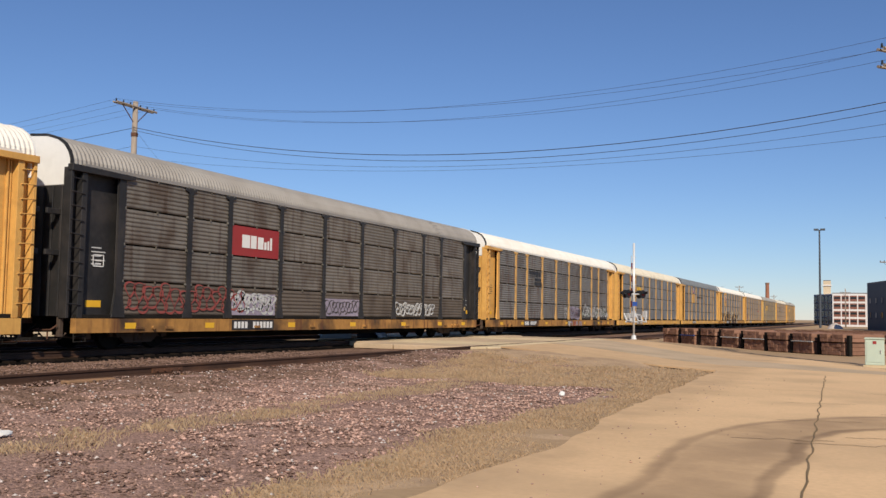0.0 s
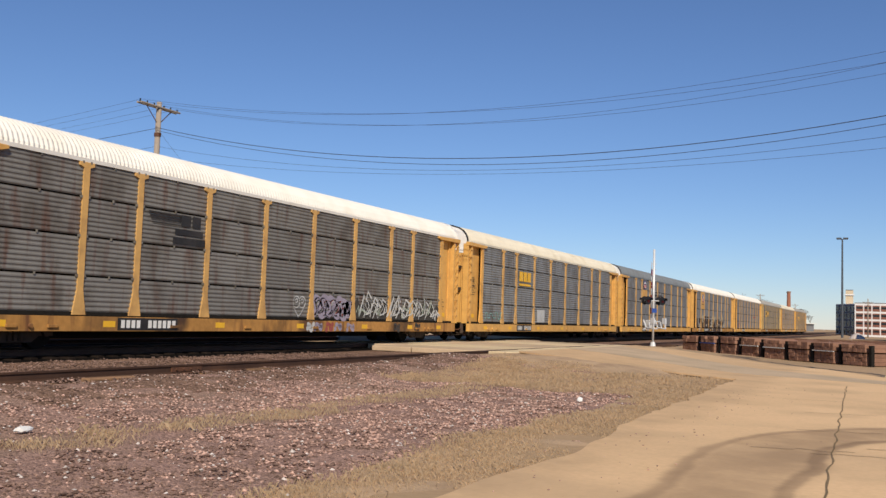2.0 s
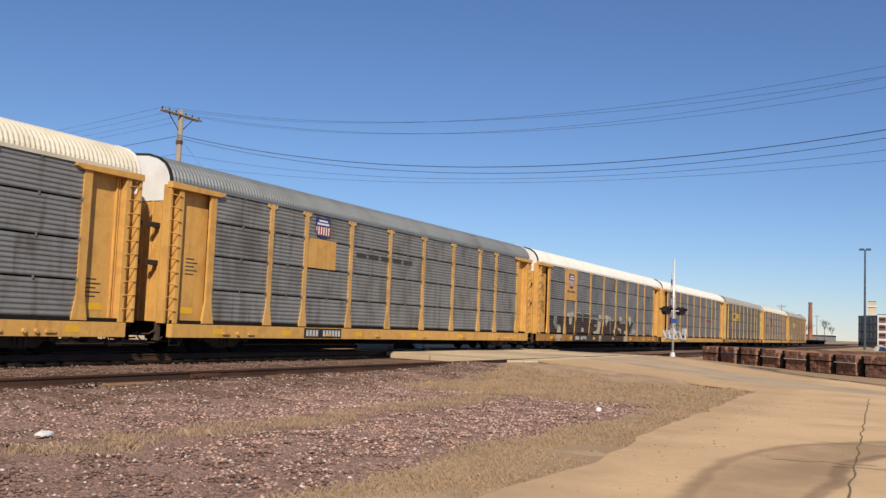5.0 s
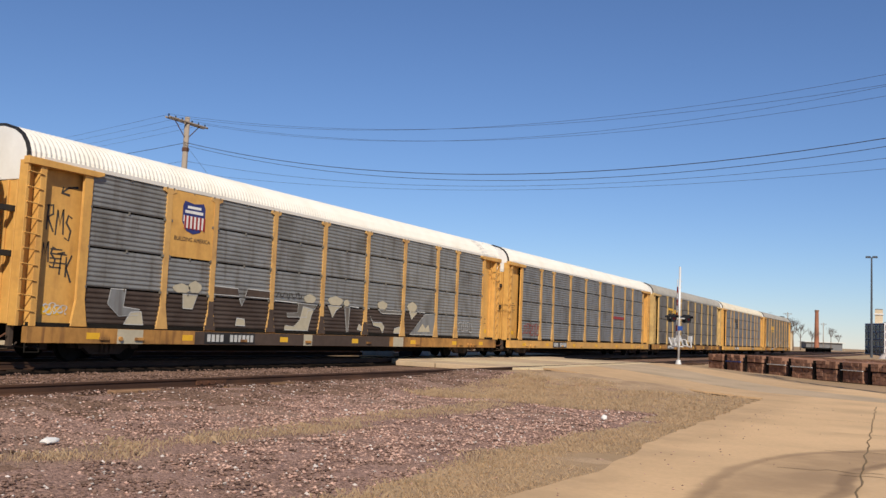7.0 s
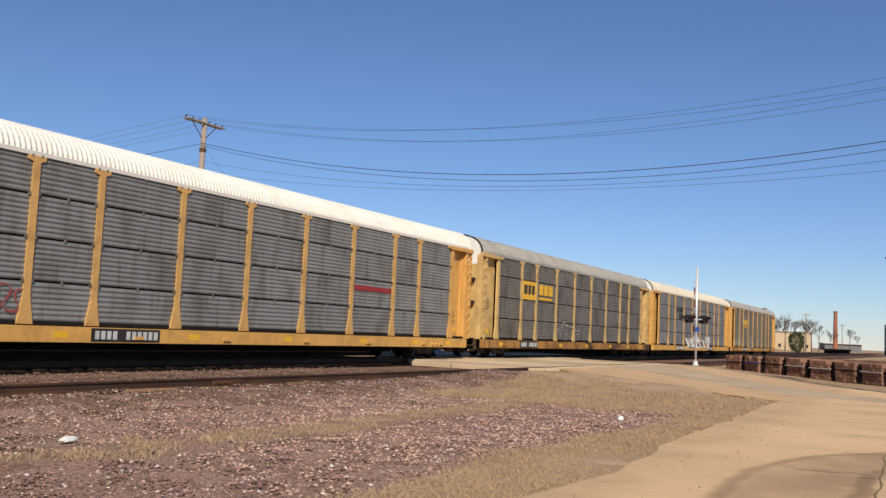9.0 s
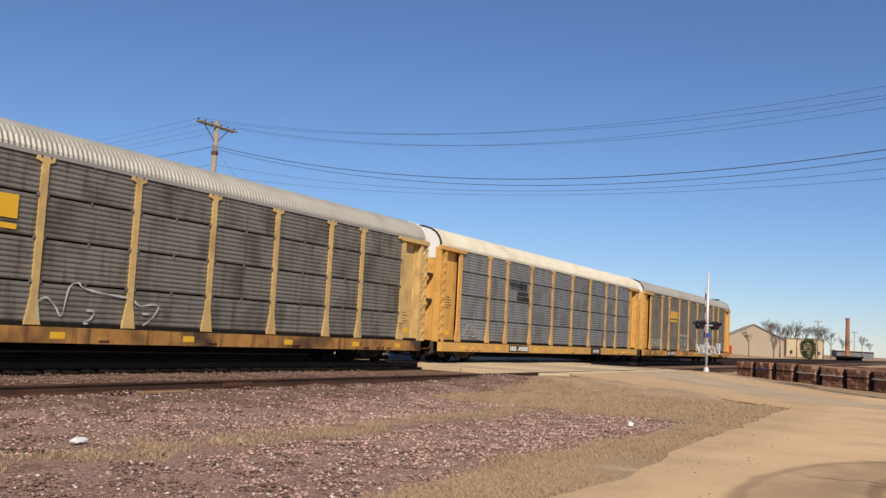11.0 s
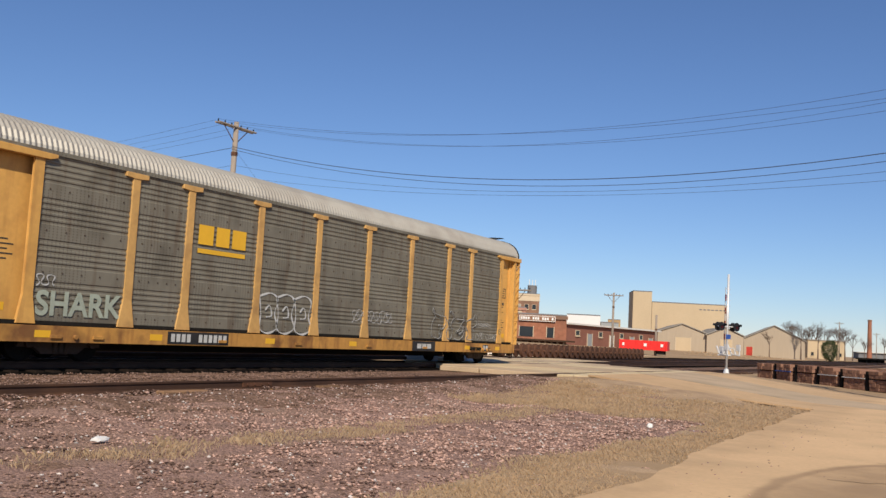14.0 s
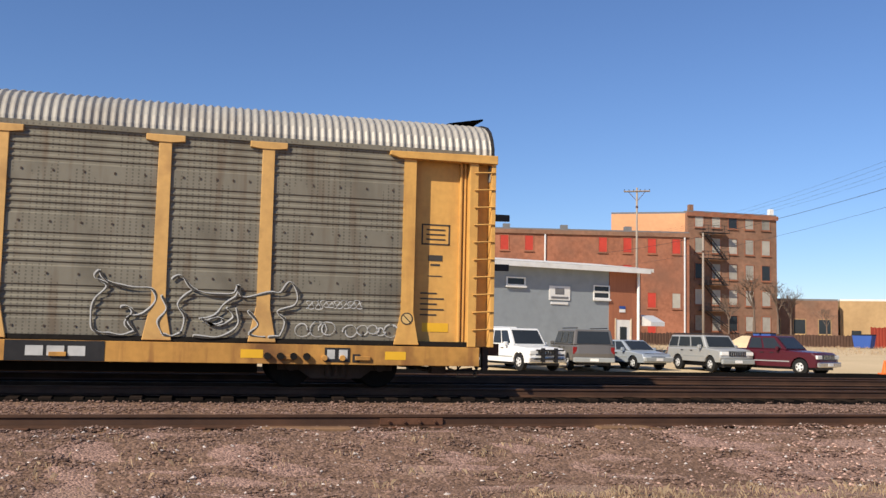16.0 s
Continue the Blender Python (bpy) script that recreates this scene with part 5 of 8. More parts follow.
for k, y in enumerate((9.55, 10.35, 11.2)):
    keys = ((y, 2.0), (y + 0.5, 2.12), (y + 0.85, 1.95), (y + 0.75, 1.5), (y + 0.9, 1.1), (y + 0.5, 0.92), (y + 0.1, 1.05), (y + 0.12, 1.5), (y, 2.0))
    part("graffiti", ribbon(smooth_line(keys), 0.05, FACE + 0.004), M["chalk"], c8, "white rounded letter outline")
    part("graffiti", ribbon(smooth_line(((y + 0.3, 1.6), (y + 0.5, 1.75), (y + 0.6, 1.45), (y + 0.35, 1.4))), 0.05, FACE + 0.007), M["chalk"], c8, "white rounded letter outline")
for k, (y, r) in enumerate(((23.55, 0.13), (23.85, 0.15), (24.05, 0.13), (24.5, 0.12), (24.75, 0.1), (24.95, 0.09), (25.1, 0.08), (25.3, 0.13))):
    part("graffiti", ribbon([(y + r * (0.8 + 0.05 * a) * math.cos(a * 0.6 + k), 1.15 + 0.02 * (k % 3) + r * math.sin(a * 0.6 + k)) for a in range(12 + k % 3)], 0.016, FACE + 0.004), M["chalk"], c8, "small white tag")
for k in range(4):
    scrawl(c8, 23.6 + 0.28 * k, 1.55, 0.3, 0.22, 5, 360 + k, M["chalk"], 0.012, "thin faint tag")
# stencilled clearance data on the end bay, and lamps under the sill's edge
bars(c8, "stencil", [(25.95, 26.55, 2.95, 2.98), (25.95, 26.55, 3.35, 3.38), (25.95, 25.98, 2.95, 3.38), (26.52, 26.55, 2.95, 3.38), (26.05, 26.45, 3.05, 3.08), (26.05, 26.45, 3.15, 3.18), (26.05, 26.45, 3.25, 3.28)],
     M["spray_dark"], x=SIDE - 0.207)
bars(c8, "stencil", [(26.1, 26.4, 2.62, 2.74), (26.15, 26.35, 2.52, 2.56), (26.1, 26.4, 2.3, 2.32)], M["spray_dark"], x=SIDE - 0.207)
for y in (22.9, 23.15, 23.4, 23.65):
    bm = bmesh.new(); rod(bm, (SIDE + 0.06, y, 0.64), (SIDE + 0.15, y, 0.64), 0.07, 10); part("air_fitting", bm, M["under"], c8)
bm = bmesh.new()
flap = [((x, CAR_L - 0.75, z + 0.02), (x * 1.02, CAR_L + 0.03, z + 0.16 + 0.05 * math.sin(5 * x))) for x, z in ROOF[1:8]]
rows = [[bm.verts.new(p) for p in (a, b, (b[0], b[1], b[2] - 0.04), (a[0], a[1], a[2] - 0.02))] for a, b in flap]
for p, q in zip(rows, rows[1:]):
    for i in range(4):
        bm.faces.new((p[i], p[(i + 1) % 4], q[(i + 1) % 4], q[i]))
part("roof_flap", bm, M["under"], c8, "dark lifted sheet at the roof's end")
for car in (c0, c6, c8):
    bm = bmesh.new(); rod(bm, (SIDE + 0.029, 25.63, 1.42), (SIDE + 0.033, 25.63, 1.42), 0.125, 20); part("no_entry_plate", bm, M["spray_dark"], car, "round no entry sign plate")
    bm = bmesh.new(); rod(bm, (SIDE + 0.0335, 25.63, 1.42), (SIDE + 0.036, 25.63, 1.42), 0.1, 20); disc = part("sign_face", bm, M["post_pale"], car)
    bm = bmesh.new(); rod(bm, (SIDE + 0.038, 25.56, 1.49), (SIDE + 0.038, 25.7, 1.35), 0.012, 6); part("slash", bm, M["spray_dark"], car)

# ---------------------------------------------------------------- stones and straw
def loose_stones(name, spots, mat, label):
    vs, fs = [], []
    rng = random.Random(9)
    for x, y, z, r in spots:
        a0, b = rng.uniform(0, 6.28), len(vs)
        ring = []
        for k in range(5):
            a = a0 + k * 1.2566
            q = r * rng.uniform(0.7, 1.2)
            vs.append((x + q * math.cos(a), y + q * math.sin(a), z + r * rng.uniform(-0.1, 0.35)))
        vs.append((x + rng.uniform(-0.3, 0.3) * r, y + rng.uniform(-0.3, 0.3) * r, z + r * rng.uniform(0.5, 0.95)))
        vs.append((x, y, z - r * 0.6))
        for k in range(5):
            fs.append((b + k, b + (k + 1) % 5, b + 5)); fs.append((b + (k + 1) % 5, b + k, b + 6))
    me = bpy.data.meshes.new(name)
    me.from_pydata(vs, [], fs)
    me.materials.append(mat)
    return tagged(new(name, me), label, "gravel", kind="stuff")


def gravel_z(x, y):
    return ground_z(x, y) + 0.03 - 0.06 * smooth01(26, 29.5, y) - 0.06 * smooth01(-5.5, -3.6, x) + noise.noise((x * 1.7, y * 1.7, 3)) * 0.05


def in_grass(x, y):
    a = abs(x + 8.55 + 0.35 * noise.noise((0, y * 0.35, 2))) < 0.55 + 0.35 * noise.noise((x, y, 8))
    b = x > -5.1 + 0.5 * noise.noise((3, y * 0.4, 2))
    c = y > 20.5 + 1.5 * noise.noise((x * 0.5, 1, 2)) and x > -11
    return a or b or c


rng = random.Random(3)
spots, pale, old = [], [], []
for _ in range(78000):
    x, y = rng.uniform(-13.3, -3.7), -3 + 31 * rng.random() ** 1.25
    if math.hypot(x, y) < 8:
        continue
    keep = 0.07 if in_grass(x, y) else 1.0
    if rng.random() > keep:
        continue
    r = rng.uniform(0.011, 0.03) * (1.35 if rng.random() < 0.1 else 1)
    (pale if rng.random() < 0.042 else old if rng.random() < max(smooth01(13, 4, y), 0.85 * smooth01(-10.2, -12.2, x)) else spots).append((x, y, gravel_z(x, y) + 0.004, r))
for _ in range(16000):
    x, y = rng.uniform(-17.9, -12.6), -4 + 31 * rng.random() ** 1.2
    if abs(x - NEAR_RAIL) < 0.12:
        continue
    old.append((x, y, -0.195 + 0.02 * math.sin(x * 3) - 0.05 * smooth01(-15.0, -14.0, x) + noise.noise((x * 1.7, y * 1.7, 3)) * 0.04 - 0.2 * smooth01(-12.7, -11.7, x), rng.uniform(0.016, 0.036)))
loose_stones("gravel", spots, M["stone"], "purple grey crushed stone lying loose")
loose_stones("gravel", old, M["stone_dark"], "dark brown crushed stone near the rails")
sheet("ballast_spill", steps(-12.7, -7.4, 0.3), steps(-14, 9, 0.5), lambda x, y: gravel_z(x, y) + 0.006 - 0.05 * smooth01(5.5, 9, y + 1.2 * noise.noise((x, y * 0.6, 1))) - 0.05 * smooth01(-8.4, -7.4, x), M["ballast"], "dark brown ballast spilled beside the rail", "ballast")
sheet("ballast_spill", steps(-12.7, -10.2, 0.3), steps(6, 27, 0.6), lambda x, y: gravel_z(x, y) + 0.004 - 0.05 * smooth01(-11.3, -10.3, x + 0.7 * noise.noise((x, y * 0.5, 3))), M["ballast"], "brown ballast spread along the rail's foot", "ballast")
loose_stones("gravel", pale, M["stone_lit"], "pale stone chips among the gravel")
concrete_bits = [(-3.3 + abs(rng.gauss(0, 0.7)), rng.uniform(7.5, 26), -0.378, rng.uniform(0.006, 0.018)) for _ in range(130)]
loose_stones("gravel", concrete_bits, M["stone"], "loose chips lying on the concrete")


def straw(name, spots, label, spread=0.14):
    vs, fs = [], []
    rng = random.Random(12)
    for x, y, z, h, n in spots:
        for k in range(n):
            a, lean = rng.uniform(0, 6.28), rng.uniform(0.1, 0.8)
            px, py = x + rng.gauss(0, spread), y + rng.gauss(0, spread)
            hh, w = h * rng.uniform(0.5, 1.1), rng.uniform(0.0008, 0.0018) * (2.5 if h > 0.14 else 1)
            dx, dy = math.cos(a), math.sin(a)
            b = len(vs)
            vs += [(px - dy * w, py + dx * w, z - 0.02), (px + dy * w, py - dx * w, z - 0.02),
                   (px + dx * lean * hh * 0.45 + dy * w * 0.7, py + dy * lean * hh * 0.45 - dx * w * 0.7, z + hh * 0.6),
                   (px + dx * lean * hh, py + dy * lean * hh, z + hh * (1 - lean * 0.45))]
            fs += [(b, b + 1, b + 2), (b, b + 2, b + 3)]
    me = bpy.data.meshes.new(name)
    me.from_pydata(vs, [], fs)
    me.materials.append(M["dry_grass"])
    return tagged(new(name, me), label, "grass", kind="stuff")


tufts = []
for _ in range(2600):
    x, y = rng.uniform(-9.7, -7.4), rng.uniform(1, 28)
    if abs(x + 8.55 + 0.35 * noise.noise((0, y * 0.35, 2))) < 0.5 + 0.4 * noise.noise((x, y, 8)) and noise.noise((x * 0.8, y * 0.5, 4)) > -0.25:
        tufts.append((x, y, gravel_z(x, y), rng.uniform(0.03, 0.12) * (1.5 if rng.random() < 0.06 else 0.9), 15))
for _ in range(6500):
    x, y = rng.uniform(-5.4, -3.45), rng.uniform(5, 29)
    if x > -5.0 + 0.45 * noise.noise((3, y * 0.4, 2)) and noise.noise((x * 0.9, y * 0.35, 6)) > -0.3:
        tufts.append((x, y, gravel_z(x, y), rng.uniform(0.03, 0.1), 15))
for _ in range(5200):
    x, y = rng.uniform(-11, -4.2), rng.uniform(19.5, 29.0)
    if y > 20.5 + 1.5 * noise.noise((x * 0.5, 1, 2)):
        tufts.append((x, y, gravel_z(x, y), rng.uniform(0.05, 0.15) * (1.0 if noise.noise((x, y * 0.6, 5)) > 0 else 0.55), 14))
for _ in range(50):
    x, y = rng.uniform(-12.2, -9.6), rng.uniform(-2, 5)
    tufts.append((x, y, gravel_z(x, y), rng.uniform(0.05, 0.14), 10))
straw("dry_grass", tufts, "dry straw coloured grass growing through the gravel")
bank = [(rng.uniform(-95, -62), rng.uniform(10, 95), 0.25, rng.uniform(0.15, 0.4), 6) for _ in range(2500)]
straw("dry_grass", [(x, y, ground_z(x, y) + 0.05, h, n) for x, y, z, h, n in bank], "dry grass on the bank before the fence", 0.4)
# straw and sandy patches under the grass
sheet("straw_strip", steps(-5.2, -3.45, 0.25), steps(2, 29, 0.5), lambda x, y: gravel_z(x, y) + 0.012 - 0.05 * smooth01(-4.9, -5.2, x), M["straw_earth"], "straw covered earth along the pavement's edge", "earth", 0.03)
sheet("straw_strip", steps(-11.2, -5.0, 0.4), steps(20.2, 29.3, 0.5), lambda x, y: gravel_z(x, y) + 0.012 + 0.13 * smooth01(26.0, 29.0, y) * smooth01(-5.4, -7.0, x) - 0.06 * (smooth01(21.5, 20.2, y) + smooth01(-10.5, -11.2, x)), M["straw_earth"], "straw covered earth near the crossing", "earth", 0.03)


def litter(name, x, y, z, s, mat, label, seed):
    rng = random.Random(seed)
    bm = bmesh.new()
    bmesh.ops.create_icosphere(bm, subdivisions=2, radius=1.0)
    for v in bm.verts:
        v.co = Vector((v.co.x * s[0], v.co.y * s[1], max(-0.3, v.co.z) * s[2])) * (1 + 0.25 * noise.noise(v.co * 2 + Vector((seed, 0, 0))))
    return tagged(part(name, bm, mat, m=pose(x, y, z)), label, "litter")


litter("white_stone", -9.6, 8.25, -0.4, (0.07, 0.14, 0.05), M["white_paint"], "flat white stone lying on the gravel", 1)
litter("white_stone", -5.55, 17.95, -0.4, (0.06, 0.08, 0.07), M["white_paint"], "small white stone lying on the gravel", 2)
litter("white_stone", -12.9, 4.55, -0.28, (0.06, 0.1, 0.05), M["white_paint"], "small white stone beside the rail", 3)
litter("blue_scrap", -11.6, 2.6, -0.3, (0.06, 0.09, 0.05), M["blue_bin"], "crumpled blue scrap on the gravel", 4)
for k, (dx, dy) in enumerate(((0, 0), (0.12, 0.25), (-0.1, 0.4), (0.05, -0.25))):
    litter("rust_scrap", -11.2 + dx, 12.9 + dy, -0.33, (0.07, 0.16, 0.03), M["steel_rust"], "rusty scrap of iron on the gravel", 5 + k)


# ---------------------------------------------------------------- poles and wires
def utility_pole(label, x, y, z0, height, arm_along, arms, lamp=None, arm_len=3.0, r=0.17):
    """A tapered timber pole with crossarms, insulators and, where it has one, a street lamp."""
    t = thing("utility_pole", label, "utility pole", pose(x, y, z0))
    bm = bmesh.new(); rod(bm, (0, 0, -0.3), (0, 0, height), r, 12, r * 0.68)
    part("pole", bm, M["wood_pole"], t, smooth=True)
    d = Vector((math.cos(radians(arm_along)), math.sin(radians(arm_along)), 0))
    n = Vector((-d.y, d.x, 0))
    for z in arms:
        bm = bmesh.new()
        for s in (-1, 1):
            p, q = -d * arm_len / 2 + n * 0.13 * s, d * arm_len / 2 + n * 0.13 * s
            rod(bm, (p.x, p.y, z), (q.x, q.y, z), 0.06, 6)
        part("crossarm", bm, M["wood_pole"], t)
        for k in (-0.95, -0.6, -0.25, 0.25, 0.6, 0.95):
            bm = bmesh.new(); c = d * arm_len / 2 * k
            rod(bm, (c.x, c.y, z + 0.05), (c.x, c.y, z + 0.2), 0.05, 8, 0.03)
            part("insulator", bm, M["glass_dark"], t)
        for s in (-1, 1):
            bm = bmesh.new(); c = d * arm_len * 0.32 * s
            rod(bm, (c.x, c.y, z - 0.04), (0, 0, z - 0.95), 0.025, 6)
            part("brace", bm, M["steel_rust"], t)
    bm = bmesh.new(); rod(bm, (0, 0, height - 1.9), (0, 0, height - 1.7), r * 0.9, 10)
    part("band", bm, M["steel_rust"], t)
    if lamp:
        z, reach, way = lamp
        v = Vector((math.cos(radians(way)), math.sin(radians(way)), 0))
        bm = bmesh.new()
        pts = [(0, 0), (0.35, 0.32), (0.75, 0.48), (1.0, 0.5)]
        for (a, h), (b, k) in zip(pts, pts[1:]):
            rod(bm, (v.x * a * reach, v.y * a * reach, z + h), (v.x * b * reach, v.y * b * reach, z + k), 0.035, 8)
        arm = part("lamp_arm", bm, M["alu"], t)
        bm = bmesh.new()
        bmesh.ops.create_uvsphere(bm, u_segments=12, v_segments=8, radius=1.0)
        for q in bm.verts:
            q.co = Vector((q.co.x * 0.32, q.co.y * 0.14, q.co.z * 0.1))
        part("lamp_head", bm, M["alu"], arm, smooth=True, m=pose(v.x * (reach + 0.2), v.y * (reach + 0.2), z + 0.48, 0, 0, way))
    return t


def wire(points, r, label="black overhead cable strung between utility poles"):
    bm = bmesh.new()
    tube(bm, points, r, 6)
    return tagged(part("overhead_cable", bm, M["cable"]), label, "cable", "overhead cables")


def hung(p, q, sag, r, label="black overhead cable strung between utility poles", n=22):
    p, q = Vector(p), Vector(q)
    wire([p.lerp(q, i / n) - Vector((0, 0, 4 * sag * (i / n) * (1 - i / n))) for i in range(n + 1)], r, label)


LP, RP = (-36.0, 38.5), (1.2, 36.05)
utility_pole("weathered utility pole with a double crossarm and a street lamp", *LP, 0.02, 12.3, 90, (12.0,), lamp=(5.9, 1.7, 235), r=0.205)
utility_pole("tall utility pole with short crossarms and a small lamp", *RP, -0.42, 11.6, 50, (10.4, 11.0), lamp=(4.7, 0.12, 180), arm_len=2.2, r=0.19)
for k, dy in enumerate((-1.35, -0.5, 0.5, 1.35)):
    hung((LP[0], LP[1] + dy, 12.2), (RP[0], RP[1] + dy * 0.75, 11.15 if k % 2 else 10.55), 1.35 + 0.1 * k, 0.006, "thin dark wire strung between utility poles")
    hung((LP[0], LP[1] + dy, 12.2), polar(64, 118, 13.5) + Vector((0, dy, 0)), 1.0, 0.006, "thin dark wire strung between utility poles")
    hung((RP[0], RP[1] + dy * 0.75, 10.6), (42, 33 + dy, 11.5), 1.1, 0.006, "thin dark wire strung between utility poles")
hung((LP[0], LP[1] - 0.2, 10.9), (RP[0], RP[1], 8.95), 1.75, 0.015)
hung((LP[0], LP[1] - 0.2, 10.75), (RP[0], RP[1], 8.65), 1.8, 0.011)
hung((LP[0], LP[1] + 0.2, 9.9), (RP[0], RP[1], 8.15), 1.35, 0.007, "thin dark wire strung between utility poles")
hung((LP[0], LP[1] + 0.2, 9.3), (RP[0], RP[1], 7.7), 1.0, 0.006, "thin dark wire strung between utility poles")
hung((LP[0], LP[1], 10.9), polar(66, 90, 9.0), 0.8, 0.013)
hung((LP[0], LP[1], 9.9), polar(66, 90, 7.6), 0.8, 0.008, "thin dark wire strung between utility poles")
hung((LP[0], LP[1], 10.8), (LP[0] + 6.0, LP[1] + 7.0, 0.1), 0.05, 0.006, "thin guy wire staying the pole")
hung((RP[0], RP[1], 8.9), (42, 33, 9.5), 1.0, 0.013)
for az, d, h, al in ((33.1, 52, 7.2, None), (25.4, 76, 5.6, 0), (19.55, 120, 7.6, 30), (17.0, 118, 5.0, None), (6.9, 290, 11, 20), (5.0, 380, 10.5, 20), (9.4, 300, 9.0, 0), (48.4, 135, 9.3, 40),
                     (40.6, 170, 8.8, 40), (44.5, 210, 9.0, 40), (63.6, 88, 15.0, 60), (59.75, 92, 11.2, None), (-1.15, 120, 9.0, 0), (36.9, 200, 9, 40), (1.2, 250, 9, 10)):
    p = polar(az, d)
    utility_pole("distant grey timber utility pole", p.x, p.y, ground_z(p.x, p.y), h - ground_z(p.x, p.y), al or 0, (h - 0.5,) if al is not None else (), r=0.13 if d < 100 else 0.17, arm_len=2.4)


def mast_light(az, d, h, label):
    p = polar(az, d)
    t = thing("mast_light", label, "light mast", pose(p.x, p.y, ground_z(p.x, p.y)))
    bm = bmesh.new(); rod(bm, (0, 0, 0), (0, 0, h), 0.26, 10, 0.16)
    part("mast", bm, M["siding_dark"], t)
    for k in (-1, 1):
        bm = bmesh.new(); box(bm, k * 0.65 - 0.5, k * 0.65 + 0.5, -0.3, 0.3, h - 0.1, h + 0.3)
        part("floodlight", bm, M["siding_dark"], t, bevel=0.03)


mast_light(2.52, 215, 20.9, "tall dark light mast beside a far building")
mast_light(-1.75, 150, 10.0, "slender far light mast")


# ---------------------------------------------------------------- crossing signals and cabinets
def crossing_signal(x, y, z0, top, turn, label, crossbuck):
    t = thing("crossing_signal", label, "crossing signal", pose(x, y, z0, 0, 0, turn))
    bm = bmesh.new(); rod(bm, (0, 0, 0.2), (0, 0, top), 0.065, 12)
    part("mast", bm, M["alu"], t, smooth=True)
    bm = bmesh.new(); rod(bm, (0, 0, -0.15), (0, 0, 0.35), 0.24, 10, 0.12); box(bm, -0.3, 0.3, -0.3, 0.3, -0.2, 0.02)
    part("base", bm, M["alu"], t)
    zl = 2.75
    bm = bmesh.new(); rod(bm, (-0.75, 0, zl), (0.75, 0, zl), 0.04, 8)
    part("lamp_bracket", bm, M["alu"], t)
    for s in (-1, 1):
        for f in (-1, 1):
            bm = bmesh.new()
            rod(bm, (s * 0.62, f * 0.12, zl), (s * 0.62, f * 0.16, zl), 0.25, 18)
            rod(bm, (s * 0.62, f * 0.02, zl), (s * 0.62, f * 0.14, zl), 0.13, 14)
            disc = part("flasher", bm, M["black_plastic"], t)
            bm = bmesh.new()
            n = 9
            prev = None
            for k in range(n + 1):
                a = math.pi * (0.05 + 0.9 * k / n)
                pr = [bm.verts.new((s * 0.62 + 0.16 * math.cos(a), f * q, zl + 0.16 * math.sin(a))) for q in (0.16, 0.5 - 0.12 * abs(math.cos(a)))]
                if prev:
                    bm.faces.new((prev[0], prev[1], pr[1], pr[0]))
                prev = pr
            part("hood", bm, M["black_plastic"], disc)
            bm = bmesh.new(); rod(bm, (s * 0.62, f * 0.165, zl), (s * 0.62, f * 0.18, zl), 0.11, 14)
            part("lens", bm, M["lens_red"], disc)
    bm = bmesh.new(); box(bm, -0.2, 0.2, -0.09, -0.075, 2.05, 2.3)
    part("blue_sign", bm, M["blue_bin"], t, "small blue notice plate")
    bm = bmesh.new(); box(bm, -0.2, 0.2, 0.08, 0.42, 1.18, 1.62); box(bm, -0.6, 0.6, 0.1, 0.16, 1.08, 1.16); box(bm, -0.5, 0.5, -0.12, -0.06, 1.5, 1.56)
    gate = part("gate_mechanism", bm, M["alu"], t, bevel=0.02)
    for s in (-1, 1):
        bm = bmesh.new()
        for p, q in (((0.3, 1.62), (0.1, 1.2)), ((0.1, 1.2), (-0.5, 1.12)), ((-0.5, 1.12), (-0.42, 1.62)), ((-0.2, 1.16), (-0.12, 1.5))):
            rod(bm, (s * 0.5, p[0], p[1]), (s * 0.5, q[0], q[1]), 0.045, 6)
        box(bm, s * 0.5 - 0.06, s * 0.5 + 0.06, -0.52, -0.28, 1.4, 1.75)
        part("counterweight", bm, M["alu"], gate)
    bm = bmesh.new(); rod(bm, (0.3, 0.45, 1.2), (0.36, 0.5, top - 0.7), 0.035, 8, 0.02)
    part("gate_arm", bm, M["white_paint"], gate)
    for k in range(4):
        bm = bmesh.new(); rod(bm, (0.31 + 0.012 * k, 0.46, 2.0 + k * 0.75), (0.31 + 0.012 * k, 0.47, 2.35 + k * 0.75), 0.042, 8)
        part("stripe", bm, M["red_paint"], gate)
    for k in range(6):
        bm = bmesh.new(); rod(bm, (-0.2, 0, 3.3 + 0.32 * k), (0.2, 0, 3.3 + 0.32 * k), 0.014, 6)
        part("step", bm, M["alu"], t)
    if crossbuck:
        for a in (-42, 42):
            bm = bmesh.new(); box(bm, -0.62, 0.62, -0.02, 0.02, -0.11, 0.11)
            part("crossbuck_blade", bm, M["grey_metal"], t, m=pose(0, -0.12 - 0.02 * (a > 0), 3.75, 0, a, 0))
        bm = bmesh.new(); box(bm, -0.32, 0.32, -0.02, 0.02, -0.12, 0.12)
        part("track_count_plate", bm, M["white_paint"], t, m=pose(0, -0.12, 3.25))
        bm = bmesh.new(); box(bm, 0.25, 0.85, 0.2, 0.65, 0.75, 1.5)
        part("relay_box", bm, M["alu"], t, bevel=0.03)
    return t


crossing_signal(-12.55, 54.6, -0.25, 5.75, 62, "silver crossing signal mast with black flashers and a raised gate", False)
crossing_signal(-28.8, 37.2, -0.06, 5.3, 225, "silver crossing signal mast with a crossbuck and black flashers", True)


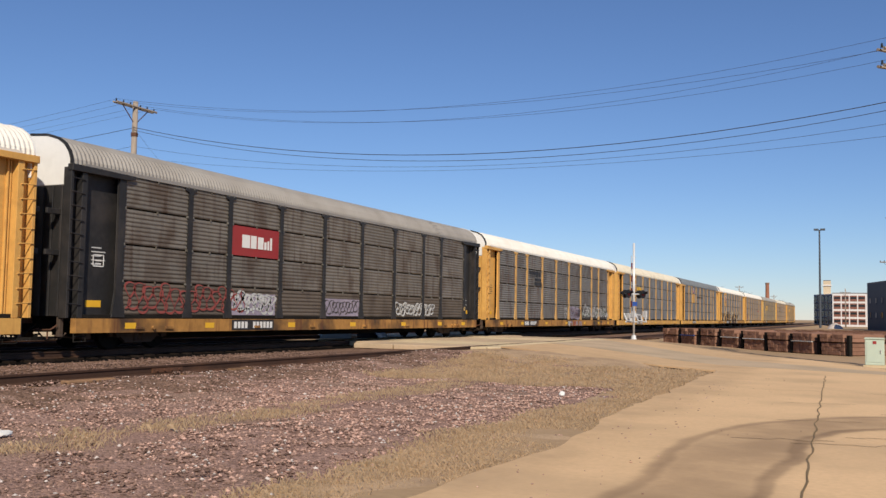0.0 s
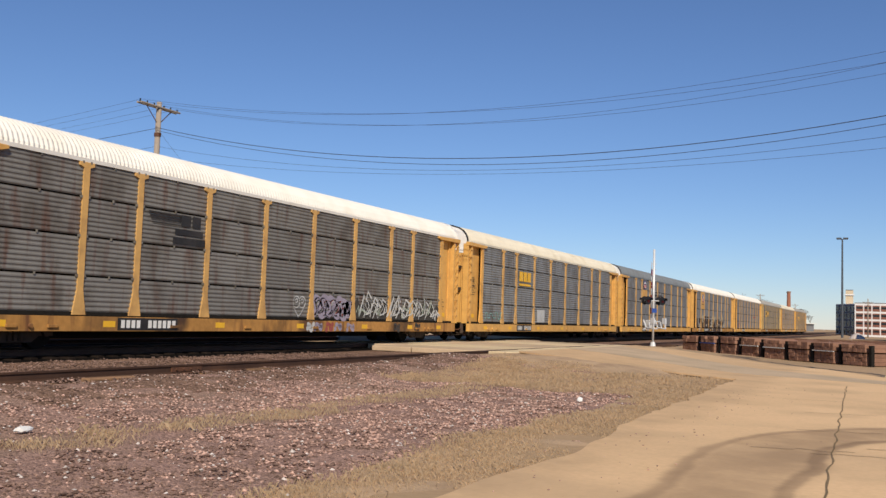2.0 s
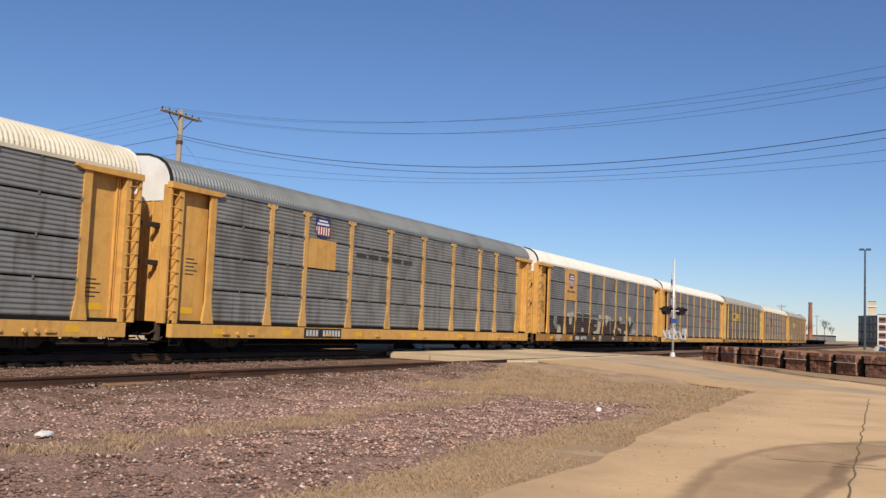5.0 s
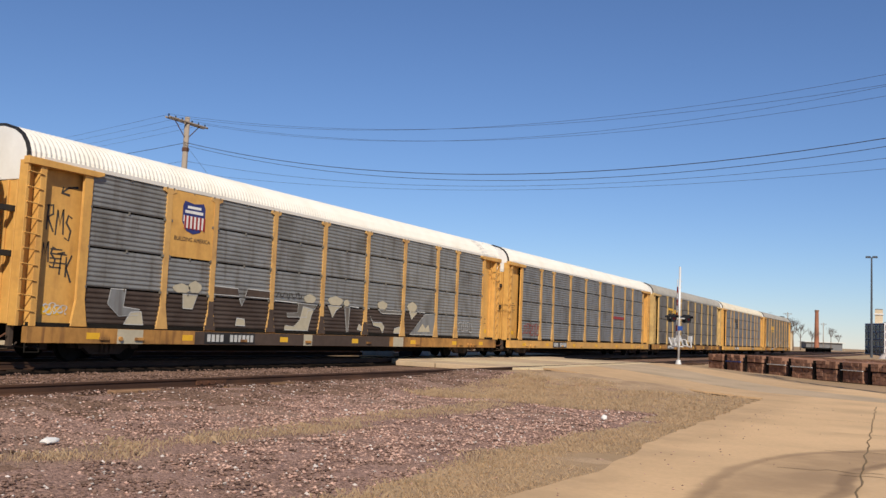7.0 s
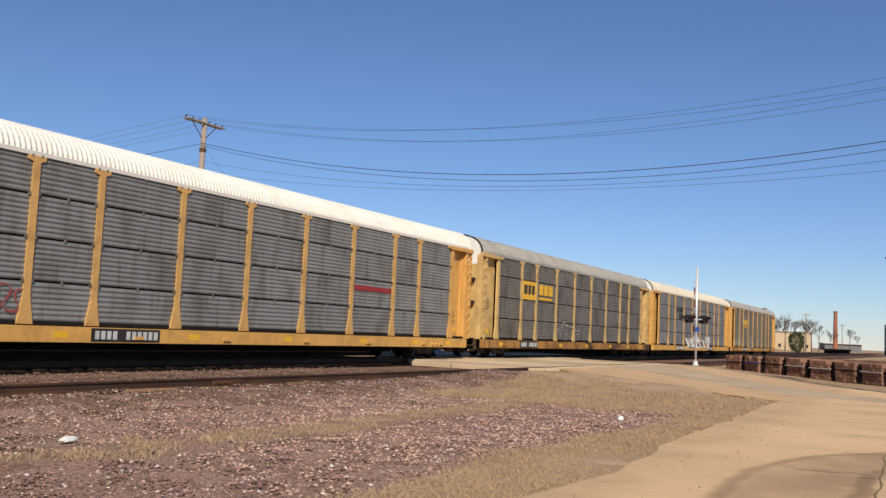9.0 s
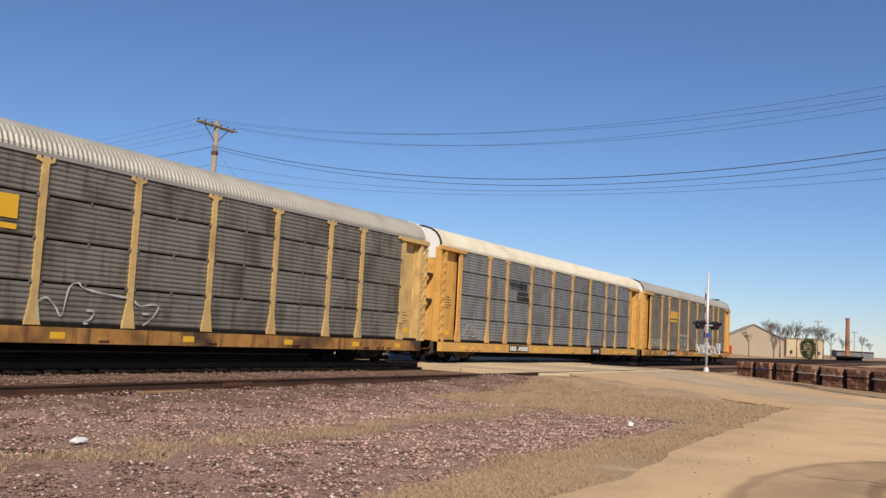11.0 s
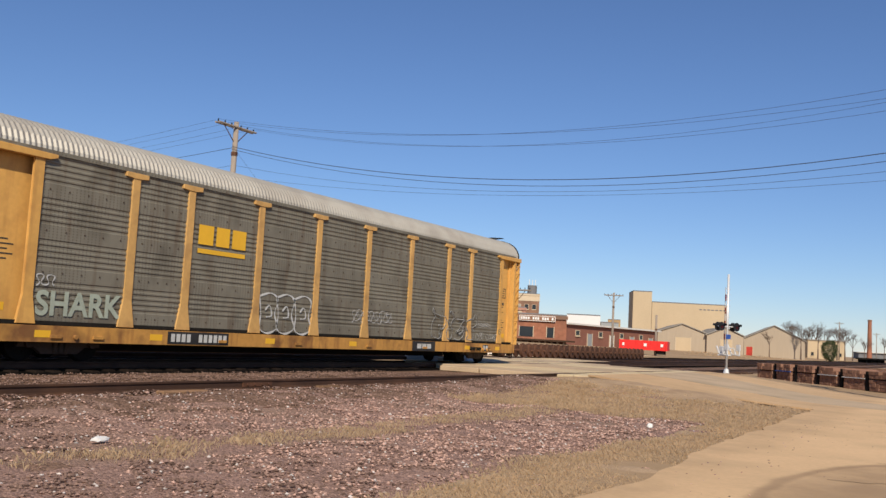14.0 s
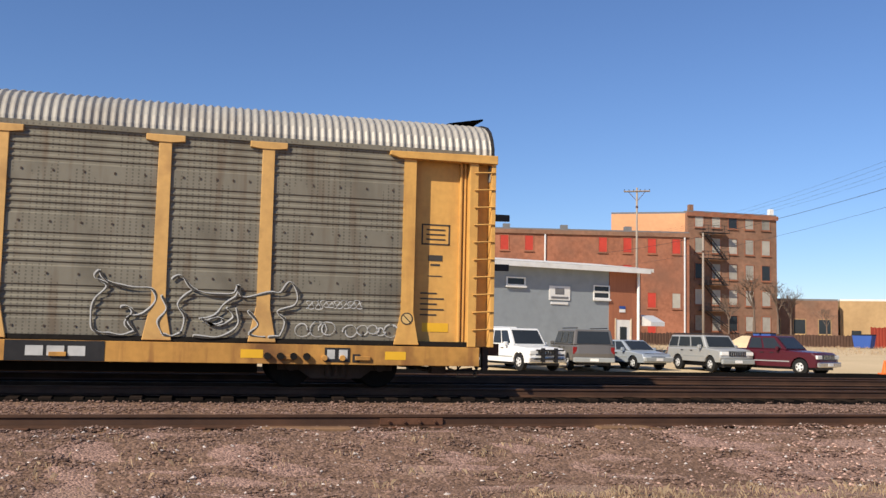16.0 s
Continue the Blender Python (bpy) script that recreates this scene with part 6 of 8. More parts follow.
def cabinet(name, x, y, z0, w, d, h, turn, mat, label, category="cabinet"):
    t = thing(name, label, category, pose(x, y, z0, 0, 0, turn))
    bm = bmesh.new(); box(bm, -w / 2, w / 2, -d / 2, d / 2, 0.05, h)
    part("body", bm, mat, t, bevel=0.015)
    bm = bmesh.new(); prism(bm, [(-w / 2 - 0.03, h), (w / 2 + 0.03, h), (w / 2, h + 0.05), (-w / 2, h + 0.05)], "y", -d / 2 - 0.03, d / 2 + 0.03)
    part("lid", bm, mat, t)
    bm = bmesh.new(); box(bm, -w / 2 - 0.06, w / 2 + 0.06, -d / 2 - 0.06, d / 2 + 0.06, -0.15, 0.05)
    part("plinth", bm, M["cross_panel"], t)
    bm = bmesh.new(); box(bm, -w * 0.42, w * 0.42, -d / 2 - 0.012, -d / 2 - 0.002, 0.15, h - 0.08)
    door = part("door", bm, mat, t, bevel=0.003)
    bm = bmesh.new(); rod(bm, (w * 0.32, -d / 2 - 0.05, h * 0.5), (w * 0.32, -d / 2 - 0.05, h * 0.62), 0.015, 6)
    part("handle", bm, M["alu"], door)
    return t, door


cb, cd = cabinet("service_cabinet", 0.16, 36.1, -0.42, 0.62, 0.45, 0.95, 0, M["green_box"], "small pale green service cabinet beside a pole")
bm = bmesh.new(); box(bm, -0.06, 0.06, -0.245, -0.238, 0.78, 0.88); part("red_label", bm, M["red_paint"], cd, "red warning label")
bungalow, bd = cabinet("signal_bungalow", -24.3, 40.4, -0.2, 1.5, 1.2, 1.85, 40, M["grey_metal"], "grey metal signal bungalow beside the crossing")
bm = bmesh.new(); box(bm, -0.25, 0.15, -0.625, -0.614, 1.25, 1.6); part("notice", bm, M["white_paint"], bd, "white notice")
p = polar(47.3, 39.5)
t = thing("switch_marker", "small yellow trackside marker on a stake", "marker", pose(p.x, p.y, -0.1))
bm = bmesh.new(); rod(bm, (0, 0, -0.2), (0, 0, 0.7), 0.03, 6); part("stake", bm, M["steel_rust"], t)
bm = bmesh.new(); rod(bm, (0, -0.02, 0.75), (0, 0.02, 0.75), 0.17, 8); part("target", bm, M["gold_paint"], t)
t = thing("switch_machine", "dark low switch machine on the ties", "switch machine", pose(*polar(48.3, 39, -0.1)))
bm = bmesh.new(); box(bm, -0.35, 0.35, -0.2, 0.2, -0.1, 0.2); part("housing", bm, M["under"], t, bevel=0.04)
t = thing("traffic_cone", "small orange traffic cone on the lot", "cone", pose(*polar(50.2, 40, -0.02)))
bm = bmesh.new(); rod(bm, (0, 0, 0), (0, 0, 0.5), 0.13, 10, 0.03); box(bm, -0.18, 0.18, -0.18, 0.18, -0.03, 0.02); part("body", bm, M["orange"], t)


# ---------------------------------------------------------------- piles of ties
def tie_bundle(m, seed, strap):
    rng = random.Random(seed)
    t = thing("tie_bundle", "strapped bundle of used brown railway ties", "tie bundle", m, "bundles of ties")
    lean, slip = rng.uniform(-0.8, 0.8), rng.uniform(-0.05, 0.05)
    for r in range(5):
        for c in range(6):
            if r == 4 and rng.random() < 0.15:
                continue
            up = r > 2
            piece("tie", END_TIE, M["tie_used"], t, pose(-0.6 + c * 0.232 + slip * up, rng.uniform(-0.02, 0.02) - 0.05 * up, 0.1 + r * 0.181 + 0.05 * up, 0, lean * up, rng.uniform(-0.5, 0.5)))
    for x in (-0.45, 0.45):
        bm = bmesh.new(); box(bm, x - 0.05, x + 0.05, -1.22, 1.22, 0.555, 0.6); part("spacer", bm, M["tie"], t)
    for y in (-1.31,):
        bm = bmesh.new(); box(bm, -0.745, 0.745, y - 0.07, y + 0.012, 0.56, 0.6) if strap else box(bm, -0.12, 0.0, -1.2, 1.2, 0.98, 1.0)
        part("strap", bm, M["blue_bin"] if strap == 2 else M["alu"] if strap else M["steel_rust"], t)
    return t


bm = bmesh.new(); box(bm, -0.112, 0.112, -1.28, 1.28, -0.088, 0.088)
END_TIE = finish(bm, "tie", 0.012)
row_a, row_b = Vector((-11.3, 56.6)), Vector((-0.9, 46.2))
along = (row_b - row_a).normalized()
back = Vector((-along.y, along.x))
turn = math.degrees(math.atan2(along.y, along.x))
seed = 0
for r in range(5):
    for k in range(8):
        if r > 2 and k > 5:
            continue
        q = row_a + along * (0.8 + k * 1.85) + back * (1.3 + r * 3.0)
        tie_bundle(pose(q.x, q.y, ground_z(q.x, q.y) + 0.02, 0, 0, turn + random.uniform(-4, 4)), seed, (0, 2, 0, 1, 1, 0, 1, 0)[k] if r == 0 else 0)
        seed += 1
for k, (az, d) in enumerate(((0.2, 60), (-1.0, 58), (-3.6, 47), (-5.2, 46), (-2.4, 62), (-6.8, 48))):
    q = polar(az, d)
    tie_bundle(pose(q.x, q.y, ground_z(q.x, q.y) + 0.02, 0, 0, 80 + 20 * k), 100 + k, 0)
for k in range(8):
    q = row_a + along * (1.72 + k * 1.85) + back * 0.15
    bm = bmesh.new(); box(bm, -0.09, 0.09, -0.09, 0.09, -0.15, 0.95)
    tagged(part("stake", bm, M["under"], bevel=0.01, m=pose(q.x, q.y, ground_z(q.x, q.y), 0, 0, turn)), "dark upright timber stake between tie bundles", "stake")

# wheelsets stored on the siding, a red gondola and sacks beyond
for k in range(25):
    t = thing("stored_wheelset", "rusty spare railway wheelset standing on the siding", "wheelset", pose(-25.48, 53.5 + k * 0.98, 0.45), "stored wheelsets")
    piece("axle", wheelset_mesh(), M["steel_rust"], t, pose(0, 0, 0, random.uniform(0, 60)))
t = thing("red_gondola", "bright red low rail gondola with white marks", "rail car", pose(*polar(17.65, 118, 0.3), 0, 0, 10))
bm = bmesh.new()
for a in ((-2.9, 2.9, -1.2, -1.1), (-2.9, 2.9, 1.1, 1.2), (-2.9, -2.8, -1.1, 1.1), (2.8, 2.9, -1.1, 1.1), ):
    box(bm, *a, 0.35, 1.5)
box(bm, -2.8, 2.8, -1.1, 1.1, 0.35, 0.45)
part("body", bm, M["red_bright"], t)
for k in range(7):
    bm = bmesh.new(); x = -2.7 + k * 0.9; box(bm, x, x + 0.1, -1.26, -1.2, 0.35, 1.5); part("rib", bm, M["red_bright"], t)
for x, w in ((0.1, 0.35), (2.1, 0.3), (-2.5, 0.25)):
    bm = bmesh.new(); box(bm, x, x + w, -1.285, -1.265, 0.8, 1.15); part("white_mark", bm, M["white_paint"], t)
for x in (-2.0, 2.0):
    bm = bmesh.new(); box(bm, x - 0.5, x + 0.5, -0.9, 0.9, -0.1, 0.35); part("truck", bm, M["under"], t)
for k in range(9):
    q = polar(30.0 - k * 0.5, 58 + k)
    bm = bmesh.new(); box(bm, -0.55, 0.55, -0.35, 0.35, 0, 0.75)
    ob = part("concrete_block", bm, M["white_paint"], bevel=0.05, m=pose(q.x, q.y, ground_z(q.x, q.y) + 0.04, 0, 0, 60 + 5 * (k % 3)))
    tagged(ob, "white stained concrete block", "concrete block", "concrete blocks")
for k, (az, d) in enumerate(((29.0, 46), (28.4, 46.5), (28.7, 47.3), (33.6, 50), (32.7, 50.5), (34.2, 51))):
    q = polar(az, d)
    bm = bmesh.new(); bmesh.ops.create_icosphere(bm, subdivisions=3, radius=1)
    for v in bm.verts:
        v.co = Vector((v.co.x * 0.55, v.co.y * 0.4, max(-0.3, v.co.z) * 0.35)) * (1 + 0.3 * noise.noise(v.co * 1.6 + Vector((k * 7, 0, 0))))
    tagged(part("sack", bm, M["sack"] if k % 3 else M["under"], smooth=True, m=pose(q.x, q.y, ground_z(q.x, q.y) + 0.12)), "slumped sack of rubbish on the ground", "sack")


# ---------------------------------------------------------------- vehicles
def vehicle(name, label, m, length, width, profile, cabin, paint, wheels=0.36, rack=False, bed=None, guard=False):
    """A road vehicle, front at +x. profile: body outline (x, z); cabin: (x of windscreen foot, of its top, of rear top, of rear foot, belt, roof)."""
    t = thing(name, label, "vehicle", m, "parked vehicles")
    hw = width / 2
    axles = (length / 2 - 0.88, -length / 2 + 0.98)
    low = min(z for _, z in profile)
    rim = wheels + 0.07
    lower = []
    for x in sorted(axles):
        a0 = math.asin((low - wheels) / rim)
        lower += [(x + rim * math.cos(a), wheels + rim * math.sin(a)) for a in [math.pi - a0 - (math.pi - 2 * a0) * k / 10 for k in range(11)]]
    outline = [profile[0]] + lower + list(profile[1:])
    bm = bmesh.new()
    rings = []
    for y, pinch, drop in ((-hw, 0.965, 0.08), (-hw + 0.04, 0.98, 0.03), (-hw * 0.72, 0.998, 0.0), (0, 1.006, -0.012), (hw * 0.72, 0.998, 0.0), (hw - 0.04, 0.98, 0.03), (hw, 0.965, 0.08)):
        ring = []
        for x, z in outline:
            end = abs(x) > length / 2 - 0.35
            ring.append(bm.verts.new((x * pinch if end else x, y, z - drop if z > 0.85 else z)))
        rings.append(ring)
    n = len(outline)
    for p, q in zip(rings, rings[1:]):
        for k in range(n):
            bm.faces.new((p[k], p[(k + 1) % n], q[(k + 1) % n], q[k]))
    bm.faces.new(rings[0]); bm.faces.new(rings[-1][::-1])
    part("body", bm, paint, t)
    bm = bmesh.new(); box(bm, -length / 2 + 0.2, length / 2 - 0.2, -hw + 0.24, hw - 0.24, 0.26, 0.8)
    part("chassis", bm, M["black_plastic"], t)
    bm = bmesh.new()
    for s in (-1, 1):
        box(bm, min(axles) + rim + 0.05, max(axles) - rim - 0.05, *sorted((s * (hw - 0.01), s * (hw + 0.012))), low + 0.22, low + 0.27)
    part("side_moulding", bm, M["grey_metal"], t)
    f0, f1, r1, r0, belt, roof = cabin
    bm = bmesh.new()
    def ring(x, z, y): return bm.verts.new((x, y, z))
    tuck = 0.16
    lo = [(f0, belt, -hw + 0.04), (f0, belt, hw - 0.04), (r0, belt, hw - 0.04), (r0, belt, -hw + 0.04)]
    hi = [(f1, roof, -hw + tuck), (f1, roof, hw - tuck), (r1, roof, hw - tuck), (r1, roof, -hw + tuck)]
    L0, H0 = [ring(*p) for p in lo], [ring(*p) for p in hi]
    bm.faces.new(H0); bm.faces.new(L0[::-1])
    for i in range(4):
        bm.faces.new((L0[i], L0[(i + 1) % 4], H0[(i + 1) % 4], H0[i]))
    part("cabin", bm, paint, t, bevel=0.05)
    def pane(name, a, b, c, d, push):
        bm = bmesh.new()
        pts = [Vector((p[0], p[2], p[1])) for p in (a, b, c, d)]
        n = (pts[1] - pts[0]).cross(pts[3] - pts[0]).normalized()
        if n.dot(push) < 0:
            n = -n
        bm.faces.new([bm.verts.new(p + n * 0.012) for p in pts])
        ext = bmesh.ops.extrude_face_region(bm, geom=list(bm.faces))
        for v in ext["geom"]:
            if isinstance(v, bmesh.types.BMVert):
                v.co += n * 0.01
        part(name, bm, M["glass_dark"], t)
    def mixp(p, q, k): return tuple(a + (b - a) * k for a, b in zip(p, q))
    for i, nm, push in ((0, "windscreen", Vector((1, 0, 0.3))), (2, "rear_window", Vector((-1, 0, 0.3)))):
        a, b, c, d = lo[i], lo[i + 1], hi[i + 1], hi[i]
        e = 0.08
        p = [mixp(mixp(a, b, e), mixp(d, c, e), 0.1), mixp(mixp(b, a, e), mixp(c, d, e), 0.1), mixp(mixp(b, a, e), mixp(c, d, e), 0.88), mixp(mixp(a, b, e), mixp(d, c, e), 0.88)]
        pane(nm, *p, push)
    span = [0.06, 0.36, 0.4, 0.7, 0.74, 0.96] if r0 < f0 - 2.2 else [0.08, 0.52, 0.57, 0.93]
    for s, (la, lb, hb, ha) in ((-1, (lo[0], lo[3], hi[3], hi[0])), (1, (lo[1], lo[2], hi[2], hi[1]))):
        for k in range(0, len(span), 2):
            a, b = span[k], span[k + 1]
            p = [mixp(mixp(la, lb, a), mixp(ha, hb, a), 0.12), mixp(mixp(la, lb, b), mixp(ha, hb, b), 0.12), mixp(mixp(la, lb, b), mixp(ha, hb, b), 0.86), mixp(mixp(la, lb, a), mixp(ha, hb, a), 0.86)]
            pane("side_window", *p, Vector((0, s, 0.2)))
        bm = bmesh.new(); box(bm, f0 - 0.45, f0 - 0.3, *sorted((s * (hw + 0.02), s * (hw + 0.2))), belt - 0.02, belt + 0.16)
        part("mirror", bm, paint, t, bevel=0.03)
        for k in (0.38, 0.62):
            bm = bmesh.new(); x = f0 + (r0 - f0) * k; box(bm, x, x + 0.18, *sorted((s * (hw + 0.004), s * (hw + 0.03))), belt - 0.14, belt - 0.1)
            part("door_handle", bm, M["black_plastic"], t)
    front, rear = length / 2, -length / 2
    for x in axles:
        for s in (-1, 1):
            bm = bmesh.new(); rod(bm, (0, s * (hw - 0.22), 0), (0, s * (hw - 0.03), 0), wheels, 24); rod(bm, (0, s * (hw - 0.04), 0), (0, s * (hw - 0.005), 0), wheels * 0.92, 24, wheels * 0.72)
            w = part("wheel", bm, M["rubber"], t, m=pose(x, 0, wheels))
            bm = bmesh.new(); rod(bm, (0, s * (hw - 0.03), 0), (0, s * (hw + 0.002), 0), wheels * 0.62, 18, wheels * 0.5)
            r = part("rim", bm, M["alu"], w)
            bm = bmesh.new()
            for k in range(5):
                a = math.tau * (k + 0.5) / 5
                rod(bm, (wheels * 0.36 * math.cos(a), s * hw, wheels * 0.36 * math.sin(a)), (wheels * 0.36 * math.cos(a), s * (hw + 0.006), wheels * 0.36 * math.sin(a)), wheels * 0.12, 8)
            part("rim_opening", bm, M["black_plastic"], r)
    nose = max(z for x, z in profile if x > front - 0.3)
    for s in (-1, 1):
        bm = bmesh.new(); box(bm, front - 0.16, front - 0.005, *sorted((s * (hw - 0.46), s * (hw - 0.03))), nose - 0.3, nose - 0.13)
        part("headlight", bm, M["lens"], t, bevel=0.02)
        bm = bmesh.new(); box(bm, rear - 0.005, rear + 0.1, *sorted((s * (hw - 0.2), s * (hw - 0.02))), 0.78, 1.1)
        part("tail_light", bm, M["lens_red"], t, bevel=0.01)
    bm = bmesh.new(); box(bm, front - 0.05, front + 0.015, -hw + 0.48, hw - 0.48, nose - 0.33, nose - 0.1)
    part("grille", bm, M["black_plastic"], t)
    bm = bmesh.new()
    for k in range(7):
        y = -hw + 0.55 + k * (2 * hw - 1.14) / 6
        box(bm, front + 0.015, front + 0.022, y, y + 0.04, nose - 0.31, nose - 0.12)
    part("grille_bar", bm, M["chrome"] if rack or bed else paint, t)
    for x, e in ((front, 0.1), (rear, -0.1)):
        bm = bmesh.new(); box(bm, *sorted((x - e * 0.5, x + e)), -hw + 0.03, hw - 0.03, 0.4, 0.62)
        part("bumper", bm, M["chrome"] if bed else M["grey_metal"], t, bevel=0.03)
    bm = bmesh.new(); box(bm, front + 0.1, front + 0.115, -0.2, 0.2, 0.45, 0.58); part("plate", bm, M["white_paint"], t)
    bm = bmesh.new(); box(bm, rear - 0.115, rear - 0.1, -0.2, 0.2, 0.45, 0.58); part("plate", bm, M["white_paint"], t)
    if rack:
        for s in (-1, 1):
            bm = bmesh.new(); rod(bm, (f1 - 0.3, s * (hw - 0.3), roof + 0.07), (r1 + 0.1, s * (hw - 0.3), roof + 0.07), 0.025, 6)
            part("roof_rail", bm, M["black_plastic"], t)
    if bed:
        bm = bmesh.new(); box(bm, bed[0], bed[1], -hw + 0.1, hw - 0.1, bed[2], bed[2] + 0.012)
        part("bed_floor", bm, M["black_plastic"], t)
    if guard:
        bm = bmesh.new()
        for z in (0.55, 0.75, 0.95):
            rod(bm, (front + 0.16, -hw + 0.25, z), (front + 0.16, hw - 0.25, z), 0.035, 8)
        for s in (-1, 1):
            box(bm, front + 0.05, front + 0.2, s * 0.35 - 0.06, s * 0.35 + 0.06, 0.4, 1.05)
        part("grille_guard", bm, M["black_plastic"], t)
    return t


def lot_pose(az, d, turn):
    q = polar(az, d)
    return pose(q.x, q.y, ground_z(q.x, q.y) + 0.05, 0, 0, turn)


PICKUP = [(-2.75, 0.42), (2.7, 0.38), (2.75, 0.6), (2.72, 0.95), (2.55, 1.06), (1.25, 1.14), (1.2, 1.18), (-2.72, 1.16), (-2.78, 0.7)]
vehicle("pickup_truck", "maroon pickup truck parked on the sandy lot", lot_pose(56.1, 48.0, 24), 5.9, 1.95, [(x * 5.9 / 5.5, z) for x, z in PICKUP], (1.4, 0.75, -0.55, -0.75, 1.13, 1.78), M["car_maroon"], 0.38, bed=(-2.75, -0.85, 1.155))
JEEP = [(-2.3, 0.5), (2.2, 0.48), (2.28, 0.7), (2.25, 1.02), (2.05, 1.1), (1.0, 1.16), (-2.28, 1.14), (-2.35, 0.75)]
vehicle("sport_utility_vehicle", "silver boxy sport utility vehicle parked on the lot", lot_pose(59.5, 48.5, 4), 4.6, 1.86, JEEP, (1.1, 0.62, -2.1, -2.3, 1.12, 1.74), M["car_silver"], 0.37, rack=True)
SEDAN = [(-2.3, 0.4), (2.25, 0.36), (2.32, 0.55), (2.2, 0.76), (1.2, 0.92), (-1.6, 0.96), (-2.25, 0.95), (-2.35, 0.65)]
vehicle("sedan", "pale blue silver sedan parked between larger vehicles", lot_pose(64.1, 48.5, 12), 4.6, 1.75, SEDAN, (1.15, 0.35, -1.0, -1.75, 0.9, 1.42), M["car_blue"], 0.32)
SUBURBAN = [(-2.7, 0.48), (2.65, 0.46), (2.72, 0.7), (2.68, 1.02), (2.45, 1.12), (1.4, 1.2), (-2.68, 1.2), (-2.75, 0.8)]
vehicle("sport_utility_vehicle", "dark taupe long sport utility vehicle seen from its tailgate", lot_pose(67.0, 46.5, 171), 5.4, 2.0, SUBURBAN, (1.5, 0.9, -2.45, -2.65, 1.18, 1.9), M["car_taupe"], 0.38, rack=True)
vehicle("pickup_truck", "white work pickup truck with a black grille guard", lot_pose(70.9, 45.0, 14), 5.5, 2.0, PICKUP, (1.3, 0.75, -0.9, -1.05, 1.13, 1.92), M["car_white"], 0.4, bed=(-2.6, -1.15, 1.155), guard=True)
t = thing("truck_cap", "white service box standing on the truck bed", "truck box", lot_pose(70.9, 45.0, 14))
bm = bmesh.new(); box(bm, -2.7, -1.2, -0.95, 0.95, 1.17, 2.0); part("body", bm, M["car_white"], t, bevel=0.05)
q = polar(57.4, 62)
bm = bmesh.new(); rod(bm, (0, 0, 0), (0, 0, 1.2), 2.3, 16, 1.1); rod(bm, (0, 0, 1.2), (0, 0, 1.65), 1.1, 16, 0.25)
tagged(part("sand_mound", bm, M["sand"], m=pose(q.x, q.y, ground_z(q.x, q.y))), "heap of pale sand on the lot", "heap")
q = polar(35.4, 88)
t = thing("flatbed_trailer", "flatbed trailer carrying a white box and a grey container", "trailer", pose(q.x, q.y, ground_z(q.x, q.y) + 0.05, 0, 0, 37))
bm = bmesh.new(); box(bm, -4.2, 3.9, -1.2, 1.2, 0.95, 1.15); part("bed", bm, M["steel_rust"], t)
for k in range(7):
    bm = bmesh.new(); box(bm, -3.0 + k * 1.0, -2.5 + k * 1.0, -1.22, -1.2, 0.97, 1.13); part("reflector", bm, M["red_paint"] if k % 2 else M["white_paint"], t)
for x in (-2.2, -1.0):
    bm = bmesh.new(); rod(bm, (x, -1.15, 0.48), (x, 1.15, 0.48), 0.48, 16); part("wheel", bm, M["rubber"], t)
bm = bmesh.new(); box(bm, 3.1, 3.25, -0.9, 0.9, 0, 0.95); part("landing_leg", bm, M["under"], t)
t2 = thing("container", "grey ribbed freight container on a trailer", "container", pose(q.x, q.y, ground_z(q.x, q.y) + 0.05, 0, 0, 37))
bm = bmesh.new(); box(bm, -0.9, 3.6, -1.15, 1.15, 1.16, 3.2); part("body", bm, M["grey_metal"], t2)
bm = bmesh.new(); box(bm, 3.0, 3.55, -1.17, -1.15, 1.2, 3.15); part("end_door", bm, M["white_paint"], t2)
t3 = thing("equipment_box", "white metal equipment box on a trailer", "equipment box", pose(q.x, q.y, ground_z(q.x, q.y) + 0.05, 0, 0, 37))
bm = bmesh.new(); box(bm, -3.1, -1.0, -1.15, 1.15, 1.16, 3.3); part("body", bm, M["white_paint"], t3, bevel=0.04)


# ---------------------------------------------------------------- buildings
def front_frame(a, b, z0=0.0):
    """Origin at the front's left foot, x along the front, y into the building."""
    a, b = Vector(a), Vector(b)
    return pose(a.x, a.y, z0, 0, 0, math.degrees(math.atan2(b.y - a.y, b.x - a.x))), (b - a).xy.length


def window_on(parent, x, z, w, h, pane_mat, frame_mat, y=0.0, sill=True, arched=False):
    bm = bmesh.new()
    e = 0.09
    for r in ((x - e, x, z, z + h), (x + w, x + w + e, z, z + h), (x - e, x + w + e, z + h, z + h + e), (x - e, x + w + e, z - e, z)):
        box(bm, r[0], r[1], y - 0.07, y, r[2], r[3])
    if arched:
        prism(bm, [(x - e, z + h + e), (x + w + e, z + h + e), (x + w * 0.75, z + h + 0.45), (x + w * 0.25, z + h + 0.45)], "y", y - 0.07, y)
    fr = part("window", bm, frame_mat, parent)
    bm = bmesh.new(); box(bm, x, x + w, y - 0.03, y - 0.004, z, z + h)
    part("pane", bm, pane_mat, fr)
    if sill:
        bm = bmesh.new(); box(bm, x - 0.15, x + w + 0.15, y - 0.16, y - 0.072, z - 0.22, z - e - 0.002)
        part("sill", bm, frame_mat, fr)
    return fr


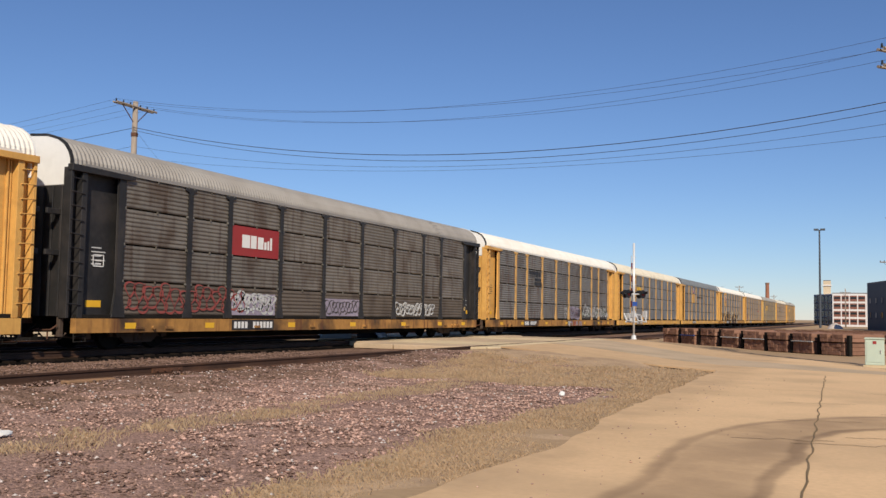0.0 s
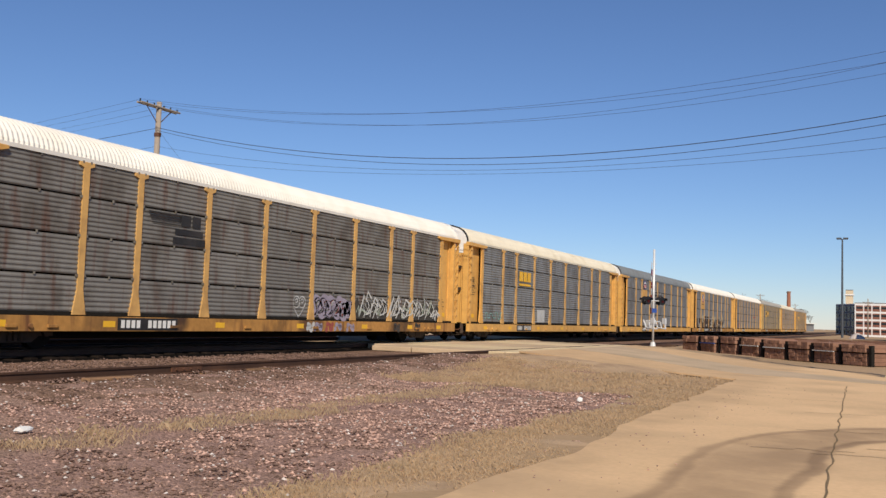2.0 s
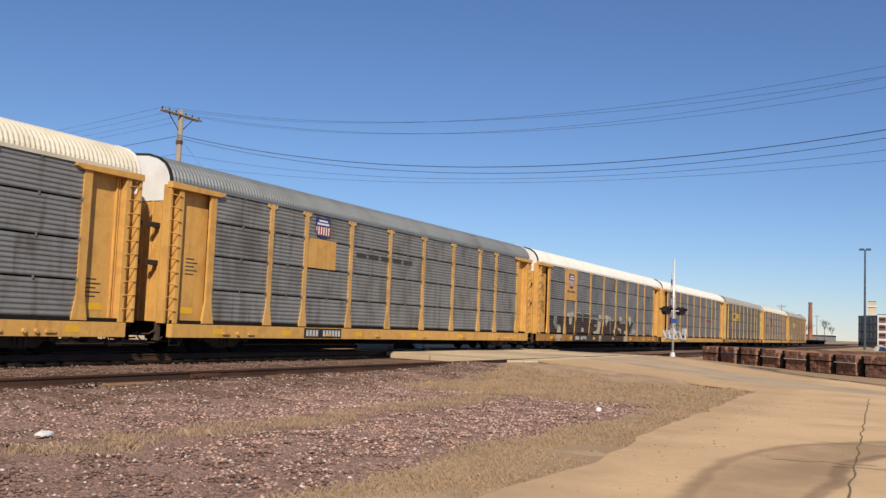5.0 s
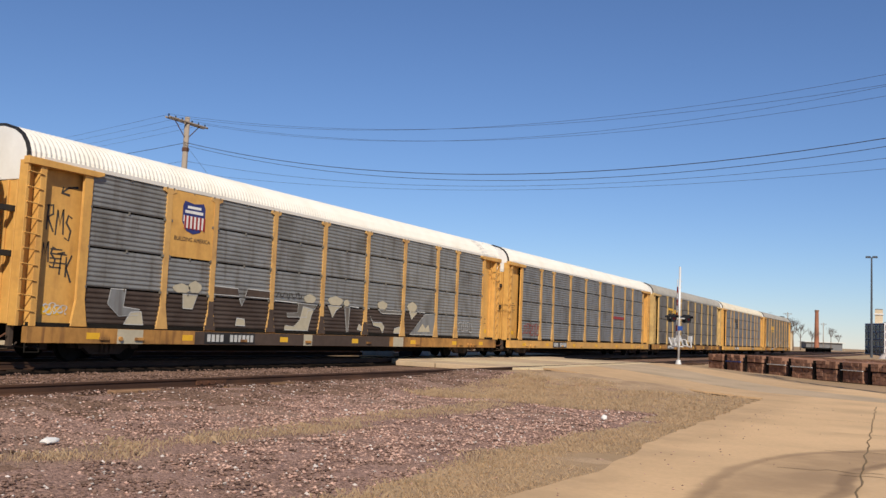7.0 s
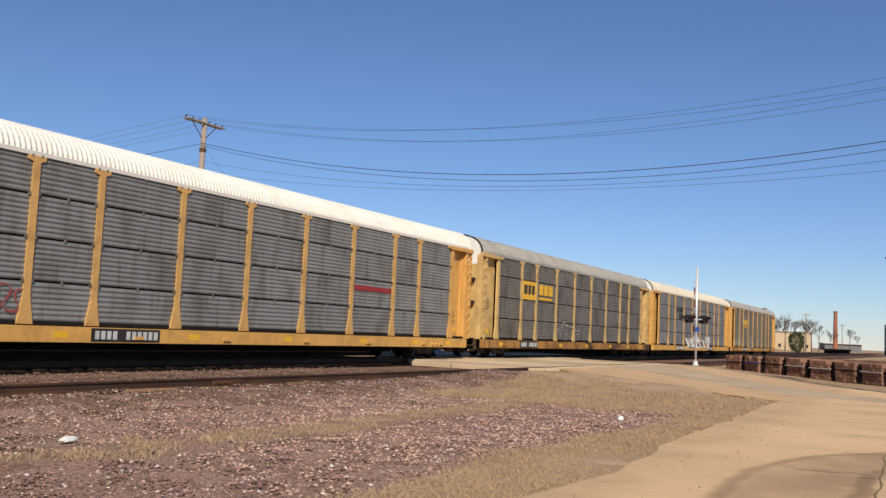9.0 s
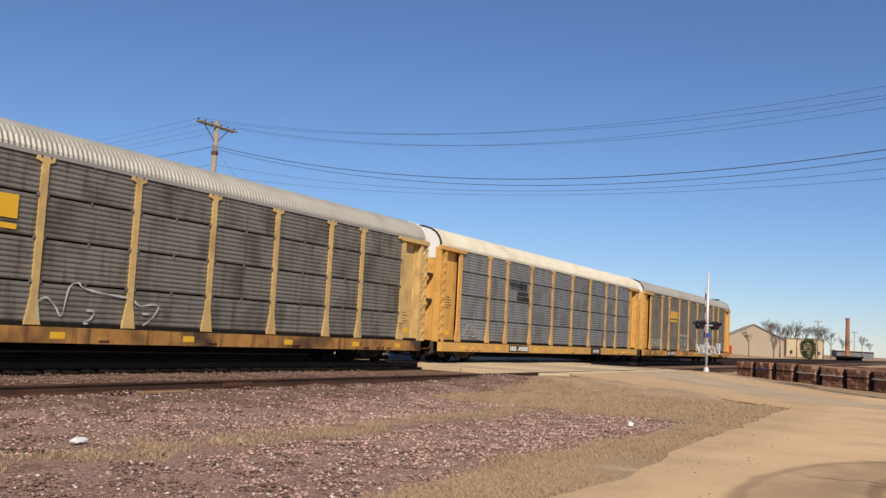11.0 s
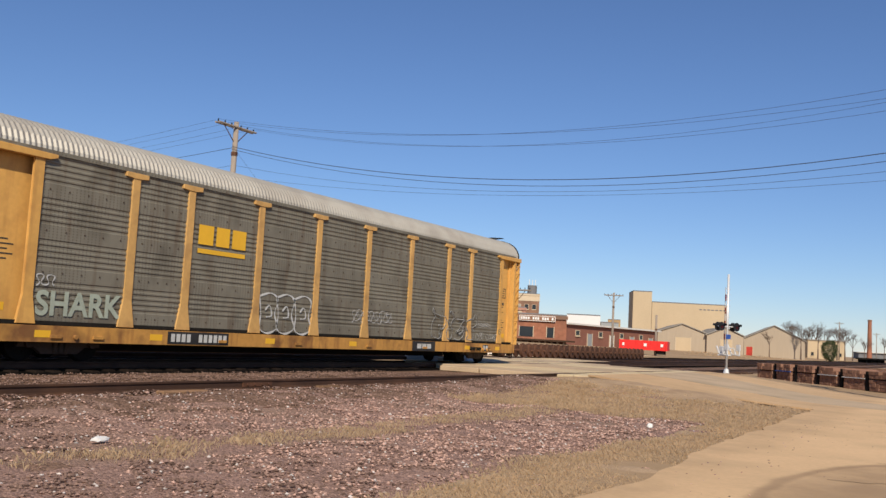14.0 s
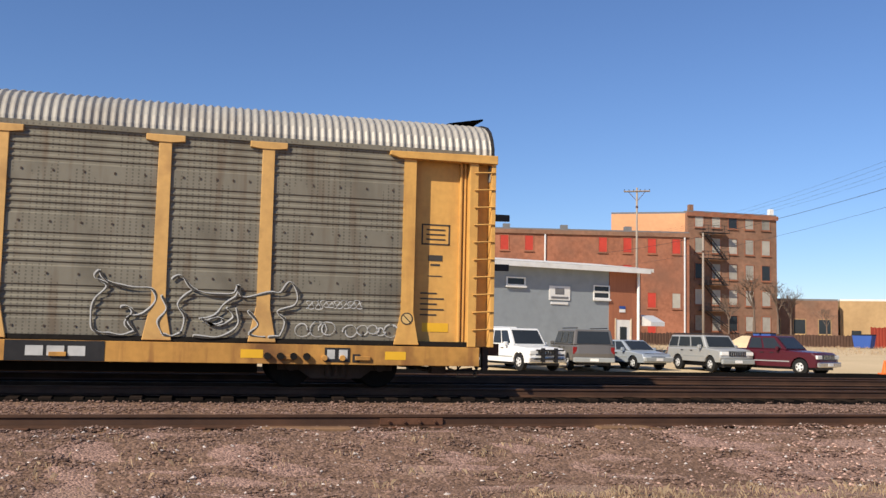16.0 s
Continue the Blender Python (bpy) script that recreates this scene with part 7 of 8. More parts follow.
def block(name, label, a, b, depth, z0, z1, wall, roof=None, overhang=0.0, cornice=None, category="building"):
    m, w = front_frame(a, b, z0)
    t = thing(name, label, category, m)
    h = z1 - z0
    bm = bmesh.new(); box(bm, 0, w, 0, depth, -0.6, h)
    part("wall", bm, wall, t)
    bm = bmesh.new(); box(bm, -overhang, w + overhang, -overhang, depth + overhang, h, h + 0.25)
    part("roof", bm, roof or M["slate"], t)
    if cornice:
        bm = bmesh.new(); box(bm, -0.15, w + 0.15, -0.25, -0.01, h - 0.5, h + 0.05)
        part("cornice", bm, cornice, t)
    return t, w, h


def grid_windows(t, w, cols, rows, ww, wh, z_first, dz, panes, frame_mat, margin=1.0, skip=(), arched=False):
    for r in range(rows):
        for c in range(cols):
            if (r, c) in skip:
                continue
            x = margin + (w - 2 * margin - ww) * c / max(1, cols - 1)
            window_on(t, x, z_first + r * dz, ww, wh, panes[(r * 3 + c * 5 + (r * c) % 2) % len(panes)], frame_mat, arched=arched)


def gabled(name, label, a, b, depth, z0, eave, ridge, wall, roof, category="shed"):
    """A building whose gable end faces the front."""
    m, w = front_frame(a, b, z0)
    t = thing(name, label, category, m)
    e, g = eave - z0, ridge - z0
    bm = bmesh.new(); prism(bm, [(0, -0.5), (w, -0.5), (w, e), (w / 2, g), (0, e)], "y", 0, depth)
    part("wall", bm, wall, t)
    for s in (0, 1):
        x0, x1 = (-0.3, w / 2) if s == 0 else (w + 0.3, w / 2)
        k = (g - e) / (w / 2)
        bm = bmesh.new(); prism(bm, [(x0, e - 0.3 * k + 0.02), (x1, g + 0.02), (x1, g + 0.2), (x0, e - 0.3 * k + 0.2)], "y", -0.3, depth + 0.3)
        part("roof", bm, roof, t)
    return t, w, e


def door_on(t, x, w, h, mat, name="door", z=0.0):
    bm = bmesh.new(); box(bm, x, x + w, -0.05, -0.003, z, z + h)
    d = part(name, bm, mat, t)
    for s in (x - 0.1, x + w):
        bm = bmesh.new(); box(bm, s, s + 0.1, -0.09, -0.003, z, z + h + 0.1)
        part("jamb", bm, M["stone_pale"], d)
    return d


# tall sooty brick warehouse with a fire escape, and its left wall in sunlit colour
t, w, h = block("brick_warehouse", "tall sooty brown brick warehouse with boarded windows and a fire escape", polar(60.62, 130), polar(55.62, 137), 14, 0.7, 18.2, M["brick_brown"], cornice=M["brick_red"])
grid_windows(t, w, 5, 5, 1.25, 2.0, 1.6, 3.5, [M["window_board"], M["window_board"], M["glass_dark"], M["window_board"]], M["brick_red"], 1.1)
for k in range(4):
    z = 4.2 + 3.5 * k
    bm = bmesh.new(); box(bm, 1.6, 5.6, -1.3, -0.1, z, z + 0.08)
    land = part("fire_escape_landing", bm, M["black_paint"], t)
    bm = bmesh.new()
    for x in (1.6, 2.4, 3.2, 4.0, 4.8, 5.55):
        rod(bm, (x, -1.28, z), (x, -1.28, z + 1.0), 0.03, 6)
    for q in (0.5, 1.0):
        rod(bm, (1.6, -1.28, z + q), (5.55, -1.28, z + q), 0.03, 6)
    part("railing", bm, M["black_paint"], land)
    bm = bmesh.new()
    for s in (-0.35, -1.15):
        rod(bm, (5.2 + (2.2 if k < 1 else 0), s, z - 3.4), (2.2, s, z), 0.07, 6)
    for q in range(11):
        f = q / 11
        box(bm, 5.2 - 3.0 * f - 0.12, 5.2 - 3.0 * f + 0.12, -1.15, -0.35, z - 3.4 + 3.4 * f, z - 3.36 + 3.4 * f)
    part("stair", bm, M["black_paint"], land)
for x in (0.4, w - 0.9):
    bm = bmesh.new(); box(bm, x, x + 0.6, 0.2, 0.8, h + 0.25, h + 1.1); part("chimney", bm, M["brick_brown"] if x < 1 else M["white_paint"], t)
# left wall as its own block, the sun's glow in its brick colour
t, w, h = block("brick_warehouse", "plain brick upper wall with sunlight put into its orange", polar(65.1, 131), polar(60.7, 130.6), 12, 0.7, 18.1, M["brick_sunlit"])
t, w, h = block("brick_mill", "long weathered red brick mill with red boarded windows", polar(80, 121), polar(60.52, 126), 3.0, 0.6, 14.8, M["brick_red"], cornice=M["brick_brown"])
grid_windows(t, w, 13, 4, 1.05, 1.9, 0.9, 3.55, [M["shutter"], M["shutter"], M["brick_brown"], M["window_board"], M["shutter"]], M["brick_red"], 1.2,
             skip=[(r, c) for r in range(4) for c in range(13) if (r * 5 + c * 3) % 7 in (1, 4)])
for k in (0.55, 0.985):
    bm = bmesh.new(); rod(bm, (w * k, -0.12, 0), (w * k, -0.12, h), 0.12, 8); part("downpipe", bm, M["alu"], t)
for k in (0.42, 0.6, 0.8):
    bm = bmesh.new(); box(bm, w * k, w * k + 0.9, 0.3, 1.2, h + 0.25, h + 0.8); part("chimney", bm, M["slate"], t)

# grey painted shop with a red brown end
A, B = polar(80, 60), polar(63.4, 71)
t, w, h = block("painted_workshop", "grey workshop with white roof edge and red brown boarded end", A, B, 12, -0.1, 5.95, M["siding_grey"], M["roof_white"], 0.7)
bm = bmesh.new(); prism(bm, [(-0.72, h + 0.25), (12.7, h + 0.25), (6.0, h + 1.0)], "x", -0.7, w + 0.35); part("roof_slope", bm, M["roof_white"], t)
bm = bmesh.new(); box(bm, -0.72, w + 0.4, -0.76, -0.705, h - 0.12, h + 0.22); part("fascia", bm, M["white_paint"], t)
x0 = w * 0.87
bm = bmesh.new(); box(bm, x0, w + 0.02, -0.04, -0.004, -0.2, h - 0.05); part("boarded_end", bm, M["red_wood"], t, "red brown vertical boards")
bm = bmesh.new()
for k in range(9):
    box(bm, x0 + (w - x0) * k / 9, x0 + (w - x0) * k / 9 + 0.03, -0.048, -0.042, -0.2, h - 0.05)
part("board_batten", bm, M["red_wood"], t)
window_on(t, w * 0.477, 4.72, 1.35, 0.42, M["glass_dark"], M["white_paint"])
for z in (4.05, 4.52):
    window_on(t, w * 0.81, z, 1.25, 0.34, M["glass_dark"], M["white_paint"], sill=z < 4.2)
bm = bmesh.new(); box(bm, w * 0.633, w * 0.713, -0.06, -0.005, 3.75, 4.75); sg = part("sign_board", bm, M["white_paint"], t, "white sign board with dark bars")
bm = bmesh.new()
box(bm, w * 0.655, w * 0.69, -0.075, -0.062, 4.15, 4.6); box(bm, w * 0.66, w * 0.685, -0.09, -0.076, 4.25, 4.5); box(bm, w * 0.64, w * 0.706, -0.075, -0.062, 3.85, 4.0)
part("sign_bars", bm, M["slate"], sg)
bm = bmesh.new(); box(bm, w * 0.64, w * 0.706, -0.06, -0.005, 3.45, 3.62); part("sign_strip", bm, M["white_paint"], t)
d = door_on(t, w * 0.898, 1.3, 2.5, M["white_paint"]); bm = bmesh.new(); box(bm, w * 0.898 + 0.35, w * 0.898 + 0.95, -0.066, -0.052, 0.9, 2.0); part("door_pane", bm, M["glass_dark"], d)
bm = bmesh.new(); rod(bm, (w * 0.985, -0.2, 0), (w * 0.985, -0.2, h), 0.11, 8); part("downpipe", bm, M["white_paint"], t)
bm = bmesh.new(); prism(bm, [(0.1, 2.9), (-1.2, 2.4), (-1.2, 2.1), (0.1, 2.1)], "x", w + 0.05, w + 1.3); part("awning", bm, M["alu"], t)
bm = bmesh.new(); box(bm, w * 0.91, w * 0.935, -0.085, -0.078, 3.3, 3.5); part("small_sign", bm, M["blue_bin"], t)
bm = bmesh.new(); box(bm, w * 0.91, w * 0.935, -0.085, -0.078, 3.05, 3.28); part("small_sign", bm, M["white_paint"], t)

# low tan brick shops with a green awning
t, w, h = block("brick_shop", "low dark brick shop in shade", polar(56.5, 142), polar(52.4, 144), 14, 0.6, 6.9, M["brick_brown"])
grid_windows(t, w, 3, 1, 1.6, 2.0, 1.6, 3, [M["glass_dark"]], M["brick_tan"])
t, w, h = block("brick_shop", "low tan brick shop with a green awning", polar(52.3, 146), polar(46.6, 148), 14, 0.6, 7.0, M["brick_tan"], M["roof_white"])
bm = bmesh.new(); prism(bm, [(0, 2.9), (-1.6, 2.3), (-1.6, 2.1), (0, 2.1)], "x", w * 0.55, w * 0.85); part("awning", bm, M["green_awning"], t)
grid_windows(t, w, 4, 1, 1.3, 1.5, 0.7, 3, [M["glass_dark"]], M["brick_tan"], 1.5)
t, w, h = block("brick_shop", "low tan brick building with a dark loading bay", polar(46.55, 147), polar(44.0, 150), 14, 0.6, 7.5, M["brick_tan"], M["roof_white"])
door_on(t, w * 0.4, 2.6, 2.2, M["glass_dark"], "loading_door")
t, w, h = block("brick_shop", "dull brown brick building behind the fence", polar(44.0, 152), polar(42.3, 153), 10, 0.6, 4.2, M["brick_plum"], M["roof_white"])

# ornate brick hall
t, w, h = block("brick_hall", "ornate plum brick hall with pale arched windows", polar(46.7, 219), polar(39.95, 224), 22, 0.8, 13.5, M["brick_plum"], M["slate"], 0.2, M["stone_pale"])
grid_windows(t, w, 13, 3, 0.95, 1.9, 1.8, 3.7, [M["glass_dark"]], M["stone_pale"], 0.8, arched=True)
bm = bmesh.new(); box(bm, w + 0.003, w + 0.08, 0.2, 21.5, 0, h - 0.5); part("glazed_side", bm, M["grey_metal"], t)
bm = bmesh.new(); box(bm, w * 0.45, w * 0.53, 3, 4, h, h + 1.8); part("chimney", bm, M["brick_red"], t)

# white town houses with gables
m, w = front_frame(polar(37.4, 180), polar(29.2, 187), 0.8)
t = thing("town_houses", "row of white sided town houses with grey roof and small gables", "houses", m)
bm = bmesh.new(); box(bm, 0, w, 0, 10, -0.5, 4.0); part("wall", bm, M["siding_white"], t)
bm = bmesh.new(); prism(bm, [(-0.4, 3.95), (5, 6.1), (10.4, 3.95), (10.4, 4.15), (5, 6.35), (-0.4, 4.15)], "x", -0.3, w + 0.3); part("roof", bm, M["slate"], t)
for k in range(5):
    x = 2.2 + k * (w - 5) / 4
    bm = bmesh.new(); prism(bm, [(x - 1.5, 3.9), (x + 1.5, 3.9), (x, 5.6)], "y", -0.15, 4); g = part("gable", bm, M["siding_white"], t)
    bm = bmesh.new(); prism(bm, [(x - 1.8, 3.85), (x, 5.8), (x + 1.8, 3.85), (x + 1.8, 4.05), (x, 6.0), (x - 1.8, 4.05)], "y", -0.35, 4); part("gable_roof", bm, M["slate"], g)
    bm = bmesh.new(); prism(bm, [(x - 0.5, 4.3), (x + 0.5, 4.3), (x, 4.95)], "y", -0.2, -0.155); part("gable_vent", bm, M["glass_dark"], g)
grid_windows(t, w, 16, 2, 0.7, 1.0, 0.4, 1.9, [M["glass_dark"]], M["siding_white"], 0.8)
t, w, h = block("tan_hall", "long tan building behind the town houses", polar(36.0, 240), polar(32.3, 242), 15, 0.8, 9.6, M["stone_pale"])
bm = bmesh.new(); box(bm, w * 0.35, w * 0.42, 2, 3.5, h, h + 1.9); part("chimney", bm, M["brick_brown"], t)
t, w, h = block("apartment_tower", "tan brick apartment tower with a small turret", polar(31.95, 330), polar(29.95, 332), 11, 0.8, 21.2, M["brick_tan"], cornice=M["stone_pale"])
grid_windows(t, w, 4, 6, 1.1, 1.6, 2.6, 3.0, [M["glass_dark"], M["window_board"]], M["brick_tan"], 1.0)
bm = bmesh.new(); box(bm, 0.3, 3.6, 0.3, 3.6, h, h + 3.0); part("turret", bm, M["brick_tan"], t)
bm = bmesh.new(); rod(bm, (1.9, 1.9, h + 3), (1.9, 1.9, h + 4.4), 0.6, 8, 0.1); part("finial", bm, M["slate"], t)
t, w, h = block("brick_store", "pinkish brick store with arched windows", polar(28.2, 195), polar(24.8, 198), 12, 0.6, 7.7, M["brick_pink"], cornice=M["brick_pink"])
grid_windows(t, w, 6, 2, 0.9, 1.7, 0.9, 3.4, [M["glass_dark"]], M["stone_pale"], 0.8, arched=True)
t, w, h = block("old_hotel", "brown brick hotel with a cream upper storey", polar(27.86, 300), polar(24.0, 300), 15, 0.8, 15.6, M["brick_brown"], cornice=M["stone_pale"])
bm = bmesh.new(); box(bm, -0.1, w + 0.1, -0.12, -0.002, h - 2.2, h - 0.52); part("cream_storey", bm, M["stone_pale"], t)
grid_windows(t, w, 8, 4, 1.2, 1.5, 1.0, 3.0, [M["glass_dark"], M["glass_dark"], M["window_board"]], M["stone_pale"], 1.0)
bm = bmesh.new(); box(bm, 4.0, 7.2, 2, 5, h + 0.25, h + 2.5); part("penthouse", bm, M["stone_pale"], t)
bm = bmesh.new(); rod(bm, (w - 2.4, 2, h + 0.25), (w - 2.4, 2, h + 2.9), 1.5, 14); part("water_tank", bm, M["slate"], t)
for k in range(3):
    bm = bmesh.new(); rod(bm, (w - 3.4 + k, 2, h + 2.8), (w - 3.4 + k, 2, h + 4.8), 0.1, 6); part("aerial", bm, M["white_paint"], t)

# red brick produce warehouse with its loading dock and long low wing
t, w, h = block("brick_depot", "low red brick depot with a dock and white framed sign", polar(27.65, 140), polar(22.3, 141), 12, 0.2, 4.85, M["brick_red"], cornice=M["brick_brown"])
bm = bmesh.new(); box(bm, w * 0.46, w * 0.87, -0.36, -0.255, h - 0.9, h - 0.1); sg = part("sign_board", bm, M["white_paint"], t, "white framed sign board with plain bars")
bm = bmesh.new(); box(bm, w * 0.466, w * 0.864, -0.375, -0.362, h - 0.82, h - 0.18); dk = part("sign_field", bm, M["brick_brown"], sg)
bm = bmesh.new()
for k in range(14):
    if k not in (4, 8, 12):
        box(bm, w * (0.475 + 0.027 * k), w * (0.495 + 0.027 * k), -0.39, -0.377, h - 0.68, h - 0.32)
part("sign_bars", bm, M["white_paint"], sg)
for f, ww in ((0.3, 0.9), (0.47, 2.0), (0.78, 1.0)):
    door_on(t, w * f, ww, 1.5 if f != 0.3 else 1.1, M["glass_dark"], "dock_door", 1.4)
bm = bmesh.new(); box(bm, w * 0.12, w + 1, -2.6, -0.12, 0.85, 1.1); dk = part("loading_dock", bm, M["tie"], t)
for k in range(13):
    bm = bmesh.new(); x = w * 0.13 + k * w * 0.068; box(bm, x, x + 0.18, -2.5, -2.3, -0.4, 0.85); part("dock_post", bm, M["tie"], dk)
t, w, h = block("brick_wing", "long low brick wing with a white roof edge", polar(22.25, 141.5), polar(16.9, 172), 10, 0.2, 3.75, M["brick_plum"], M["roof_white"], 0.5)
for k in range(8):
    f = 0.08 + k * 0.115
    (door_on(t, w * f, 1.6, 2.3, M["white_paint"] if k in (3, 6) else M["grey_metal"], "shed_door") if k % 2 else window_on(t, w * f, 2.0, 1.2, 0.7, M["glass_dark"], M["stone_pale"]))
block("white_store", "plain white flat roofed store", polar(22.3, 205), polar(20.3, 205), 10, 0.5, 7.0, M["siding_white"])
block("grey_store", "grey flat roofed store", polar(20.25, 205), polar(19.2, 206), 10, 0.5, 5.6, M["grey_metal"])
t, w, h = block("stone_tower", "small pale stone tower in the distance", polar(19.85, 330), polar(19.1, 330), 5, 0.5, 9.5, M["brick_tan"])
t, w, h = block("tan_elevator_house", "blank tan rendered tower of a feed mill", polar(18.4, 230), polar(17.3, 230.5), 10, 0.4, 14.1, M["tan_wall"])
t, w, h = block("tan_mill", "large blank tan rendered mill building", polar(17.28, 231), polar(12.9, 234), 18, 0.4, 11.7, M["tan_wall"])
for k in range(7):
    bm = bmesh.new(); x = w * (0.62 + 0.052 * k); box(bm, x, x + 0.6, -0.05, -0.004, h - 1.3, h - 1.05); part("vent", bm, M["slate"], t)
for a, b, eave, ridge, d in ((16.92, 14.1, 4.1, 5.8, 190), (14.08, 12.02, 4.0, 5.5, 190), (12.0, 8.7, 3.95, 6.9, 214)):
    t, w, e = gabled("storage_shed", "beige gabled storage shed with a shingle roof", polar(a, d), polar(b, d + 1), 26, 0.0, eave, ridge, M["beige_wall"], M["roof_shingle"])
    if a > 12.5:
        door_on(t, w * 0.38, w * 0.3, 3.2, M["tan_wall"], "roller_door")
    else:
        door_on(t, w * 0.04, 1.3, 2.2, M["shutter"], "red_door")
        bm = bmesh.new(); box(bm, w + 0.003, w + 0.08, 0.3, 25, 0.0, e - 0.1); part("side_wall", bm, M["beige_wall"], t)
t, w, h = block("tan_house", "low tan gabled house beyond the sheds", polar(8.55, 290), polar(6.6, 295), 12, 0.0, 5.4, M["tan_wall"], M["roof_shingle"], 0.3)
grid_windows(t, w, 3, 1, 0.8, 1.0, 1.0, 2, [M["glass_dark"]], M["tan_wall"])
t, w, h = block("white_canopy", "long low white canopy in the distance", polar(5.9, 480), polar(4.0, 485), 8, 0.0, 3.6, M["slate"], M["roof_white"], 1.0)
t = thing("brick_stack", "tall red brick chimney stack", "chimney", pose(*polar(5.35, 350, 0.0)))
bm = bmesh.new(); rod(bm, (0, 0, 0), (0, 0, 13.9), 0.85, 16, 0.6); part("shaft", bm, M["brick_red"], t, smooth=False)
bm = bmesh.new(); rod(bm, (0, 0, 13.5), (0, 0, 14.1), 0.72, 16); part("rim", bm, M["brick_brown"], t)
t, w, h = block("office_block", "white framed four storey block with brown panel windows", polar(1.88, 285), polar(0.12, 284), 16, -0.4, 8.7, M["siding_white"])
for r in range(4):
    for c in range(4):
        x = 0.35 + c * (w - 0.35) / 4
        bm = bmesh.new(); box(bm, x, x + w / 4 - 0.4, -0.06, -0.004, 0.5 + r * 2.15, 2.1 + r * 2.15)
        win = part("window", bm, M["brick_plum"], t)
        bm = bmesh.new(); box(bm, x + 0.1, x + w / 4 - 0.5, -0.1, -0.064, 1.15 + r * 2.15, 1.75 + r * 2.15); part("pane", bm, M["glass_dark"], win)
t, w, h = block("office_wing", "shaded glazed wing beside a white block", polar(2.85, 296), polar(1.9, 285.4), 4, -0.4, 8.4, M["slate"], M["siding_white"])
grid_windows(t, w, 5, 4, 1.5, 1.5, 0.6, 2.1, [M["glass_dark"]], M["grey_metal"], 0.4)
t, w, h = block("cream_tower", "slim cream roof tower", polar(2.35, 294), polar(1.95, 294), 3, 8.4, 12.6, M["stone_pale"])
bm = bmesh.new(); box(bm, -0.3, w + 0.3, -0.3, 3.3, h - 1.4, h - 1.1); part("ledge", bm, M["siding_white"], t)
q = polar(1.75, 200)
bm = bmesh.new(); rod(bm, (0, 0, -0.1), (0, 0, 0.7), 1.6, 16, 1.0); rod(bm, (0, 0, 0.7), (0, 0, 1.15), 1.0, 16, 0.3)
tagged(part("stone_mound", bm, M["stone_lit"], m=pose(q.x, q.y, ground_z(q.x, q.y))), "heap of pale grey gravel beyond the ties", "heap")
t, w, h = block("dark_warehouse", "dark slate clad warehouse with small windows", polar(0.08, 190), polar(-3.0, 158), 25, -0.4, 7.95, M["siding_dark"])
grid_windows(t, w, 9, 2, 0.9, 0.9, 2.2, 2.6, [M["glass_dark"], M["window_board"]], M["siding_dark"], 1.5)
t, w, h = block("dark_warehouse", "taller dark slate clad warehouse", polar(-2.6, 185), polar(-8.0, 175), 25, -0.4, 10.4, M["siding_dark"])

# dark low freight cars parked on the far siding
for k in range(3):
    t = thing("flat_car", "dark empty flat car parked on a far siding", "rail car", pose(-25.48, 262 + 18 * k, 0), "parked flat cars")
    bm = bmesh.new(); box(bm, -1.4, 1.4, -8.4, 8.4, 0.75, 1.15); part("deck", bm, M["under"], t)
    for y in (-6.2, 6.2):
        bm = bmesh.new(); box(bm, -1.0, 1.0, y - 1.1, y + 1.1, 0.0, 0.75); part("truck", bm, M["under"], t)

# ---------------------------------------------------------------- fences
def fence(label, az0, az1, d0, d1, h, mat, n):
    t = thing("fence", label, "fence", None)
    for k in range(n):
        a = polar(az0 + (az1 - az0) * k / n, d0 + (d1 - d0) * k / n)
        b = polar(az0 + (az1 - az0) * (k + 1) / n, d0 + (d1 - d0) * (k + 1) / n)
        m, w = front_frame(a, b, ground_z(a.x, a.y) + random.uniform(-0.03, 0.03))
        bm = bmesh.new()
        n_b = int(w / 0.16)
        prev = None
        for c in range(2 * n_b + 1):
            x, y, top = c * w / (2 * n_b), 0.03 * ((c // 2) % 2), h + 0.04 * ((c // 2 * 7) % 3)
            ring = [bm.verts.new(v) for v in ((x, y, 0.05), (x, y, top), (x, y + 0.03, top), (x, y + 0.03, 0.05))]
            if prev:
                for i in range(4):
                    bm.faces.new((prev[i], prev[(i + 1) % 4], ring[(i + 1) % 4], ring[i]))
            prev = ring
        sec = part("fence_section", bm, mat, t, m=m)
        bm = bmesh.new(); box(bm, -0.06, 0.06, 0.02, 0.14, -0.2, h + 0.1); part("post", bm, mat, sec)


fence("long red slatted fence at the lot's back", 50.7, 38.0, 109, 122, 2.2, M["fence_red"], 18)
fence("old dark brown board fence at the lot's back", 64.0, 50.8, 98, 109, 1.3, M["fence_brown"], 12)
for az, d in ((56.35, 104), (51.1, 106)):
    q = polar(az, d)
    t = thing("dumpster", "blue plastic dumpster by the fence", "dumpster", pose(q.x, q.y, ground_z(q.x, q.y), 0, 0, 30))
    bm = bmesh.new(); prism(bm, [(-0.8, 0.1), (0.8, 0.1), (1.0, 1.4), (-1.0, 1.4)], "y", -0.6, 0.6); part("body", bm, M["blue_bin"], t, bevel=0.03)
    bm = bmesh.new(); box(bm, -1.02, 1.02, -0.65, 0.65, 1.4, 1.5); part("lid", bm, M["black_plastic"], t)


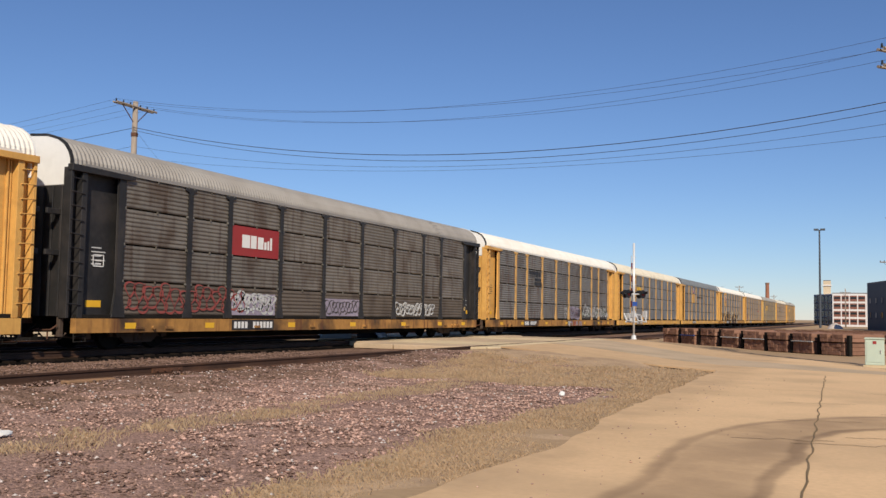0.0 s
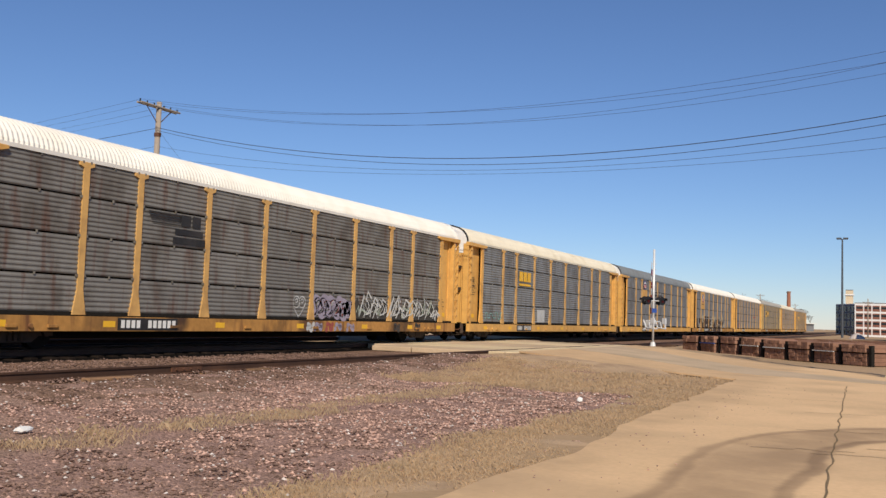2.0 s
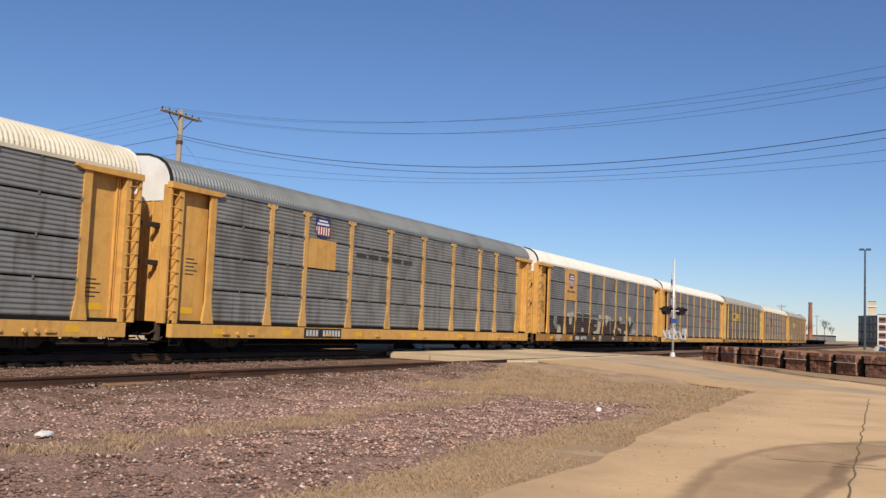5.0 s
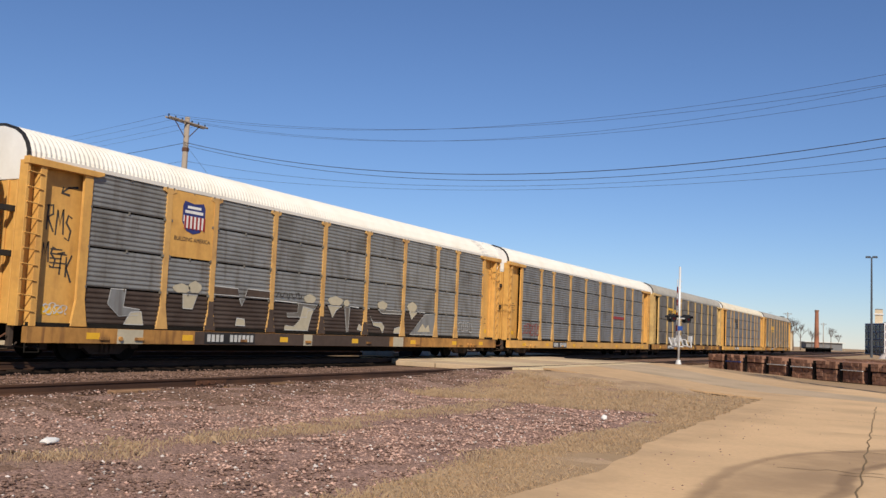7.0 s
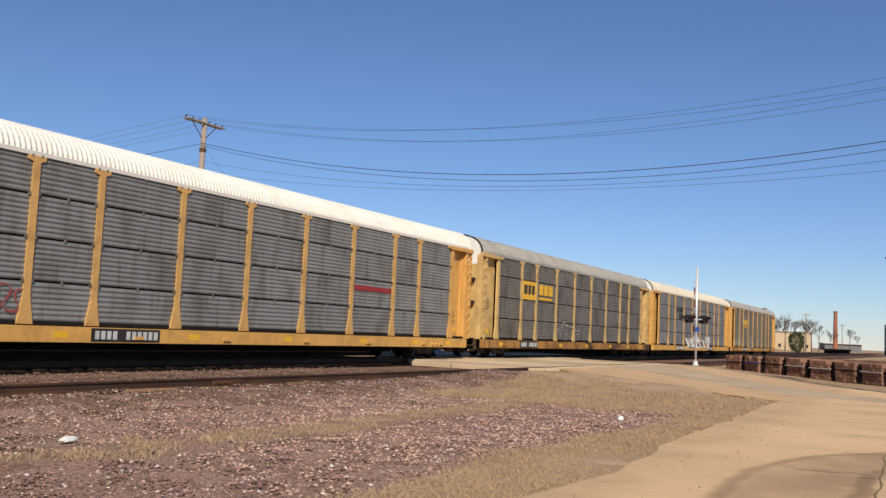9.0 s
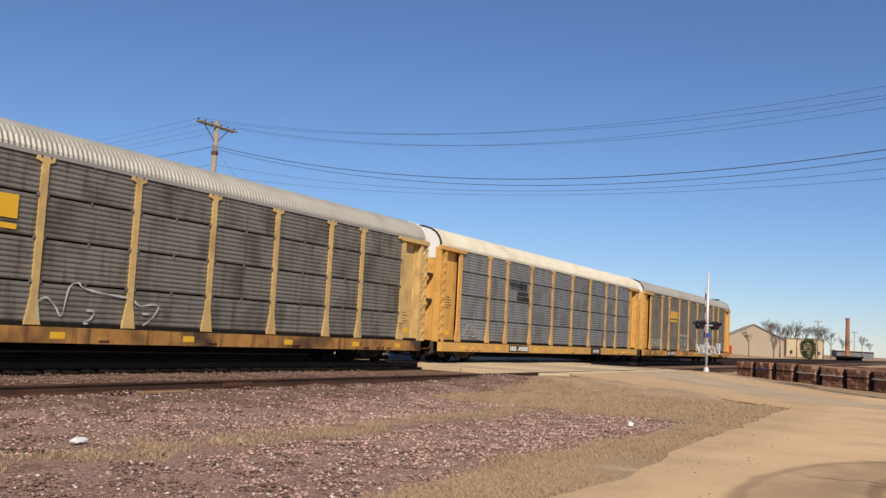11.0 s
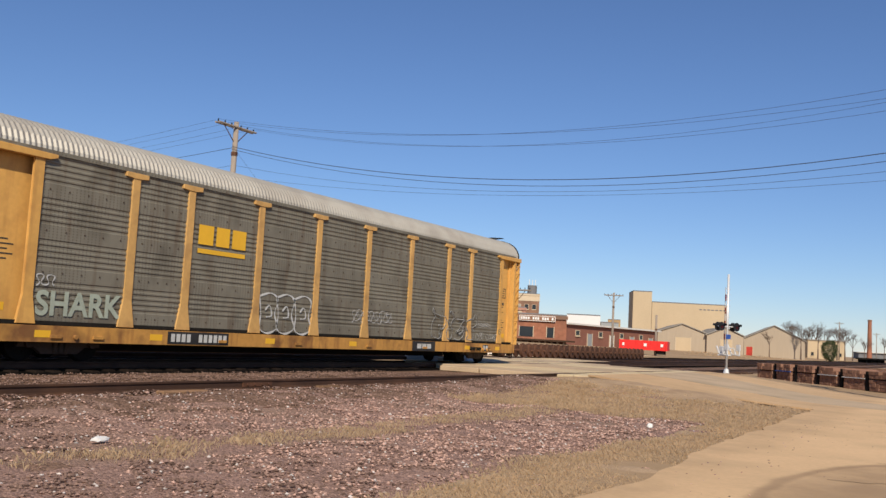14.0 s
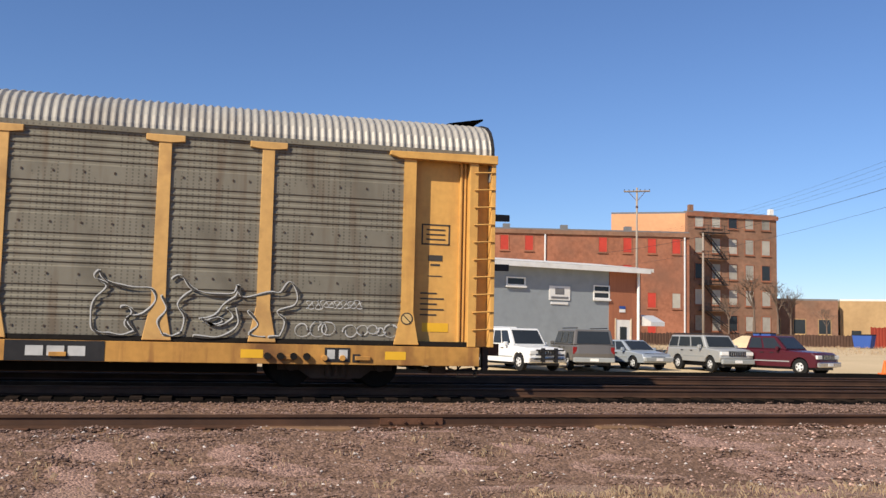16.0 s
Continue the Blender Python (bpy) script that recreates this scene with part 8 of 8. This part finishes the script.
# ---------------------------------------------------------------- trees and brush
def bare_tree(az, d, h, seed, label="bare leafless tree with fine brown twigs", spread=0.5):
    rng = random.Random(seed)
    q = polar(az, d)
    t = thing("tree", label, "tree", pose(q.x, q.y, ground_z(q.x, q.y) - 0.1))
    trunk, crown = bmesh.new(), bmesh.new()
    rod(trunk, (0, 0, 0), (0, 0, h * 0.3), h * 0.022, 8, h * 0.016)
    def grow(p, way, ln, r, depth):
        q = p + way * ln
        rod(trunk if depth == 0 else crown, p, q, r, 5 if depth < 2 else 3, r * 0.6)
        if depth >= 5:
            return
        for k in range(3 if depth else 5):
            v = Vector((rng.gauss(0, 1), rng.gauss(0, 1), rng.gauss(0, 0.6)))
            grow(p.lerp(q, rng.uniform(0.55, 1.0)), (way + v.normalized() * spread + Vector((0, 0, 0.12))).normalized(), ln * rng.uniform(0.6, 0.8), r * 0.58, depth + 1)
    grow(Vector((0, 0, h * 0.28)), Vector((0, 0, 1)), h * 0.26, h * 0.015, 0)
    part("trunk", trunk, M["twig"], t); part("crown", crown, M["twig"], t)


for k, (az, d, h) in enumerate(((56.9, 112, 9.5), (55.6, 114, 8.2), (54.9, 116, 7), (58.3, 112, 6), (53.0, 130, 5.5), (49.0, 150, 5), (39.0, 205, 7), (42.5, 205, 6), (27.4, 182, 4.5), (8.9, 212, 8), (10.6, 208, 6.0),
                                (6.6, 285, 10), (6.2, 310, 9), (4.6, 430, 11), (9.8, 260, 8.5), (8.4, 310, 10), (7.6, 300, 10), (9.2, 290, 10), (4.2, 500, 9), (34.0, 170, 4), (29.0, 175, 5), (5.6, 350, 8), (8.0, 270, 9), (7.0, 280, 9.5), (8.7, 265, 8), (6.8, 300, 11), (9.5, 320, 12), (8.1, 330, 12.5))):
    bare_tree(az, d, h, k, spread=0.6)
q = polar(7.4, 245)
t = thing("evergreen_bush", "dark rounded evergreen bush beside a shed", "bush", pose(q.x, q.y, ground_z(q.x, q.y)))
bm = bmesh.new(); rod(bm, (0, 0, 0), (0, 0, 0.6), 0.09, 8); part("trunk", bm, M["twig"], t)
vs, fs = [], []
rng = random.Random(44)
for k in range(2600):
    v = Vector((rng.gauss(0, 1), rng.gauss(0, 1), rng.gauss(0, 1))).normalized() * rng.uniform(0.55, 1.0) ** 0.5
    c = Vector((v.x * 1.9, v.y * 1.9, 2.7 + v.z * 2.6 * (1 - 0.15 * v.z))) * (1 + 0.12 * noise.noise(v * 2))
    a, u = Vector((rng.gauss(0, 1), rng.gauss(0, 1), rng.gauss(0, 1))).normalized(), Vector((rng.gauss(0, 1), rng.gauss(0, 1), rng.gauss(0, 1))).normalized()
    b = len(vs); vs += [c, c + a * 0.26, c + u * 0.26]; fs.append((b, b + 1, b + 2))
me = bpy.data.meshes.new("crown"); me.from_pydata(vs, [], fs); piece("crown", me, M["evergreen"], t)
# brown brush beyond the tie piles
brush = []
for k in range(900):
    q = polar(rng.uniform(9, 15), rng.uniform(150, 185))
    if q.x > -32:
        continue
    brush.append((q.x, q.y, ground_z(q.x, q.y), rng.uniform(0.2, 0.5), 6))
straw("dry_grass", brush, "dry brush before the storage sheds", 0.6)


# ---------------------------------------------------------------- what moves
def motions():
    times = [i * 0.5 for i in range(33)]
    def run(t):
        return SPEED * t - 0.19 * smooth01(14.9, 15.5, t)
    for index, car in CARS:
        walk(car, [(t, pose(TRAIN_X, Y0 + PITCH * index - run(t), 0)) for t in times])
    turn = math.degrees(SPEED / 0.45) / FPS
    for w, dy in WHEELSETS:
        walk(w, [(k / FPS, pose(0, dy, 0.45, (turn * k) % 360, 0, 0)) for k in range(0, 481)])


motions()
